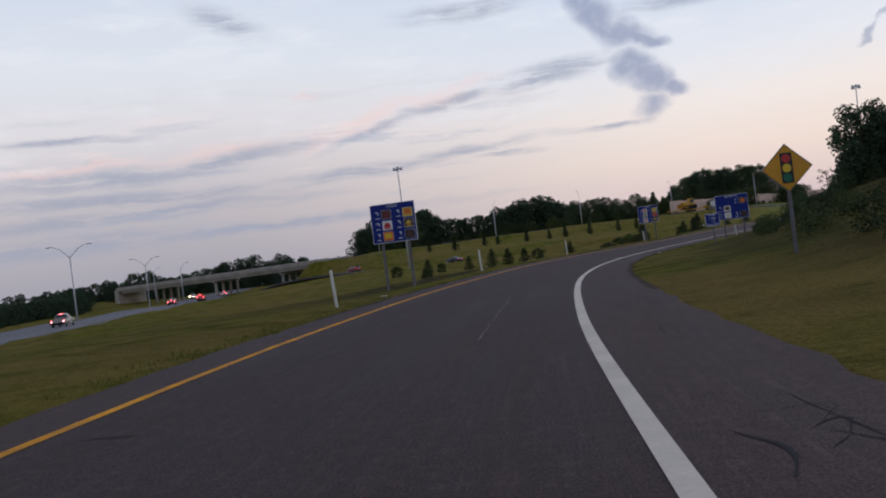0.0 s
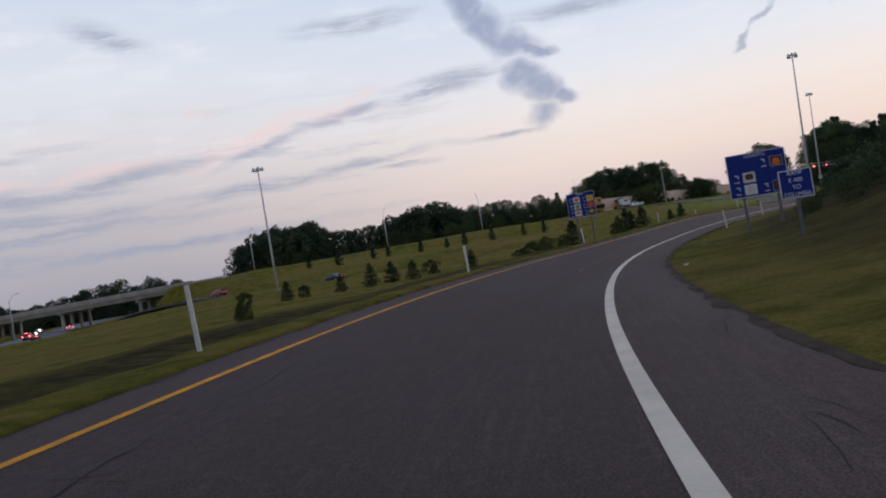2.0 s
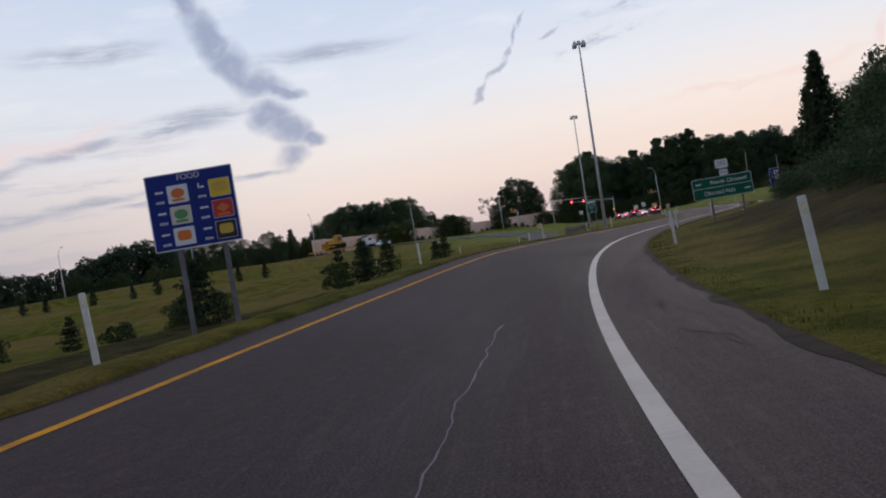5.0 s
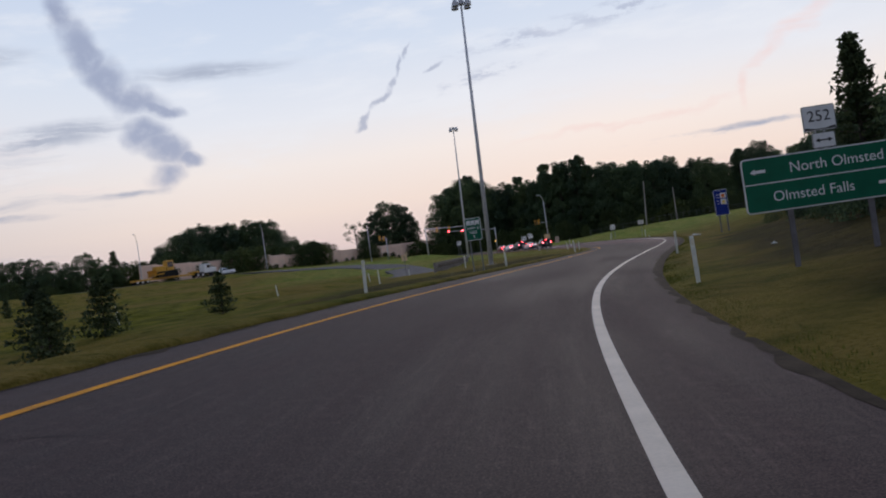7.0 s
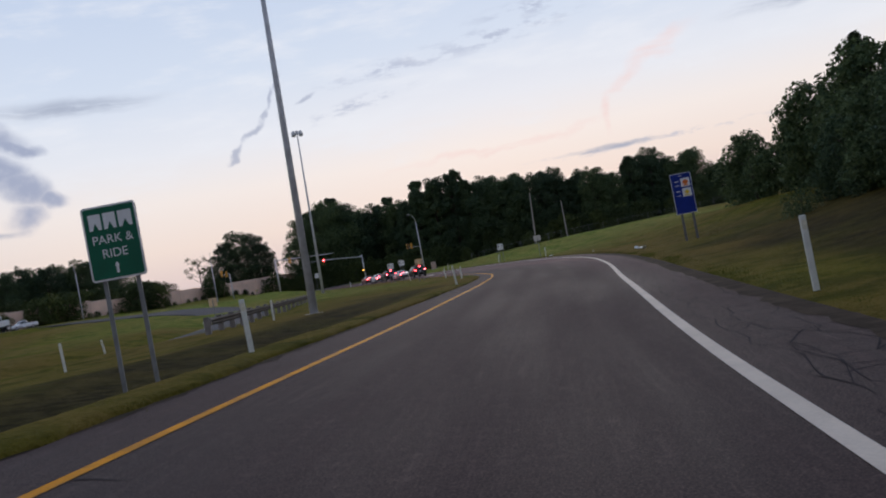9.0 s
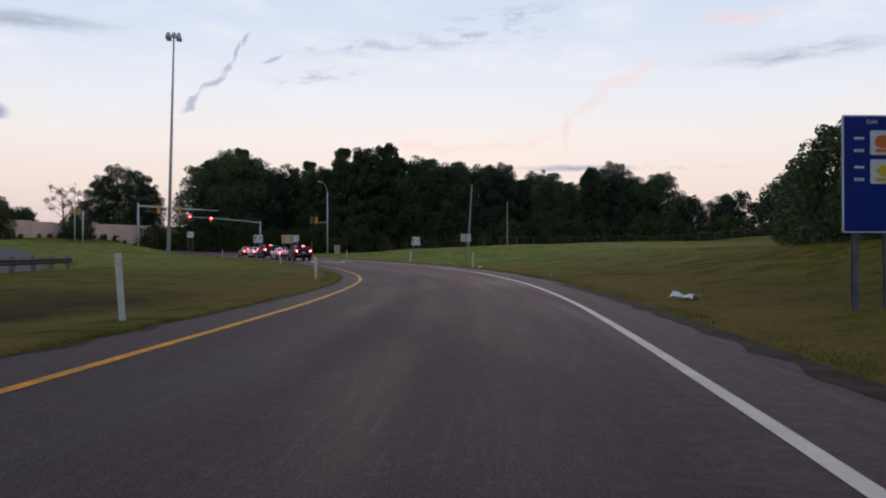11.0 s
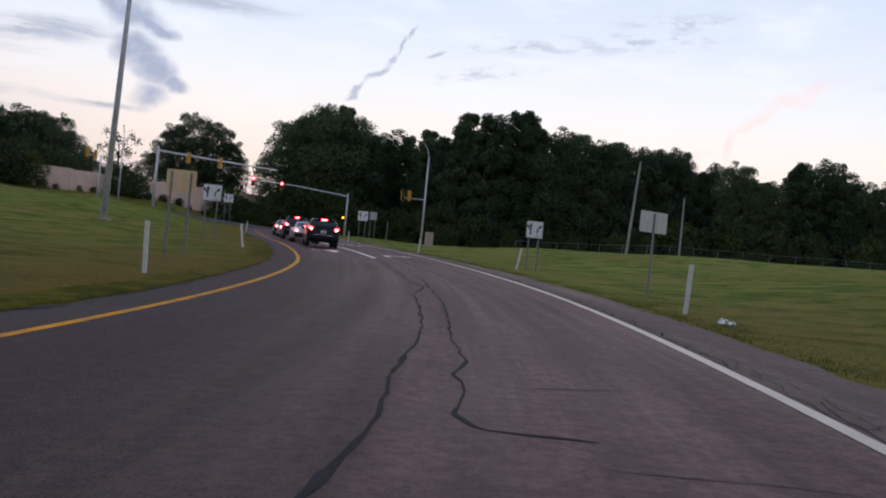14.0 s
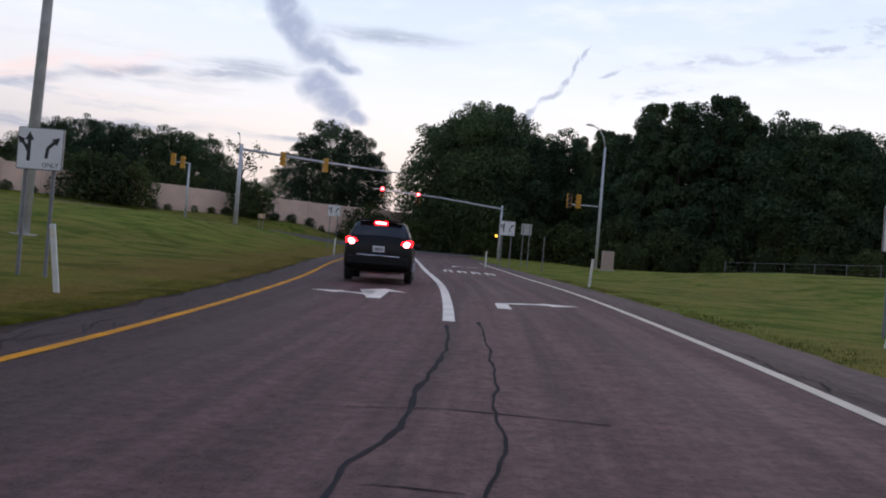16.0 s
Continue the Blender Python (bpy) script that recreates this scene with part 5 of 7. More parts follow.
# ---- white posts ----
def delineator():
    r = root("marker_post", "slim white plastic roadside marker post", "marker post", "white roadside posts")
    bm = bmesh.new()
    box(bm, (0, 0, 0.2), (0.1, 0.035, 1.85), bevel=0.008)
    part("stake", bm, M_POST, r)
    bm = bmesh.new()
    box(bm, (0, -0.019, 0.98), (0.08, 0.005, 0.14))
    part("reflector", bm, material("reflector", (0.7, 0.65, 0.5), 0.25), r)
    return r


post = None
POSTS = [(-6.1, -1.25, 4, .27), (-3.85, 21.4, 3, .25), (.9, 43.3, 2, .14), (9.0, 66.8, 3, 0), (20, 92.85, 0, -.12), (33.95, 112.8, -2, .28), (48.4, 131.3, 1, .03), (85.6, 183.4, -1, -.26), (94.3, 200.7, 2, -.12),
         (101.2, 221.6, 9, .13), (105.06, 195.93, -2, .08), (114.2, 218.8, -9, .2), (117.6, 238.4, -3, .5), (120.3, 260.9, 0, None), (110.6, 261.5, -2, None), (17.4, 62.5, 4, None), (39.3, 103.5, 1, None),
         (54.53, 123.79, 0, None), (25.77, 80.31, 2, None), (41.4, 160.0, 5, None), (51.7, 166.4, 6, None), (61.3, 181.0, 3, None), (60.2, 163.0, -1, None), (28.4, 153.6, 5, None), (47.8, 152.2, 2, None), (68.9, 157.2, 4, None), (28.1, 146.2, 4, None)]
for x, y, lean, z in POSTS:
    zz = ground_z(x, y) if z is None else max(z, ground_z(x, y) - 0.05)
    m = pose(x, y, zz, 0, -lean, -25)
    if post is None:
        post = delineator()
        post.matrix_basis = m
    else:
        copy_thing(post, m)

# ---- masts, lamps, signals, poles ----
def high_mast(h, label):
    r = root("high_mast_light", label, "high mast light", "high mast lights")
    bm = bmesh.new()
    tube(bm, [(0, 0, -0.5), (0, 0, h * 0.5), (0, 0, h)], [0.22, 0.16, 0.09], 14)
    part("mast", bm, M_GALV, r, smooth=True)
    bm = bmesh.new()
    tube(bm, [(0, 0, -0.3), (0, 0, 0.05)], 0.48, 18)
    part("concrete_base", bm, M_CONC, r)
    bm = bmesh.new()
    tube(bm, [(0, 0, h - 0.15), (0, 0, h + 0.35)], [0.3, 0.22], 12)
    part("head_frame", bm, M_GALV, r)
    for k in range(4):
        a = 2 * math.pi * k / 4 + 0.4
        bm = bmesh.new()
        tube(bm, [(0.2 * math.cos(a), 0.2 * math.sin(a), h), (0.68 * math.cos(a), 0.68 * math.sin(a), h + 0.02)], 0.04, 6)
        arm = part("lamp_arm", bm, M_GALV, r)
        bm = bmesh.new()
        c = (0.8 * math.cos(a), 0.8 * math.sin(a))
        tube(bm, [(*c, h - 0.42), (*c, h - 0.1), (*c, h + 0.25)], [0.34, 0.3, 0.14], 10)
        part("floodlight", bm, M_GALV, arm)
    return r


place(high_mast(22.0, "tall galvanised high mast light in the field"), -33.1, 163.6)
MAST = place(high_mast(24.2, "tall galvanised high mast light behind a guardrail"), 61.05, 159.1)
MAST.matrix_basis = MAST.matrix_basis @ pose(0, 0, 0, 0.7, 1.2)
MAST = place(high_mast(25.0, "tall galvanised high mast light near the junction"), 96.7, 241.7)
MAST.matrix_basis = MAST.matrix_basis @ pose(0, 0, 0, 0.6, 1.2)


def street_lamp(h, reach, arms, mat=M_GALV, label="grey street lamp with a curved arm"):
    r = root("street_lamp", label, "street lamp", "street lamps")
    bm = bmesh.new()
    tube(bm, [(0, 0, -0.4), (0, 0, h)], [0.13, 0.08], 10)
    part("pole", bm, mat, r, smooth=True)
    for a in arms:
        d = (math.sin(radians(a)), math.cos(radians(a)))
        bm = bmesh.new()
        pts = [(d[0] * reach * t, d[1] * reach * t, h - 0.2 + 1.9 * math.sin(t * math.pi / 2)) for t in (0, .25, .5, .75, 1)]
        tube(bm, pts, [0.06, 0.055, 0.05, 0.045, 0.04], 8)
        arm = part("arm", bm, mat, r, smooth=True)
        bm = bmesh.new()
        e = pts[-1]
        box(bm, (e[0] + d[0] * 0.35, e[1] + d[1] * 0.35, e[2] - 0.02), (0.3, 0.75, 0.16), rz=-a, bevel=0.05)
        part("lamp_head", bm, mat, arm)
    return r


for x, y in ((-73, 98), (-94.5, 165)):
    place(street_lamp(10.2, 2.6, (70, -110), label="tall freeway lamp with two arms"), x, y)
for x, y, a in ((-60, 262, 20), (-22, 279, 20), (8, 294, 200), (41.5, 306, 200), (73.5, 317.1, 200), (105.5, 327, 190), (-112, 222, 70), (-140, 262, 70)):
    place(street_lamp(10.6, 1.8, (a,), label="slim street lamp along the cross street"), x, y)


def signal_head(parent, x, y, z, lit, facing=1, name="signal_head", turn=0.0):
    """Three-section signal; facing 1 shows its lenses toward -y, turn swings it round its own middle."""
    bm = bmesh.new()
    for k in range(3):
        box(bm, (x, y, z + 0.4 - 0.4 * k), (0.42, 0.24, 0.39), bevel=0.03)
    h = part(name, bm, M_SIGHOUS, parent)
    for k in range(3):
        bm = bmesh.new()
        zz = z + 0.4 - 0.4 * k
        yy = y - 0.125 * facing
        tube(bm, [(x, yy, zz), (x, yy - 0.02 * facing, zz)], 0.19, 16)
        part("lens", bm, M_REDSIG if (lit and k == 0) else M_LENS, h)
        if lit and k == 0:
            bm = bmesh.new()
            tube(bm, [(x, yy - 0.02 * facing, zz), (x, yy - 0.03 * facing, zz)], 0.1, 14)
            part("bright_core", bm, M_TAILC, h)
        bm = bmesh.new()
        ring = [(x + 0.2 * math.cos(radians(a)), zz + 0.2 * math.sin(radians(a))) for a in range(-20, 201, 20)]
        for (a0, b0), (a1, b1) in zip(ring, ring[1:]):
            v = [bm.verts.new((a0, yy, b0)), bm.verts.new((a1, yy, b1)), bm.verts.new((a1, yy - 0.22 * facing, b1)), bm.verts.new((a0, yy - 0.22 * facing, b0))]
            bm.faces.new(v)
        part("visor", bm, M_SIGHOUS, h)
    h.matrix_local = pose(x, y, 0, 0, 0, turn) @ pose(-x, -y, 0)
    return h


def mast_arm(pole_xy, z0, top, arm_end, heads, lit, facing, label, rise=0.6):
    """A pole with a long arm carrying signal heads. heads: fractions along the arm."""
    r = root("signal_mast", label, "traffic signal", "traffic signals")
    d = Vector((arm_end[0] - pole_xy[0], arm_end[1] - pole_xy[1]))
    ln, ang = d.length, math.degrees(math.atan2(d.y, d.x))
    r.matrix_basis = pose(*pole_xy, z0, 0, 0, ang)
    bm = bmesh.new()
    tube(bm, [(0, 0, -0.3), (0, 0, top + 0.4)], [0.17, 0.12], 12)
    part("pole", bm, M_GALV, r, smooth=True)
    bm = bmesh.new()
    tube(bm, [(0, 0, top), (ln * 0.5, 0, top + rise * 0.7), (ln, 0, top + rise)], [0.12, 0.09, 0.055], 10)
    part("arm", bm, M_GALV, r, smooth=True)
    for t in heads:
        signal_head(r, ln * t, 0.0, top + rise * t - 0.3, lit, facing, turn=-19.0 if lit else 0.0)
    return r


SIG_A = mast_arm((136.25, 307.75), 1.55, 5.9, (120.2, 305.3), (0.67, 0.94), True, -1, "signal mast arm with two red lights lit", 0.75)
SIG_B = mast_arm((104.9, 281.95), 2.7, 6.0, (119.5, 286.6), (0.24, 0.5), False, -1, "signal mast arm with yellow housings seen from behind", -0.2)


def side_signal(x, y, z0, h, dx, heads, label, lamp=False):
    r = root("signal_pole", label, "traffic signal", "traffic signals")
    r.matrix_basis = pose(x, y, z0, 0, 0, -12)
    bm = bmesh.new()
    tube(bm, [(0, 0, -0.3), (0, 0, h)], [0.14, 0.09], 12)
    part("pole", bm, M_GALV, r, smooth=True)
    zh = 5.3
    bm = bmesh.new()
    tube(bm, [(0, 0, zh), (dx, 0, zh + 0.02)], 0.05, 8)
    part("bracket", bm, M_GALV, r)
    for k in range(heads):
        if lamp:
            signal_head(r, dx * (0.75 + 0.3 * k), 0.1 * k, zh + 0.3, False, 1 if k else -1)
        else:
            signal_head(r, dx * (0.4 + 0.6 * k), -0.1, zh + 0.02 + 0.22 * k, False, -1)
    if lamp:
        bm = bmesh.new()
        pts = [(0, 0, h), (-0.25, -0.2, h + 0.8), (-0.75, -0.5, h + 1.45), (-1.4, -0.9, h + 1.65)]
        tube(bm, pts, [0.07, 0.06, 0.05, 0.045], 8)
        arm = part("lamp_arm", bm, M_GALV, r, smooth=True)
        bm = bmesh.new()
        box(bm, (-1.65, -1.05, h + 1.64), (0.28, 0.7, 0.14), rz=-58, bevel=0.05)
        part("lamp_head", bm, M_GALV, arm)
    return r


side_signal(134.95, 276.6, 1.25, 10.4, -2.55, 2, "tall signal pole with lamp arm and two yellow signals", True)
side_signal(100.3, 297.5, 3.0, 5.3, -1.6, 2, "short signal pole with two yellow signals")
stake = root("sign_post", "bare thin steel post beside the lane signs", "post")
channel(stake, 0, 0, 2.3)
place(stake, 124.2, 261.0, -12)
ped = root("pedestrian_signal", "small amber lit signal on the mast pole", "traffic signal")
ped.matrix_basis = pose(135.6, 307.2, 1.55)
bm = bmesh.new()
box(bm, (0, 0, 2.6), (0.35, 0.25, 0.38), bevel=0.03)
part("housing", bm, M_SIGHOUS, ped)
bm = bmesh.new()
tube(bm, [(0, -0.13, 2.6), (0, -0.15, 2.6)], 0.13, 14)
part("lens", bm, M_AMBER, ped)
bm = bmesh.new()
tube(bm, [(0.35, 0.35, 2.6), (0, 0.1, 2.6)], 0.03, 6)
part("bracket", bm, M_GALV, ped)


def cabinet_box():
    r = root("signal_cabinet", "tan steel signal control cabinet on a pad", "utility cabinet")
    bm = bmesh.new()
    box(bm, (0, 0, 0.78), (0.8, 0.6, 1.35), bevel=0.03)
    part("body", bm, M_CAB, r)
    bm = bmesh.new()
    box(bm, (0, -0.31, 0.78), (0.68, 0.02, 1.2), bevel=0.008)
    part("door", bm, M_CAB, r)
    bm = bmesh.new()
    box(bm, (0, 0, 0.02), (1.0, 0.8, 0.2))
    part("pad", bm, M_CONC, r)
    return r


place(cabinet_box(), 131.0, 265.8, -15)


def utility_pole(h, label, cross=True):
    r = root("utility_pole", label, "utility pole", "utility poles")
    bm = bmesh.new()
    tube(bm, [(0, 0, -0.5), (0, 0, h)], [0.17, 0.1], 10)
    part("pole", bm, M_WOOD, r)
    if cross:
        bm = bmesh.new()
        box(bm, (0, -0.14, h - 0.5), (1.6, 0.1, 0.11))
        c = part("crossarm", bm, M_WOOD, r)
        for x in (-0.65, -0.25, 0.3, 0.68):
            bm = bmesh.new()
            tube(bm, [(x, -0.14, h - 0.45), (x, -0.14, h - 0.28)], 0.04, 8)
            part("insulator", bm, M_SBACK, c)
    return r


up = utility_pole(10.6, "leaning grey wooden utility pole on the grass", False)
up.matrix_basis = pose(152.2, 259.8, 2.1, 0, 3.4, -30)
place(utility_pole(8.8, "grey wooden utility pole by the woods", False), 177, 280, -30)
bm = bmesh.new()
W0, W1 = (152.9, 259.5, 12.3), (177, 280, ground_z(177, 280) + 8.5)
tube(bm, [(W0[0] + (W1[0] - W0[0]) * t, W0[1] + (W1[1] - W0[1]) * t, W0[2] + (W1[2] - W0[2]) * t - 2.0 * t * (1 - t)) for t in np.linspace(0, 1, 9)], 0.018, 5)
tagged(part("overhead_cable", bm, M_BLACKP), "thin black overhead cable between wooden poles", "cable")


# ---- wire fence along the foot of the wood ----
def wire_fence():
    r = root("wire_fence", "thin grey wire fence on steel posts before the wood", "fence")
    c = catmull([(157, 292), (172, 281), (192, 268), (215, 255), (245, 240)], 3.0)
    z = land(c)
    for (x, y), zz in zip(c, z):
        bm = bmesh.new()
        tube(bm, [(x, y, zz - 0.4), (x, y, zz + 1.7)], 0.035, 6)
        part("fence_post", bm, M_LEG, r)
    for h, rad in ((1.66, 0.022), (1.2, 0.008), (0.75, 0.008), (0.3, 0.008)):
        bm = bmesh.new()
        tube(bm, [(x, y, zz + h) for (x, y), zz in zip(c, z)], rad, 5)
        part("top_rail" if h > 1.6 else "fence_wire", bm, M_LEG, r)
    return r


wire_fence()


# ---- guardrail beside the mast ----
def guardrail():
    r = root("guardrail", "weathered guardrail on timber posts beside the mast", "guardrail")
    a, b = Vector((55.2, 158.4)), Vector((78.1, 201.3))
    d = (b - a).normalized()
    pts = [a + d * k for k in np.arange(0, (b - a).length, 3.1)]
    ang = math.degrees(math.atan2(d.y, d.x))
    rail = []
    za, zb = ground_z(a.x, a.y), ground_z(b.x, b.y)
    for p in pts:
        z = za + (zb - za) * (p - a).length / (b - a).length
        bm = bmesh.new()
        box(bm, (p.x, p.y, z + 0.25), (0.26, 0.26, 1.2), rz=ang, bevel=0.012)
        part("post", bm, M_RAILW, r)
        rail.append((p.x + d.y * 0.16, p.y - d.x * 0.16, z + 0.58))
        bm = bmesh.new()
        box(bm, (p.x + d.y * 0.12, p.y - d.x * 0.12, z + 0.6), (0.15, 0.18, 0.32), rz=ang)
        part("spacer_block", bm, M_RAILW, r)
    bm = bmesh.new()
    prof = [(0.0, -0.16), (0.05, -0.11), (0.05, -0.05), (0.0, 0.0), (0.05, 0.05), (0.05, 0.11), (0.0, 0.16)]
    rows = [[bm.verts.new((x + d.y * (0.04 + o), y - d.x * (0.04 + o), z + dz)) for o, dz in prof] for x, y, z in rail]
    for r0, r1 in zip(rows, rows[1:]):
        for k in range(len(prof) - 1):
            bm.faces.new((r0[k], r0[k + 1], r1[k + 1], r1[k]))
    part("beam", bm, M_RUST, r)
    return r


guardrail()


# ---- bridge over the freeway ----
def bridge():
    r = root("bridge", "concrete road bridge over the freeway on piers", "bridge")
    a, b = Vector((-71, 237.5)), Vector((-166, 284))
    d = (b - a).normalized()
    ang = math.degrees(math.atan2(d.y, d.x))
    ln = (b - a).length
    r.matrix_basis = pose(a.x, a.y, -0.8, 0, 0, ang)
    parts = [("deck", (ln / 2, -6, 3.15), (ln, 12, 0.5), M_CONC), ("parapet", (ln / 2, -0.1, 3.8), (ln, 0.3, 0.95), M_CONC), ("parapet", (ln / 2, -11.9, 3.8), (ln, 0.3, 0.95), M_CONC),
             ("girder", (ln / 2, -0.9, 2.45), (ln - 4, 0.5, 1.1), M_CONC), ("girder", (ln / 2, -5.9, 2.45), (ln - 4, 0.5, 1.1), M_CONC), ("girder", (ln / 2, -11, 2.45), (ln - 4, 0.5, 1.1), M_CONC)]
    for nm, c, sz, mt in parts:
        bm = bmesh.new()
        box(bm, c, sz, ry=0.55)
        part(nm, bm, mt, r)
    for t in (0.2, 0.5, 0.8):
        bm = bmesh.new()
        box(bm, (ln * t, -6, 1.7), (1.0, 12, 0.7), bevel=0.05)
        cap = part("pier_cap", bm, M_CONC, r)
        for yy in (-1.2, -4.4, -7.6, -10.8):
            bm = bmesh.new()
            tube(bm, [(ln * t, yy, -6), (ln * t, yy, 1.4)], 0.5, 12)
            part("pier_column", bm, M_CONC, cap)
    for t in (0.0, 1.0):
        bm = bmesh.new()
        box(bm, (ln * t, -6, 0.2), (2.2, 12.4, 5.4))
        part("abutment", bm, M_CONC, r)
    return r


bridge()


# ---- noise wall along the cross street ----
def noise_wall():
    pts = catmull([(42, 315.8), (61, 322), (98, 334), (150, 351)], 1.0)
    s = np.r_[0, np.cumsum(np.linalg.norm(np.diff(pts, axis=0), axis=1))]
    r = root("noise_wall", "beige precast concrete noise wall between posts", "noise wall")
    span = 4.6
    for k in range(int(s[-1] / span)):
        p0, p1 = [np.array([np.interp(v, s, pts[:, 0]), np.interp(v, s, pts[:, 1])]) for v in (k * span, (k + 1) * span)]
        c, d = (p0 + p1) / 2, p1 - p0
        ang = math.degrees(math.atan2(d[1], d[0]))
        z = float(np.interp(c[0], [42, 50, 62, 75, 84, 95, 104, 120], [10.0, 9.5, 9.0, 8.9, 8.2, 8.0, 7.7, 7.6])) - 2.6
        bm = bmesh.new()
        box(bm, (c[0], c[1], z + 0.5), (span - 0.3, 0.18, 4.2), rz=ang, bevel=0.015)
        part("panel", bm, M_WALLP, r)
        bm = bmesh.new()
        box(bm, (p0[0], p0[1], z + 0.55), (0.34, 0.34, 4.35), rz=ang, bevel=0.02)
        part("wall_post", bm, M_WALLP, r)
    return r


noise_wall()
draped("cross_street", CROSS[2:], 5.0, M_FARROAD, "pale cross street climbing toward the bridge", "road")

# ---- trees and shrubs ----
def leaf_mesh(name, centres, size, mat, rng, up_bias=0.3, out=None):
    """Many small bent leaf clumps round the given places; out: the way each one faces, on the whole."""
    vs, fs = [], []
    for i, c in enumerate(centres):
        if out:
            o = out[i]
            n = Vector((o[0] + rng.gauss(0, 0.75), o[1] + rng.gauss(0, 0.75), o[2] + rng.gauss(0, 0.75) + 0.15)).normalized()
        else:
            n = Vector((rng.gauss(0, 1), rng.gauss(0, 1), rng.gauss(0, 1) + up_bias)).normalized()
        a = n.orthogonal().normalized()
        b = n.cross(a)
        t = rng.uniform(0, math.pi)
        a, b = a * math.cos(t) + b * math.sin(t), b * math.cos(t) - a * math.sin(t)
        s = size * rng.uniform(0.55, 1.3)
        c = Vector(c)
        k = len(vs)
        vs += [c - a * s, c + b * s * rng.uniform(0.3, 0.7) + n * s * 0.25, c + a * s * rng.uniform(0.7, 1.1), c - b * s * rng.uniform(0.3, 0.7) + n * s * 0.2]
        fs += [(k, k + 1, k + 2), (k, k + 2, k + 3)]
    me = bpy.data.meshes.new(name)
    me.from_pydata([tuple(v) for v in vs], [], fs)
    me.materials.append(mat)
    return me


def broadleaf(h, spread, leaves, size, seed, mat=None, lobes=16, low=0.14, label="dark leafy broadleaf tree in full summer leaf", name="tree", category="tree", spire=False, bulk=1.12):
    """A tapered trunk, limbs and a crown of separate leafy boughs, each a shell of leaf clumps; spire: a narrow crown with a ragged pointed top."""
    rng = random.Random(seed)
    r = root(name, label, category, category + "s")
    bm = bmesh.new()
    tube(bm, [(0, 0, -0.6), (0.05, 0, h * 0.2), (0.1, 0.1, h * 0.45), (0, 0.1, h * 0.8)], [h * 0.024, h * 0.018, h * 0.013, h * 0.004], 8)
    tips = []
    for k in range(lobes):
        f = (k + 0.5) / lobes
        z = h * (low + (0.93 - low) * f)
        rad = spread * ((1.02 - f) ** 0.55 * min(1, 0.45 + 2.5 * f) if spire else math.sin(math.pi * (0.16 + 0.78 * f)) ** 0.7)
        a = k * 2.4 + rng.uniform(-0.5, 0.5)
        d = rad * rng.uniform(0.45, 0.88)
        tip = (d * math.cos(a), d * math.sin(a), z + h * rng.uniform(-0.03, 0.03))
        lr = bulk * spread * rng.uniform(0.2, 0.38) * (1.0 - (0.5 if spire else 0.3) * f)
        tips.append((tip, lr))
        if k % 4 == 0:
            z0 = max(h * 0.12, z - d * 0.9)
            tube(bm, [(0.05, 0.05, z0), (tip[0] * 0.5, tip[1] * 0.5, (z0 + z) / 2), tip], [h * 0.009, h * 0.006, h * 0.002], 5)
    for k in range(max(2, lobes // 9)):          # ragged sprays that break the outline
        f = rng.uniform(0.55, 1.0)
        a, d = rng.uniform(0, 6.28), spread * math.sin(math.pi * (0.16 + 0.78 * f)) ** 0.7 * (0.35 if spire else 0.8)
        tips.append(((d * math.cos(a), d * math.sin(a), h * (low + (0.99 - low) * f)), bulk * spread * rng.uniform(0.09, 0.16)))
    part("trunk", bm, M_BARK, r)
    pick = list(np.cumsum([lr ** 1.7 for _, lr in tips]))
    cs, out = [], []
    for i in range(leaves):
        u = rng.random() * pick[-1]
        tip, lr = tips[next(j for j, v in enumerate(pick) if v >= u)]
        v = Vector((rng.gauss(0, 1), rng.gauss(0, 1), rng.gauss(0, 1))).normalized()
        if v.z < -0.2 and rng.random() < 0.45:
            v.z = -v.z
        q = v * lr * (0.3 + 0.85 * rng.random() ** 0.45)
        cs.append((tip[0] + q.x, tip[1] + q.y, max(0.2, tip[2] + q.z * 0.85)))
        out.append(tuple(v))
    ob = new("crown", leaf_mesh("crown", cs, size, mat or M_LEAF, rng, out=out))
    ob.parent = r
    return r


def crown_top(ob):
    """Height that the crown reaches, but for a few stray leaves."""
    z = sorted(v.co.z for c in ob.children if c.name.startswith("crown") for v in c.data.vertices)
    return z[int(len(z) * 0.997)]


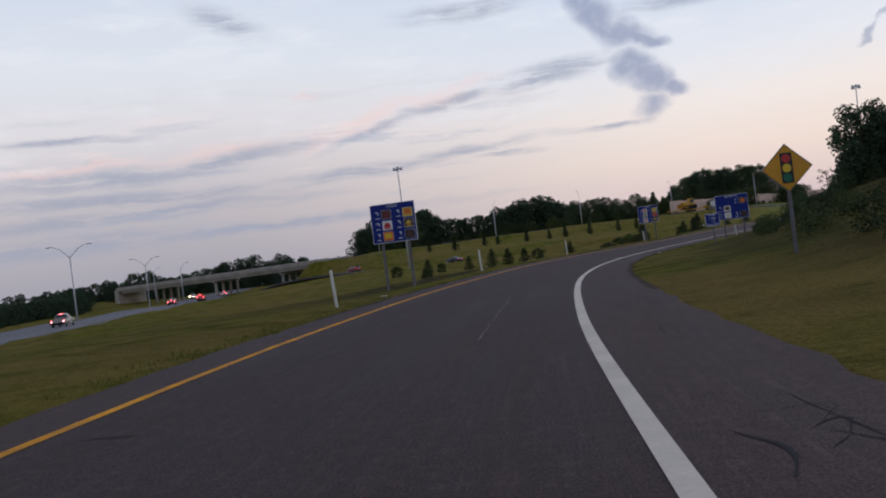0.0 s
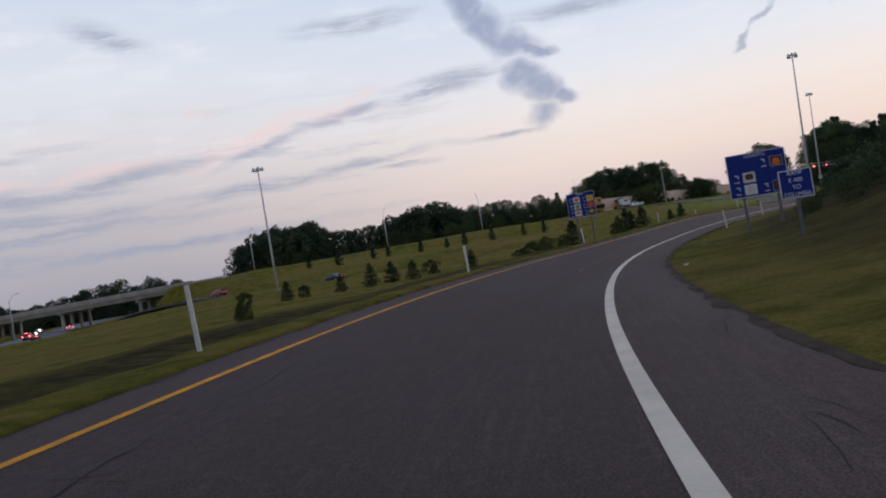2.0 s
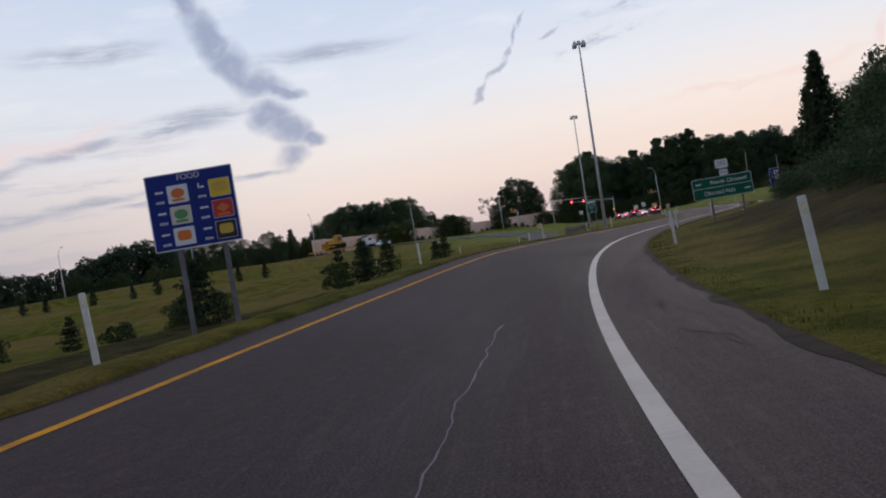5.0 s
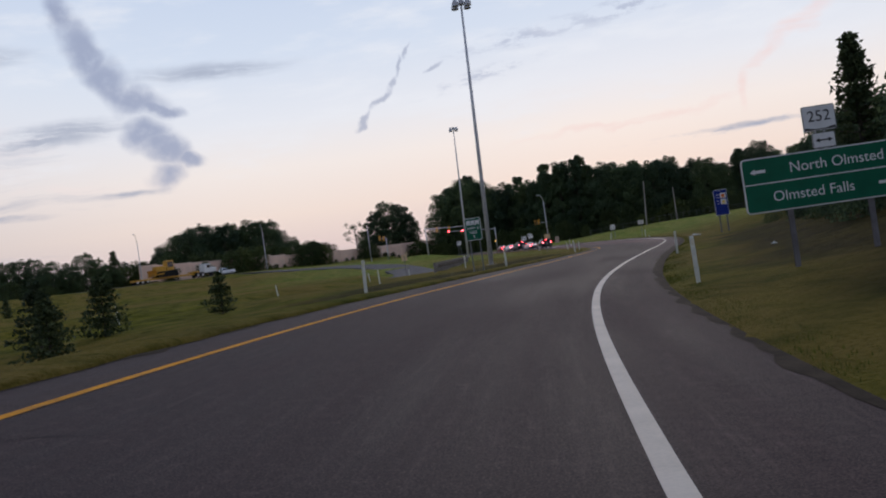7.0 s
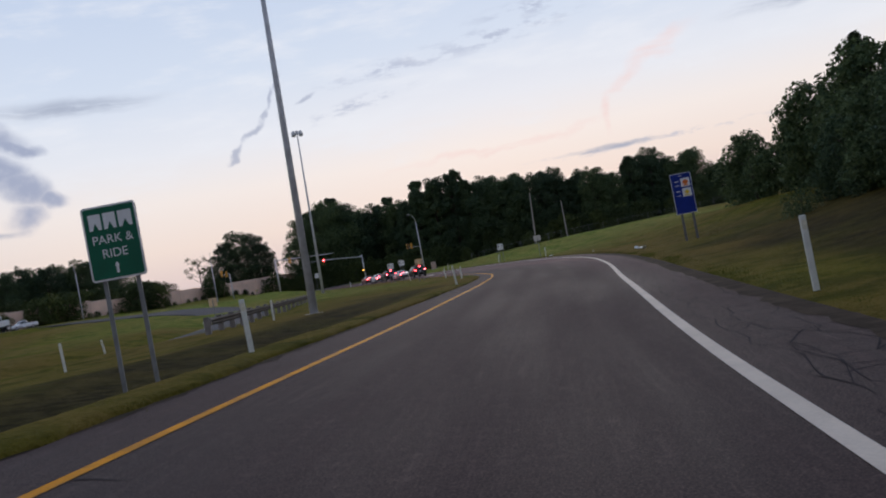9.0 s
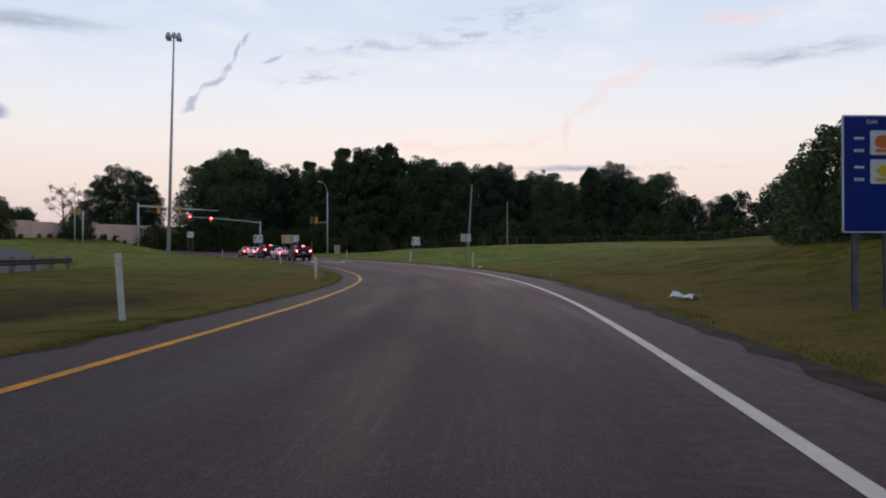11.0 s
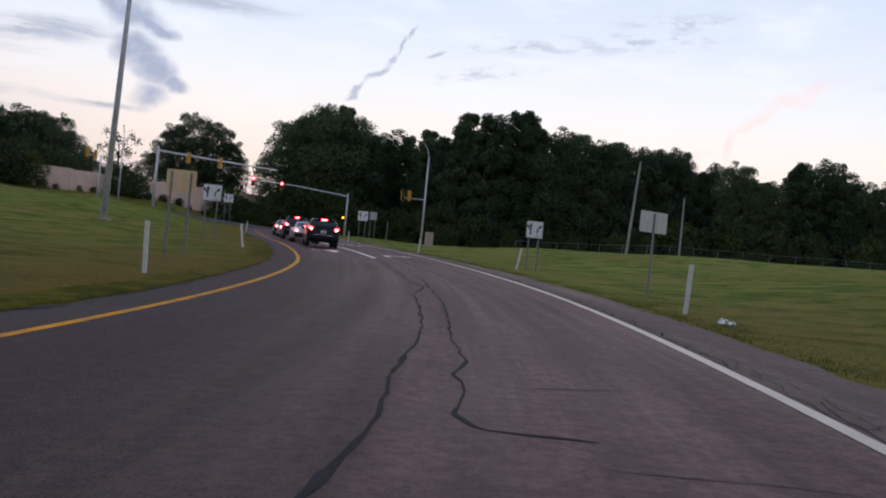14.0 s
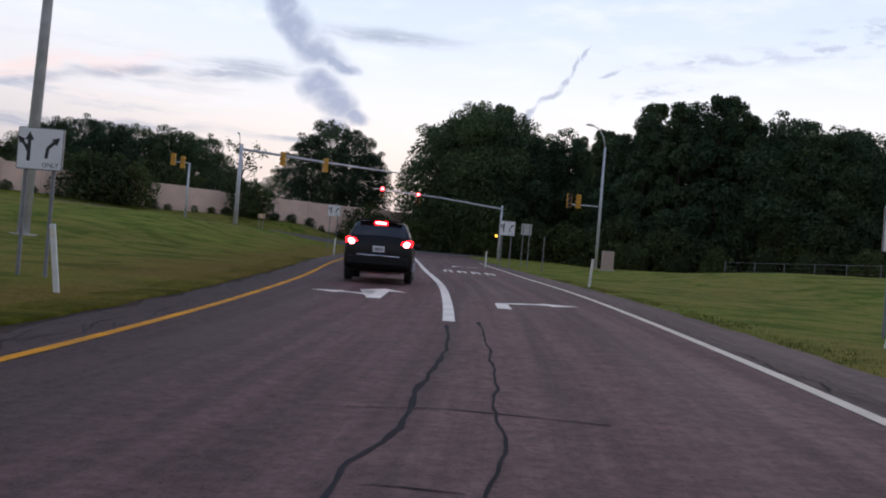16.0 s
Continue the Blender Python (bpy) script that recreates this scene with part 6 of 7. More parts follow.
def conifer(h, spread, leaves, size, seed, label="young dark pine with a ragged cone shape", mat=None, low=0.04):
    rng = random.Random(seed)
    r = root("pine", label, "pine", "pines")
    bm = bmesh.new()
    tube(bm, [(0, 0, -0.3), (0, 0, h * 0.95)], [h * 0.022, h * 0.004], 7)
    cs = []
    tiers = max(10, int(h * 4.5)) if h < 5 else int(h * 2.6)
    for t in range(tiers):
        f = (t + rng.uniform(0, 0.6)) / tiers
        z = h * (low + (1 - low) * f)
        rad = spread * (1 - f) ** 0.75 * rng.uniform(0.75, 1.15) + 0.03
        nb = 6
        for b in range(nb):
            a = b * 2 * math.pi / nb + t * 1.3 + rng.uniform(-0.4, 0.4)
            rr = rad * rng.uniform(0.7, 1.1)
            tip = (rr * math.cos(a), rr * math.sin(a), z + rr * 0.12)
            if b % 2 == 0:
                tube(bm, [(0, 0, z - rr * 0.1), tip], [h * 0.005, h * 0.002], 4)
            for k in range(max(2, leaves // (tiers * nb))):
                u = rng.uniform(0.15, 1.05)
                cs.append((tip[0] * u + rng.gauss(0, size * 0.7), tip[1] * u + rng.gauss(0, size * 0.7), max(0.05, z + rr * 0.12 * u + rng.gauss(0, size * 0.6))))
    part("trunk", bm, M_BARK, r)
    ob = new("crown", leaf_mesh("crown", cs, size, mat or M_PINE, rng))
    ob.parent = r
    return r


def sow(protos, places, rng, zfun=None, sink=0.2):
    """First use of each prototype stands where it is first wanted; the rest are copies, turned and resized."""
    used = set()
    for i, (x, y, sc, k) in enumerate(places):
        p = protos[k % len(protos)]
        z = ground_z(x, y) - sink
        m = pose(x, y, z, 0, 0, rng.uniform(0, 360)) @ Matrix.Diagonal((sc * rng.uniform(0.92, 1.1), sc * rng.uniform(0.92, 1.1), sc, 1))
        if k % len(protos) not in used:
            used.add(k % len(protos))
            p.matrix_basis = m
            p["seat"] = 1
        else:
            c = copy_thing(p, pose(0, 0, 0))
            c.matrix_basis = m


rng = random.Random(11)
FAR = [broadleaf(16, (6.2, 5.0, 3.9, 3.4, 5.6, 4.4)[k], 24000, 0.165, 100 + k, label="tall dark broadleaf tree in the wood edge", lobes=(64, 58, 60, 56, 62, 56)[k], low=0.05, spire=k in (2, 3)) for k in range(6)]
TOPS = [crown_top(p) for p in FAR]
ROUND = [broadleaf(14, 7.2, 3000, 0.46, 150 + k, bulk=1.1, label="dark round broadleaf tree in the far wood", lobes=26, low=0.03) for k in range(3)]
# the wood by the junction: x, y, height of the crown's top above the road's datum
EDGE_A = [(116.5, 351, 19.0), (120, 350.5, 21.6), (124.2, 349.5, 20.4), (127.3, 350, 17.4), (112.6, 352, 13.5)]
EDGE_B = [(136, 340, 21.6), (138, 335.5, 23.6), (141, 333.3, 24.8), (144.6, 332.6, 23.2), (149.3, 333.5, 20.2), (155.5, 335.5, 22.2), (157.5, 328, 20.0)]
EDGE_C = [(157.5, 320.5, 20.6), (158.6, 315.8, 23.6), (161.4, 312, 23.7), (164.6, 307.7, 24.0), (167.6, 305.6, 22.4), (171, 303.5, 22.0), (174.5, 301, 21.6), (178, 298.4, 21.5), (183.5, 297, 20.6)]
EDGE_D = [(187.5, 295, 20.2), (192, 293, 18.0), (197, 291, 19.2), (202, 289, 17.6), (207, 287, 21.0), (212, 284.5, 21.1), (217, 282, 19.1), (222, 279, 19.2), (228, 276, 14.0), (236, 272, 14.6)]
places = []
for x, y, top in EDGE_A + EDGE_B + EDGE_C + EDGE_D:
    k = rng.choice((0, 1, 4)) if x < 130 or 137 < x < 146 else (rng.choice((2, 3, 3)) if 157 < x < 167 else rng.randrange(6))
    places.append((x, y, (top - ground_z(x, y)) / TOPS[k] * (rng.uniform(0.95, 1.03) if x > 156 else 1.0), k))
for x, y, top in EDGE_B + EDGE_C + EDGE_D:      # trees standing behind the first row
    ux, uy = (0.55, 0.83) if x < 150 else (0.66, 0.75)
    for r_ in (1, 2):
        px, py = x + ux * 6.5 * r_ + rng.uniform(-1.5, 1.5), y + uy * 6.5 * r_ + rng.uniform(-1.5, 1.5)
        k = rng.choice((0, 1, 2, 3, 3, 5))
        places.append((px, py, (top - ground_z(px, py)) / TOPS[k] * rng.uniform(0.94, 1.12), k))
# the lower wood behind the noise wall, rising to a dome
for k in range(21):
    x = 53 + k * 3.1 + rng.uniform(-1, 1)
    y = 420 + rng.uniform(-5, 10)
    top = np.interp(x, [50, 56, 62, 71, 82, 94, 101, 106, 118], [12, 19, 23.5, 26.5, 25.3, 26, 24.5, 17, 13]) + rng.uniform(-1.2, 0.5)
    k = rng.choice((0, 1, 4, 5))
    places.append((x, y, (top - ground_z(x, y)) / TOPS[k], k))
for k in range(10):
    places.append((5 + k * 3.5 + rng.uniform(-1, 1), 317 + rng.uniform(-2, 3), 0.6 * rng.uniform(0.82, 1.08), rng.randrange(5)))
FARTHER = []
for (x0, y0), (x1, y1), rows, gap, hh in (((-85, 352), (-60, 362), 3, 5.2, 0.88), ((-60, 362), (0, 366), 2, 5.2, 0.93), ((0, 366), (30, 374), 2, 5.5, 0.72), ((30, 378), (52, 400), 1, 6, 0.5), ((236, 272), (305, 228), 2, 8, 0.85),
                                          ((-190, 350), (-138, 372), 2, 5.5, 0.92), ((-138, 385), (-100, 390), 2, 7, 0.75), ((-300, 275), (-190, 350), 2, 6, 0.5), ((-260, 200), (-190, 235), 1, 6, 0.4),
                                          ((-112, 120), (-142, 200), 2, 5, 0.36), ((-142, 200), (-172, 262), 2, 5, 0.5), ((-178, 300), (-158, 318), 2, 6, 0.55), ((-215, 470), (-150, 500), 2, 6, 0.6), ((-104, 292), (-116, 350), 2, 6, 0.5)):
    ln = math.hypot(x1 - x0, y1 - y0)
    for r_ in range(rows):
        for k in range(int(ln / gap) + 1):
            t = (k * gap + rng.uniform(-2.5, 2.5)) / ln
            lump = 1 + 0.45 * noise.noise(((x0 + (x1 - x0) * t) * 0.045, y0 * 0.01, 1.7))
            FARTHER.append((x0 + (x1 - x0) * t + rng.uniform(-2, 2), y0 + (y1 - y0) * t + r_ * 7 + rng.uniform(-2, 2), hh * lump * rng.uniform(0.8, 1.12), rng.randrange(3)))
def join_wood(name, protos, places, rng, label):
    """Woods too far off to tell one tree from the next, as one object."""
    vs, fs, ms, base = [], [], [], 0
    for x, y, sc, k in places:
        a = rng.uniform(0, 6.28)
        z = ground_z(x, y) - 0.2
        for ch in protos[k % len(protos)].children:
            me = ch.data
            co = np.zeros(len(me.vertices) * 3)
            me.vertices.foreach_get("co", co)
            co = co.reshape(-1, 3) * sc
            vs.append(np.column_stack([co[:, 0] * math.cos(a) - co[:, 1] * math.sin(a) + x, co[:, 0] * math.sin(a) + co[:, 1] * math.cos(a) + y, co[:, 2] + z]))
            for p in me.polygons:
                fs.append([v + base for v in p.vertices])
            ms += [0 if ch.name.startswith("trunk") else 1] * len(me.polygons)
            base += len(co)
    me = bpy.data.meshes.new(name)
    me.from_pydata(np.vstack(vs).tolist(), [], fs)
    me.materials.append(M_BARK)
    me.materials.append(M_LEAF)
    me.polygons.foreach_set("material_index", np.array(ms, np.int32))
    return tagged(new(name, me), label, "wood", kind="stuff")


sow(FAR, places, rng)
join_wood("far_wood", ROUND, FARTHER, rng, "dark far woods of broadleaf trees along the horizon")
for p in ROUND:
    q = FARTHER.pop(3)
    p.matrix_basis = pose(q[0] + 3, q[1] - 4, ground_z(q[0] + 3, q[1] - 4) - 0.2) @ Matrix.Scale(q[2] * 0.9, 4)

# understorey along the wood edge: shrubs that reach the ground
BRUSH = [broadleaf(4.2, 2.6, 2200, 0.19, 200 + k, M_HEDGE, bulk=1.6, lobes=16, low=0.05, label="dense green roadside brush in full leaf", name="bush", category="bush") for k in range(3)]
places = []
for (x0, y0), (x1, y1), gap, hh in (((128, 337), (160, 303), 3.2, 1.2), ((160, 303), (230, 262), 3.6, 1.1), ((230, 262), (300, 220), 5, 1.0), ((-20, 291), (30, 309), 6, 0.9), ((-100, 345), (10, 360), 6, 0.9), ((34, 340), (104, 345), 3.2, 1.2), ((150, 300), (225, 258), 5, 0.6)):
    ln = math.hypot(x1 - x0, y1 - y0)
    for k in range(int(ln / gap)):
        t = k * gap + rng.uniform(-1, 1)
        places.append((x0 + (x1 - x0) * t / ln + rng.uniform(-1, 1), y0 + (y1 - y0) * t / ln + rng.uniform(-1, 1), hh * rng.uniform(0.7, 1.25), rng.randrange(3)))
places += [(49.2, 316.3, 0.95, 0), (58, 319, 0.9, 1), (65.5, 321.2, 1.3, 2), (68.7, 322.5, 1.5, 0), (72, 323.6, 1.4, 1), (86.5, 328.2, 1.35, 2), (89.5, 329.2, 1.5, 0), (92.2, 330, 1.3, 1), (106.6, 334.6, 1.15, 2), (108.6, 335.2, 1.0, 0), (125, 339, 1.4, 1)]
for k in range(24):        # low growth at the foot of the wall
    x = 66 + k * 2.4 + rng.uniform(-0.6, 0.6)
    places.append((x, 322.3 + (x - 66) * 0.325 + rng.uniform(-0.5, 0.5), rng.uniform(0.2, 0.36), rng.randrange(3)))
sow(BRUSH, places, rng)

# thick trees and brush on the bank inside the curve
HILL = [broadleaf(8.5, 4.0, 7500, 0.2, 300 + k, bulk=1.1, lobes=34, low=0.04, label="dense dark tree on the grassy bank") for k in range(3)]
places = []
for s in np.arange(58, 222, 6.0):
    for row in range(2):
        l = -17.0 - row * 8 + rng.uniform(-2, 2) - (5 if s < 90 else 0)
        p = road_at(s + rng.uniform(-2, 2), l)
        if s < 104 and row == 0:
            continue
        places.append((p[0], p[1], (0.62 if row == 0 else 0.92) * rng.uniform(0.8, 1.2) * (0.6 if s < 110 else 1.0), rng.randrange(3)))
places += [(89, 140, 0.85, 0), (93, 146, 0.95, 1), (97, 153, 0.85, 2), (86, 131, 0.9, 0), (101, 147, 1.1, 1), (82, 125, 0.9, 2), (106, 156, 0.95, 0), (97, 140, 1.15, 2), (77, 119, 0.85, 1), (93, 131, 1.1, 0), (108, 168, 0.75, 1), (112, 164, 0.85, 2), (114, 173, 0.7, 0), (119, 170, 0.8, 1), (122, 180, 0.65, 2),
           (69.8, 127.6, 0.5, 0), (72.6, 130.6, 0.56, 1), (75.4, 133.6, 0.5, 2), (78.2, 136.6, 0.56, 0), (80.6, 140.4, 0.46, 1), (74.2, 129.2, 0.66, 2), (79.0, 134.0, 0.68, 1)]
sow(HILL, places, rng)
places = []
for s in np.arange(118, 236, 2.6):
    for row in range(2):
        p = road_at(s + rng.uniform(-1.2, 1.2), wht(s) - right_sh(s) - 8.5 - 3.2 * row + rng.uniform(-1.3, 1.3))
        places.append((p[0], p[1], rng.uniform(0.2, 0.42) * (1.0 + 0.5 * row), rng.randrange(3)))
sow([broadleaf(4.4, 2.7, 1500, 0.19, 260 + k, bulk=1.6, lobes=14, low=0.04, label="dark overgrown bush at the foot of the bank trees", name="bush", category="bush") for k in range(3)], places, rng)
HP = conifer(9.0, 2.6, 3600, 0.2, 41, "tall dark pine on the bank above the ramp")
sow([HP], [(97.5, 149.5, 1.05, 0), (92, 139.5, 0.9, 0), (61.5, 117.5, 0.9, 0), (52.5, 105, 0.95, 0)], rng)

# rough brush and tall weeds on the lower bank
places = []
for k in range(150):
    s = rng.uniform(28, 165)
    p = road_at(s, -rng.uniform(7.5, 19))
    places.append((p[0], p[1], rng.uniform(0.12, 0.36) * (0.9 if s < 90 else 0.8), rng.randrange(3)))
sow([broadleaf(4.2, 2.8, 900, 0.2, 230 + k, M_HEDGE, bulk=1.6, lobes=14, low=0.03, label="rough weedy brush on the grass bank", name="bush", category="bush") for k in range(3)], places, rng)

# sparse dead-topped tree by the cross street
def bare_tree():
    rg = random.Random(8)
    r = root("sparse_tree", "thin half-bare tree with few leaf tufts", "tree")
    bm = bmesh.new()
    tube(bm, [(0, 0, -0.5), (0.1, 0, 4), (0, 0.1, 8)], [0.22, 0.15, 0.08], 8)
    cs = []
    for k in range(13):
        a, z = k * 2.3, 3.6 + k * 0.42
        e = (rg.uniform(1.4, 3.0) * math.cos(a), rg.uniform(1.4, 3.0) * math.sin(a), z + rg.uniform(1.2, 2.6))
        tube(bm, [(0.05, 0.05, z), (e[0] * 0.5, e[1] * 0.5, z + 0.9), e], [0.07, 0.045, 0.015], 5)
        for j in range(60):
            cs.append((e[0] + rg.gauss(0, 0.42), e[1] + rg.gauss(0, 0.42), e[2] + rg.gauss(0, 0.36)))
    part("trunk", bm, M_BARK, r)
    ob = tagged(new("thin_crown", leaf_mesh("thin_crown", cs, 0.2, M_HEDGE, rg)), kind="stuff")
    ob.parent = r
    return r


place(bare_tree(), 106.2, 341, 0).scale = (1.05, 1.05, 1.05)

# young pines and shrubs in the ditch and along the field
YOUNG = [conifer(2.5, 1.1, 2100, 0.09, 400 + k, "young bushy dark pine in the grass ditch") for k in range(3)]
SHRUB = [broadleaf(1.7, 1.0, 2200, 0.075, 500 + k, M_HEDGE, bulk=1.4, lobes=12, low=0.1, label="low rounded shrub in the grass ditch", name="shrub", category="shrub") for k in range(2)]
sow(YOUNG, [(-21.3, 113.9, 1.0, 0), (-10.7, 112.3, 1.15, 1), (-8.4, 115.5, 1.1, 2), (-5.6, 112.3, 0.95, 0), (-14.5, 113.2, 0.9, 1), (17.6, 101.4, 0.85, 2), (18.9, 100.7, 0.9, 1), (24.9, 108.6, 0.7, 0),
            (24.0, 131.3, 1.3, 1), (26.9, 134.3, 1.25, 0), (33.2, 137, 1.0, 2), (1.6, 115.7, 0.95, 2), (10.3, 82.5, 0.85, 0)], rng, sink=0.05)
sow(SHRUB, [(-18.8, 111.5, 0.95, 0), (-3.5, 116.8, 1.1, 1), (9.0, 113.1, 1.1, 0), (11.2, 115.9, 1.2, 1), (-26, 112, 1.1, 0), (9.6, 85.5, 0.6, 1), (16.8, 98.5, 0.8, 0), (-13, 60, 0.7, 1), (6.5, 96, 0.9, 0)], rng, sink=0.05)
FIELD = conifer(3.0, 1.0, 500, 0.2, 430, "small field pine planted in a row")
sow([FIELD], [(-55 + k * 6.4 + rng.uniform(-1.5, 1.5), 214 + k * 1.6 + rng.uniform(-5, 5), rng.uniform(0.7, 1.25), 0) for k in range(3, 13)], rng, sink=0.05)

# ---- litter on the bank ----
def scrap(seed, size):
    """A crumpled sheet of litter."""
    rg = random.Random(seed)
    bm = bmesh.new()
    bmesh.ops.create_grid(bm, x_segments=5, y_segments=4, size=size)
    for v in bm.verts:
        v.co += Vector((rg.gauss(0, 0.12), rg.gauss(0, 0.12), abs(rg.gauss(0, 0.35)))) * size
    bmesh.ops.solidify(bm, geom=bm.faces, thickness=0.004)
    return tagged(part("litter", bm, M_POST), "crumpled white scrap of litter in the grass", "litter", "litter")


for k, (s, l, size) in enumerate(((250.1, -5.6, 0.3), (97.5, -2.4, 0.06), (193, -7.2, 0.1), (289.6, -5.3, 0.14), (68.5, 6.0, 0.08), (271.6, -5.6, 0.07))):
    p = road_at(s, l)
    place(scrap(k, size), float(p[0]), float(p[1]), 40 * k, ground_z(float(p[0]), float(p[1])) + 0.02)

# ---- grass standing along the edges of the pavement ----
def tufts(name, spots, seed, blades, hmin, hmax, mat, label):
    rg = random.Random(seed)
    vs, fs = [], []
    z = land([(x, y) for x, y in spots])
    for (x, y), zz in zip(spots, z):
        for b in range(blades):
            a, lean, h = rg.uniform(0, 6.28), rg.uniform(0.05, 0.6), rg.uniform(hmin, hmax)
            px, py = x + rg.gauss(0, 0.12), y + rg.gauss(0, 0.12)
            w = 0.004 + 0.007 * rg.random()
            k = len(vs)
            vs += [(px - w * math.sin(a), py + w * math.cos(a), zz - 0.04), (px + w * math.sin(a), py - w * math.cos(a), zz - 0.04), (px + lean * h * math.cos(a), py + lean * h * math.sin(a), zz + h)]
            fs.append((k, k + 1, k + 2))
    me = bpy.data.meshes.new(name)
    me.from_pydata(vs, [], fs)
    me.materials.append(mat)
    return tagged(new(name, me), label, "grass", kind="stuff")


spots = []
for i in range(9000):
    s = rng.uniform(36, 345)
    side = rng.random() < 0.5
    if not side and s < 120:
        continue
    o = abs(rng.gauss(0, 0.4)) + 0.02
    l = yel(s) + left_sh(s) + o if side else wht(s) - right_sh(s) - o
    p = road_at(s, l)
    spots.append((float(p[0]), float(p[1])))
tufts("grass_tufts", spots, 3, 8, 0.008, 0.026, M_BLADE, "uneven grass blades along the pavement edges")
spots = []
for i in range(7000):
    s = rng.uniform(225, 345)
    o = 0.3 + 5.5 * rng.random() ** 1.6
    p = road_at(s, yel(s) + left_sh(s) + o if rng.random() < 0.55 else wht(s) - right_sh(s) - o)
    spots.append((float(p[0]), float(p[1])))
tufts("rough_grass", spots, 4, 7, 0.01, 0.032, M_BLADE, "loose tufts of rough grass on the verges")

# ---- vehicles ----
def loft(bm, sections):
    """Skin over closed sections with equal point counts, capped."""
    rows = [[bm.verts.new(p) for p in sec] for sec in sections]
    n = len(rows[0])
    for a, b in zip(rows, rows[1:]):
        for k in range(n):
            bm.faces.new((a[k], a[(k + 1) % n], b[(k + 1) % n], b[k]))
    bm.faces.new(rows[0][::-1])
    bm.faces.new(rows[-1])


def wheel(parent, x, y, rad, wide=0.22):
    bm = bmesh.new()
    s = 1 if x > 0 else -1
    tube(bm, [(x - s * wide / 2, y, rad), (x - s * wide * 0.4, y, rad), (x + s * wide * 0.4, y, rad), (x + s * wide / 2, y, rad)], [rad * 0.9, rad, rad, rad * 0.9], 20)
    w = part("tyre", bm, M_TYRE, parent)
    bm = bmesh.new()
    tube(bm, [(x + s * wide * 0.35, y, rad), (x + s * (wide / 2 + 0.012), y, rad)], [rad * 0.66, rad * 0.6], 16)
    part("rim", bm, M_RIM, w)
    return w


def quad_panel(bm, pts, out=(0, -1, 0), t=0.012):
    o = Vector(out) * t
    a = [bm.verts.new(Vector(p)) for p in pts]
    b = [bm.verts.new(Vector(p) + o) for p in pts]
    bm.faces.new(b)
    for i in range(len(pts)):
        j = (i + 1) % len(pts)
        bm.faces.new((a[i], a[j], b[j], b[i]))


# y, sill, hip, belt, top, half width, half width of the top; for a body 4.6 long, 1.86 wide
SHAPES = {}
SHAPES["suv"] = [(-2.3, 0.46, 0.66, 0.9, 0.96, 0.87, 0.74), (-2.27, 0.38, 0.72, 1.03, 1.1, 0.91, 0.76), (-2.22, 0.32, 0.76, 1.1, 1.22, 0.925, 0.76), (-2.08, 0.3, 0.8, 1.12, 1.52, 0.93, 0.72), (-1.94, 0.3, 0.82, 1.12, 1.66, 0.93, 0.68),
            (-1.2, 0.29, 0.8, 1.08, 1.7, 0.93, 0.66), (0.1, 0.28, 0.78, 1.03, 1.68, 0.93, 0.65), (0.7, 0.28, 0.77, 1.01, 1.57, 0.93, 0.63), (1.2, 0.28, 0.76, 1.0, 1.2, 0.93, 0.69), (1.38, 0.28, 0.75, 0.97, 1.05, 0.93, 0.74),
            (2.0, 0.3, 0.7, 0.88, 0.95, 0.9, 0.72), (2.22, 0.35, 0.6, 0.74, 0.8, 0.82, 0.6), (2.3, 0.42, 0.52, 0.6, 0.65, 0.72, 0.52)]
SHAPES["sedan"] = [(-2.3, 0.45, 0.58, 0.72, 0.76, 0.8, 0.64), (-2.24, 0.3, 0.64, 0.87, 0.92, 0.88, 0.72), (-1.7, 0.24, 0.65, 0.92, 0.98, 0.92, 0.74), (-1.35, 0.22, 0.65, 0.93, 1.05, 0.93, 0.7), (-0.75, 0.22, 0.65, 0.93, 1.37, 0.93, 0.58),
              (-0.2, 0.21, 0.64, 0.92, 1.42, 0.93, 0.57), (0.35, 0.21, 0.63, 0.91, 1.39, 0.93, 0.57), (1.05, 0.22, 0.62, 0.9, 1.04, 0.93, 0.67), (1.25, 0.22, 0.62, 0.88, 0.95, 0.92, 0.72), (2.0, 0.25, 0.58, 0.77, 0.84, 0.88, 0.7),
              (2.24, 0.3, 0.5, 0.63, 0.68, 0.8, 0.6), (2.3, 0.4, 0.48, 0.54, 0.58, 0.7, 0.52)]
SHAPES["pickup"] = [(-2.3, 0.5, 0.7, 0.98, 1.02, 0.88, 0.78), (-2.26, 0.42, 0.75, 1.04, 1.08, 0.93, 0.86), (-0.6, 0.36, 0.78, 1.06, 1.09, 0.93, 0.86), (-0.55, 0.36, 0.78, 1.06, 1.3, 0.93, 0.74), (-0.45, 0.36, 0.78, 1.07, 1.72, 0.93, 0.65),
               (0.1, 0.36, 0.78, 1.07, 1.78, 0.93, 0.63), (0.5, 0.36, 0.78, 1.06, 1.72, 0.93, 0.63), (0.95, 0.36, 0.77, 1.05, 1.28, 0.93, 0.7), (1.1, 0.36, 0.76, 1.03, 1.12, 0.93, 0.76), (2.0, 0.38, 0.74, 0.96, 1.04, 0.91, 0.76),
               (2.24, 0.42, 0.66, 0.84, 0.9, 0.84, 0.66), (2.3, 0.48, 0.6, 0.7, 0.75, 0.76, 0.6)]
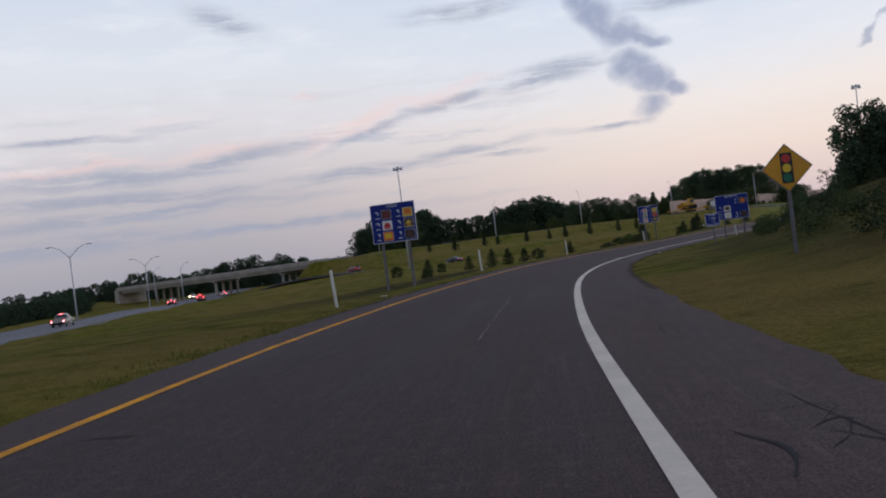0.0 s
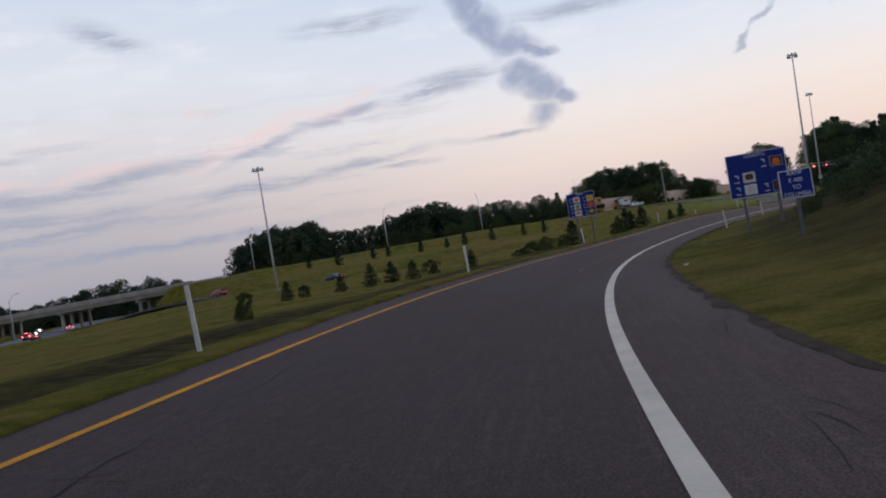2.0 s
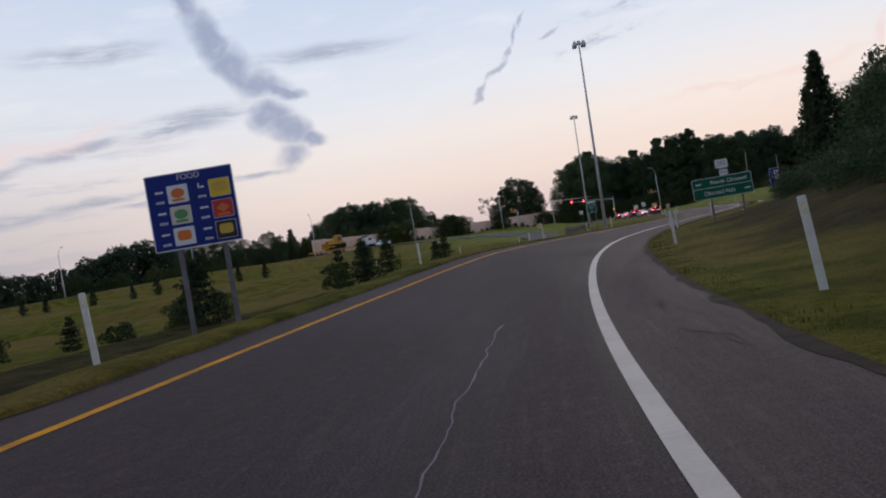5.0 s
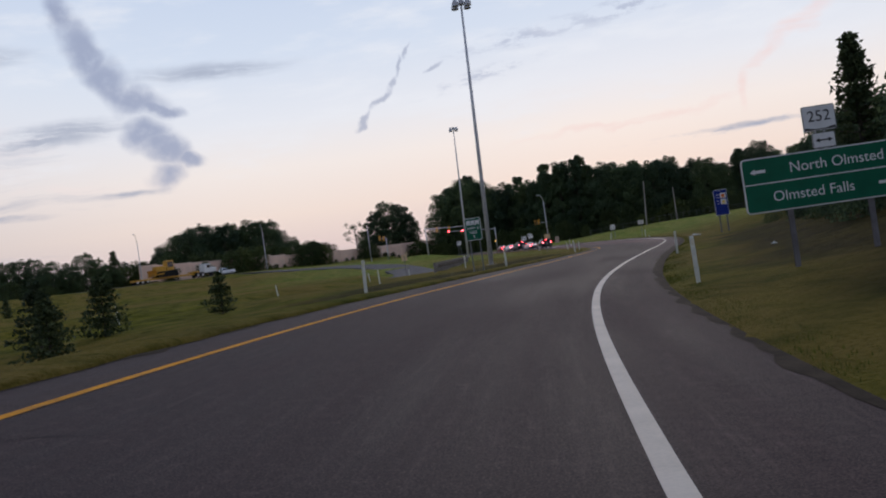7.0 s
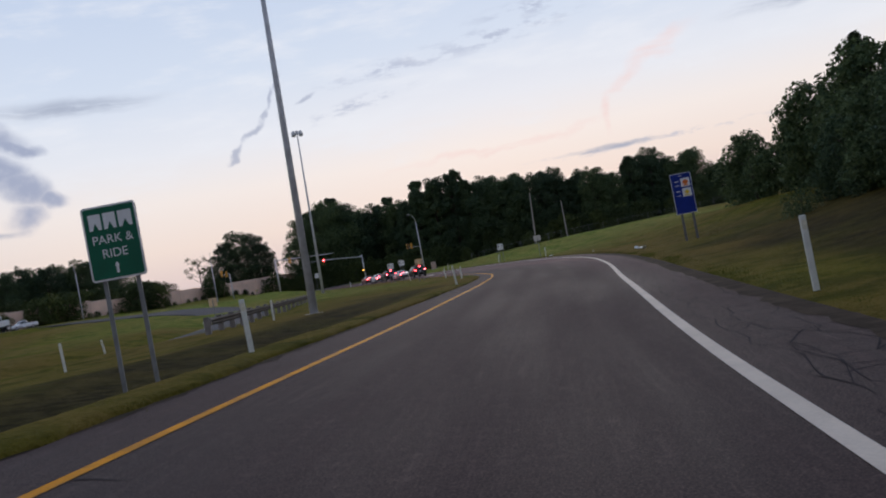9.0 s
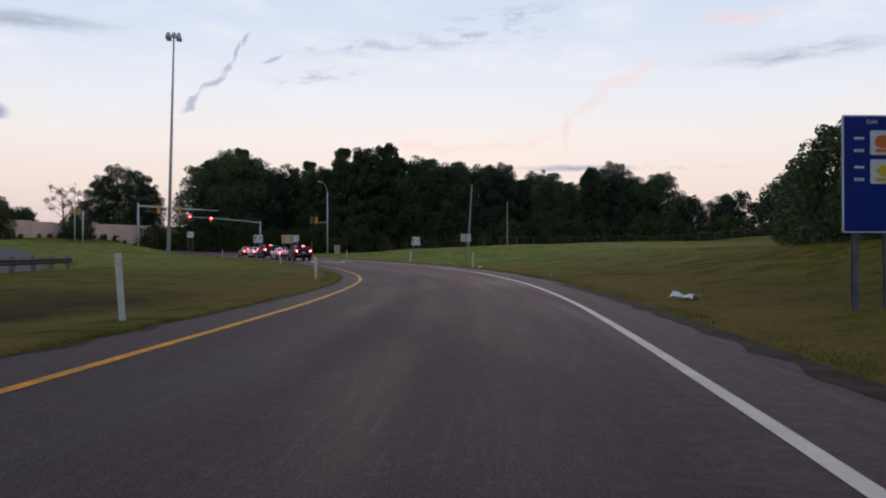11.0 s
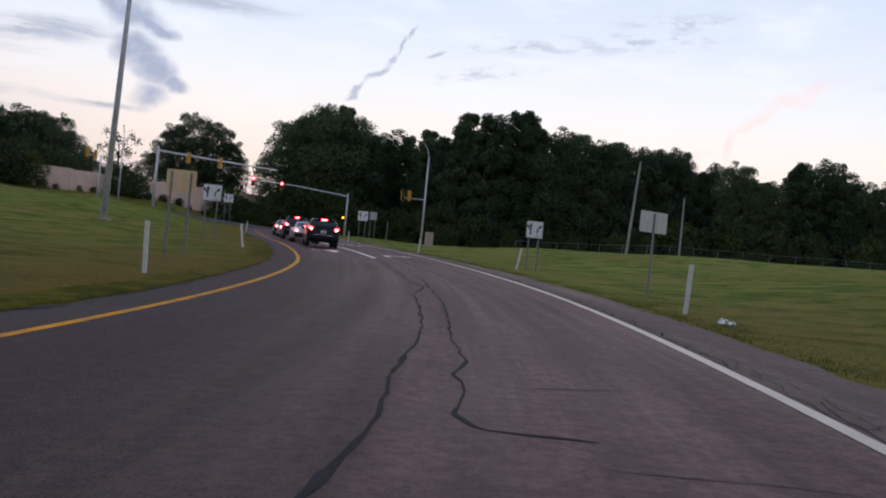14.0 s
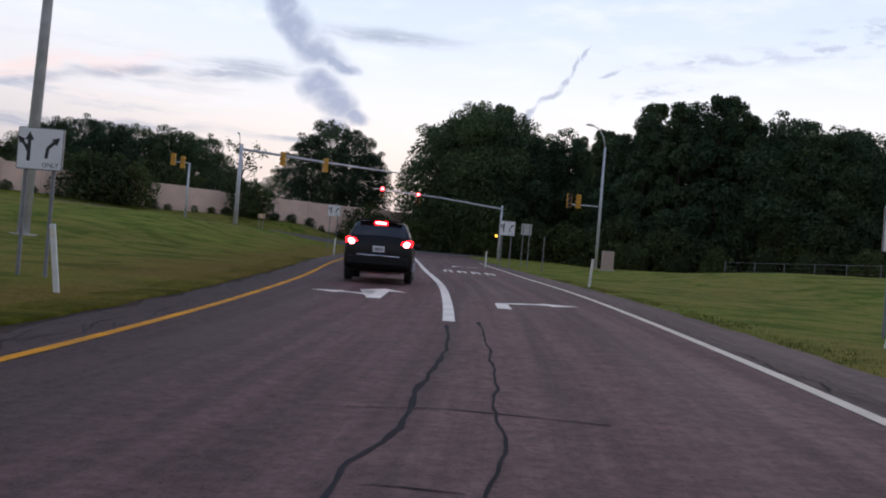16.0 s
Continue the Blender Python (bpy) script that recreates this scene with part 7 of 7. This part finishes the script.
GLASS = {"suv": ((-2.2, -1.98), (0.78, 1.16), ((-1.62, -0.9), (-0.84, -0.06), (0.0, 0.92))), "sedan": ((-1.3, -0.82), (0.42, 0.98), ((-1.0, -0.22), (-0.16, 0.66))), "pickup": ((-0.56, -0.47), (0.56, 0.92), ((-0.38, 0.06), (0.1, 0.72)))}


def car(name, label, paint_m, kind, length, width, height, lamps="brake", heads=False):
    """kind: suv, sedan or pickup. The nose points to +y, the origin is on the road under the middle."""
    r = root(name, label, {"suv": "car", "sedan": "car", "pickup": "pickup truck"}[kind], "vehicles")
    table = np.array(SHAPES[kind])
    fy, fx, fz = length / 4.6, width / 1.86, height / table[:, 4].max()
    L, hw = length / 2, width / 2

    def key(y):
        """Half a cross-section, from the sill up to the middle of the top."""
        z0, hip, belt, top, w, tw = [np.interp(y, table[:, 0], table[:, c]) for c in range(1, 7)]
        return [(w * 0.86, z0), (w * 0.975, z0 + 0.07), (w, hip), (w * 0.975, belt), (tw + 0.02, top - 0.09 * min(1, (top - belt) / 0.3)), (tw - 0.1, top - 0.02), (0, top)]

    def at(y, v, side=1, out=0.0):
        k = key(y)
        i = min(int(v), 5)
        f = v - i
        return Vector((side * (k[i][0] + (k[i + 1][0] - k[i][0]) * f) * fx, y * fy, (k[i][1] + (k[i + 1][1] - k[i][1]) * f) * fz))

    def full(y):
        k = key(y)
        half = [(a * fx, y * fy, b * fz) for a, b in k]
        return half + [(-a, b, c) for a, b, c in half[-2::-1]]

    bm = bmesh.new()
    ys = sorted(set(table[:, 0]) | set(np.linspace(-2.15, 2.1, 18)))
    loft(bm, [full(y) for y in ys])
    part("body", bm, paint_m, r, smooth=True)

    def patch(nm, y0, y1, v0, v1, both, mat, side=1, out=0.012, ny=5, nv=5, parent=None):
        """A pane or lens that follows the body's skin and stands a little proud of it."""
        bm = bmesh.new()
        cols = [(v, 1) for v in np.linspace(v0, v1, nv)] + ([(v, -1) for v in np.linspace(v1, v0, nv)[1:]] if both else [])
        if not both:
            cols = [(v, side) for v, _ in cols]
        grid = []
        for y in np.linspace(y0, y1, ny):
            row = []
            for v, sd in cols:
                p = at(y, v, sd)
                du, dv = at(y + 0.02, v, sd) - at(y - 0.02, v, sd), at(y, min(6, v + 0.05), sd) - at(y, v - 0.05, sd)
                nn = du.cross(dv)
                nn = nn.normalized() if nn.length > 1e-9 else Vector((0, 0, 1))
                if nn.dot(p - Vector((0, p.y * 0.8, 0.7 * fz))) < 0:
                    nn = -nn
                row.append(bm.verts.new(p + nn * out))
            grid.append(row)
        for r0, r1 in zip(grid, grid[1:]):
            for k in range(len(cols) - 1):
                bm.faces.new((r0[k], r0[k + 1], r1[k + 1], r1[k]))
        return part(nm, bm, mat, parent or r, smooth=True)

    rear, front, sides = GLASS[kind]
    patch("rear_window", *rear, 4.45, 6, True, M_CGLASS)
    patch("windscreen", *front, 4.3, 6, True, M_CGLASS)
    for sd in (1, -1):
        for y0, y1 in sides:
            patch("side_window", y0, y1, 3.14, 3.92, False, M_CGLASS, sd)
    rad = 0.35 if kind != "sedan" else 0.32
    for y in (-L * 0.6, L * 0.62):
        for x in (-hw + 0.1, hw - 0.1):
            wheel(r, x, y, rad)
    zl = {"suv": 1.08, "sedan": 0.8, "pickup": 0.9}[kind] * fz
    for k in (-1, 1):
        bm = bmesh.new()
        w_, h_ = (0.36, 0.2) if kind == "suv" else ((0.3, 0.17) if kind == "sedan" else (0.16, 0.34))
        xl = hw * (0.8 if kind == "suv" else 0.77)
        loop = [(xl - w_ * 0.5, zl - h_ * 0.12), (xl - w_ * 0.28, zl - h_ * 0.4), (xl + w_ * 0.12, zl - h_ * 0.6), (xl + w_ * 0.42, zl - h_ * 0.2), (xl + w_ * 0.46, zl + h_ * 0.45), (xl + w_ * 0.1, zl + h_ * 0.55), (xl - w_ * 0.3, zl + h_ * 0.3)]
        back = -L * (0.985 if kind != "suv" else 0.975)
        quad_panel(bm, [(k * a, back + 0.1, b) for a, b in loop][::k], (0, -1, 0), 0.13)
        lamp = part("tail_lamp", bm, M_TAIL if lamps == "brake" else M_TAILDIM, r)
        if lamps == "brake":
            bm = bmesh.new()
            ring = [(0.075 * math.cos(a) * (1.2 + 0.25 * math.sin(2 * a)), 0.075 * math.sin(a) * (1.1 - 0.2 * math.sin(a))) for a in np.linspace(0, 2 * math.pi, 15)[:-1]]
            quad_panel(bm, [(k * (xl + a), back - 0.034, zl + b) for a, b in ring][::k], (0, -1, 0), 0.012)
            part("lamp_bulb", bm, M_TAILC, lamp)
        bm = bmesh.new()
        box(bm, (k * hw * 0.72, L - 0.12 * fy, 0.72 * fz), (0.34, 0.16, 0.16), bevel=0.04)
        part("headlamp", bm, M_HEADL if heads else M_CHROME, r)
        bm = bmesh.new()
        box(bm, (k * (hw + 0.07), front[1] * fy - 0.25, 1.06 * fz), (0.2, 0.1, 0.15), bevel=0.04)
        part("door_mirror", bm, paint_m, r)
    if lamps == "brake":
        bm = bmesh.new()
        yb, zb = {"suv": (-2.02, 1.61), "sedan": (-1.2, 1.1), "pickup": (-0.53, 1.74)}[kind]
        box(bm, (0, yb * fy, zb * fz), (0.36, 0.12, 0.09), bevel=0.015)
        hb = part("high_brake_light", bm, M_TAIL, r)
        bm = bmesh.new()
        box(bm, (0, yb * fy - 0.062, zb * fz), (0.29, 0.012, 0.05), bevel=0.004)
        part("lamp_bulb", bm, M_TAILC, hb)
    gnd = table[2, 1]
    for nm, c, sz, m in (("rear_bumper", (0, -L + 0.02, gnd + 0.26), (width * 0.9, 0.16, 0.26), M_BLACKP), ("front_bumper", (0, L - 0.02, gnd + 0.18), (width * 0.8, 0.12, 0.22), M_BLACKP)):
        bm = bmesh.new()
        box(bm, c, sz, bevel=0.05)
        part(nm, bm, m, r)
    bm = bmesh.new()
    zp = {"suv": 0.9, "sedan": 0.62, "pickup": 0.72}[kind] * fz
    box(bm, (0, -L - 0.0, zp), (0.31, 0.07, 0.16), bevel=0.006)
    pl = part("number_plate", bm, M_PLATE, r)
    bars(5, 0.03, 0.06, 0.015, M_SBLACK, pl, 0, -L - 0.037, zp, "plate_bars")
    if kind == "suv":
        bm = bmesh.new()
        box(bm, (0, -L - 0.065, gnd + 0.4), (width * 0.62, 0.03, 0.045), bevel=0.01)
        part("chrome_strip", bm, M_CHROME, r)
        bm = bmesh.new()
        box(bm, (0, -1.98 * fy, 1.672 * fz), (1.2 * fx, 0.3, 0.035), bevel=0.012)
        part("roof_spoiler", bm, paint_m, r)
        for k in (-1, 1):
            bm = bmesh.new()
            tube(bm, [(k * 0.56 * fx, -1.4 * fy, 1.72 * fz), (k * 0.56 * fx, 0.3 * fy, 1.7 * fz)], 0.018, 6)
            part("roof_rail", bm, M_BLACKP, r)
    if kind == "pickup":
        bm = bmesh.new()
        box(bm, (0, -L + 0.1, 1.04 * fz), (width * 0.9, 0.07, 0.3))
        part("tailgate", bm, paint_m, r)
        bm = bmesh.new()
        for k in (-1, 1):
            box(bm, (k * (hw - 0.07), -L * 0.62, 1.08 * fz), (0.08, L * 0.7, 0.2))
        part("load_bed", bm, paint_m, r)
    return r


def on_lane(ob, s, l):
    p = road_at(s, l, 0.006)
    ob.matrix_basis = pose(*p, 0, 0, heading(s))
    return ob


on_lane(car("suv", "charcoal SUV with brake lights lit, waiting in line", P_DARK, "suv", 4.6, 1.86, 1.7), 327.6, 2.85)
on_lane(car("sedan", "silver sedan waiting in line with brake lights lit", P_SILVER, "sedan", 4.7, 1.8, 1.42), 335.0, 3.3)
on_lane(car("suv", "black SUV waiting in line with brake lights lit", P_BLACK, "suv", 4.7, 1.86, 1.75), 342.0, 3.5)
on_lane(car("sedan", "white sedan waiting in line with brake lights lit", P_WHITE, "sedan", 4.6, 1.8, 1.42), 349.0, 3.6)
on_lane(car("sedan", "red sedan at the head of the waiting line", P_RED, "sedan", 4.6, 1.8, 1.42), 356.0, 3.7)


def nearest(pts, x, y):
    c = catmull(pts, 1.0)
    return int(((c - (x, y)) ** 2).sum(1).argmin()) / (len(c) - 2)


def on_side_road(ob, pts, u, off=0.0, rev=False, lift=0.12):
    c = catmull(pts, 1.0)
    i = int(u * (len(c) - 2))
    d = c[i + 1] - c[i]
    d = d / np.linalg.norm(d)
    x, y = c[i][0] - d[1] * off, c[i][1] + d[0] * off
    ang = math.degrees(math.atan2(-d[0], d[1])) + (180 if rev else 0)
    q = [(x + a, y + b) for a in (-2, 0, 2) for b in (-2, 0, 2)]
    ob.matrix_basis = pose(x, y, float(land(q).max()) + lift, 0, 0, ang)
    return ob


on_side_road(car("pickup", "pale pickup truck on the freeway with tail lamps on", P_TAN, "pickup", 5.6, 1.95, 1.85), FREEWAY, nearest(FREEWAY, -69, 84), -3)
for u, o, pm, k, rev in ((0.5, -5, P_RED, "sedan", False), (0.545, -8, P_RED, "suv", False), (0.58, -5, P_BLACK, "sedan", False), (0.63, -8, P_WHITE, "suv", False)):
    on_side_road(car(k, "distant car on the freeway with tail lamps on", pm, k, 4.6, 1.82, 1.65 if k == "suv" else 1.42, "brake"), FREEWAY, u, o, rev)
for u, o, pm in ((0.66, 5, P_DARK), (0.7, 8.5, P_SILVER)):
    on_side_road(car("sedan", "distant oncoming car with headlamps lit under the bridge", pm, "sedan", 4.6, 1.8, 1.42, "dim", True), FREEWAY, u, o, True)
on_side_road(car("sedan", "black sedan on the entry ramp below the bank", P_BLACK, "sedan", 4.7, 1.82, 1.42, "dim"), ENTRY, nearest(ENTRY, -25, 178), 0)
on_side_road(car("suv", "red car on the entry ramp near the field", P_RED, "suv", 4.5, 1.8, 1.6, "dim"), ENTRY, nearest(ENTRY, -56, 211), 0)
on_side_road(car("pickup", "white pickup truck passing on the cross street", P_WHITE, "pickup", 5.4, 1.9, 1.75, "dim"), CROSS[2:], 0.51, 2, True)


def lowboy():
    """A white tractor with a low trailer that carries a yellow bulldozer."""
    r = root("lowboy_truck", "white truck tractor pulling a low flatbed trailer", "truck")
    bm = bmesh.new()
    box(bm, (0, 5.6, 1.9), (2.3, 1.9, 2.1), bevel=0.12)
    box(bm, (0, 7.2, 1.45), (1.9, 1.6, 1.2), bevel=0.15)
    part("cab", bm, P_WHITE, r)
    bm = bmesh.new()
    box(bm, (0, 6.56, 2.35), (1.95, 0.03, 0.75))
    for k in (-1, 1):
        box(bm, (k * 1.155, 5.9, 2.3), (0.02, 0.9, 0.7))
    part("cab_windows", bm, M_CGLASS, r)
    bm = bmesh.new()
    box(bm, (0, 4.0, 1.0), (1.0, 4.5, 0.3))
    part("frame", bm, M_BLACKP, r)
    bm = bmesh.new()
    box(bm, (0, -5.2, 0.85), (2.6, 14.4, 0.35))
    box(bm, (0, 2.6, 1.3), (2.3, 1.8, 0.3))
    part("trailer_bed", bm, P_DOZER, r)
    for y in (7.5, 4.2, 3.0, -9.4, -10.6, -11.8):
        for x in (-1.0, 1.0):
            wheel(r, x, y, 0.5, 0.4)
    return r


def bulldozer():
    r = root("bulldozer", "yellow bulldozer chained on a low trailer", "bulldozer")
    for k in (-1, 1):
        bm = bmesh.new()
        tube(bm, [(k * 0.95 - 0.25, -1.4, 0.5), (k * 0.95 + 0.25, -1.4, 0.5)], 0.5, 14)
        tube(bm, [(k * 0.95 - 0.25, 1.4, 0.5), (k * 0.95 + 0.25, 1.4, 0.5)], 0.5, 14)
        box(bm, (k * 0.95, 0, 0.5), (0.5, 2.8, 0.98))
        part("track", bm, M_BLACKP, r)
    bm = bmesh.new()
    box(bm, (0, 0.9, 1.4), (1.2, 2.0, 1.0), bevel=0.08)
    part("engine_hood", bm, P_DOZER, r)
    bm = bmesh.new()
    box(bm, (0, -0.8, 1.9), (1.5, 1.4, 1.7), bevel=0.06, taper=0.9)
    part("operator_cab", bm, P_DOZER, r)
    bm = bmesh.new()
    box(bm, (0, -0.8, 2.05), (1.54, 1.0, 0.9))
    part("cab_windows", bm, M_CGLASS, r)
    bm = bmesh.new()
    pts = [(0.0, -0.55), (0.22, -0.3), (0.27, 0.1), (0.12, 0.6)]
    rows = [[bm.verts.new((x, 2.5 - b, 0.75 + c)) for b, c in pts] for x in (-1.7, 1.7)]
    for a in range(3):
        bm.faces.new((rows[0][a], rows[0][a + 1], rows[1][a + 1], rows[1][a]))
    bmesh.ops.solidify(bm, geom=bm.faces, thickness=0.1)
    for k in (-1, 1):
        box(bm, (k * 1.3, 1.6, 0.55), (0.14, 1.8, 0.2))
    part("blade", bm, P_DOZER, r)
    return r


t = lowboy()
on_side_road(t, CROSS[2:], 0.465, -2.0, lift=0.25)
d = bulldozer()
d.matrix_basis = t.matrix_basis @ pose(0, -4.6, 1.02, 0, 0, 180) @ Matrix.Scale(1.35, 4)
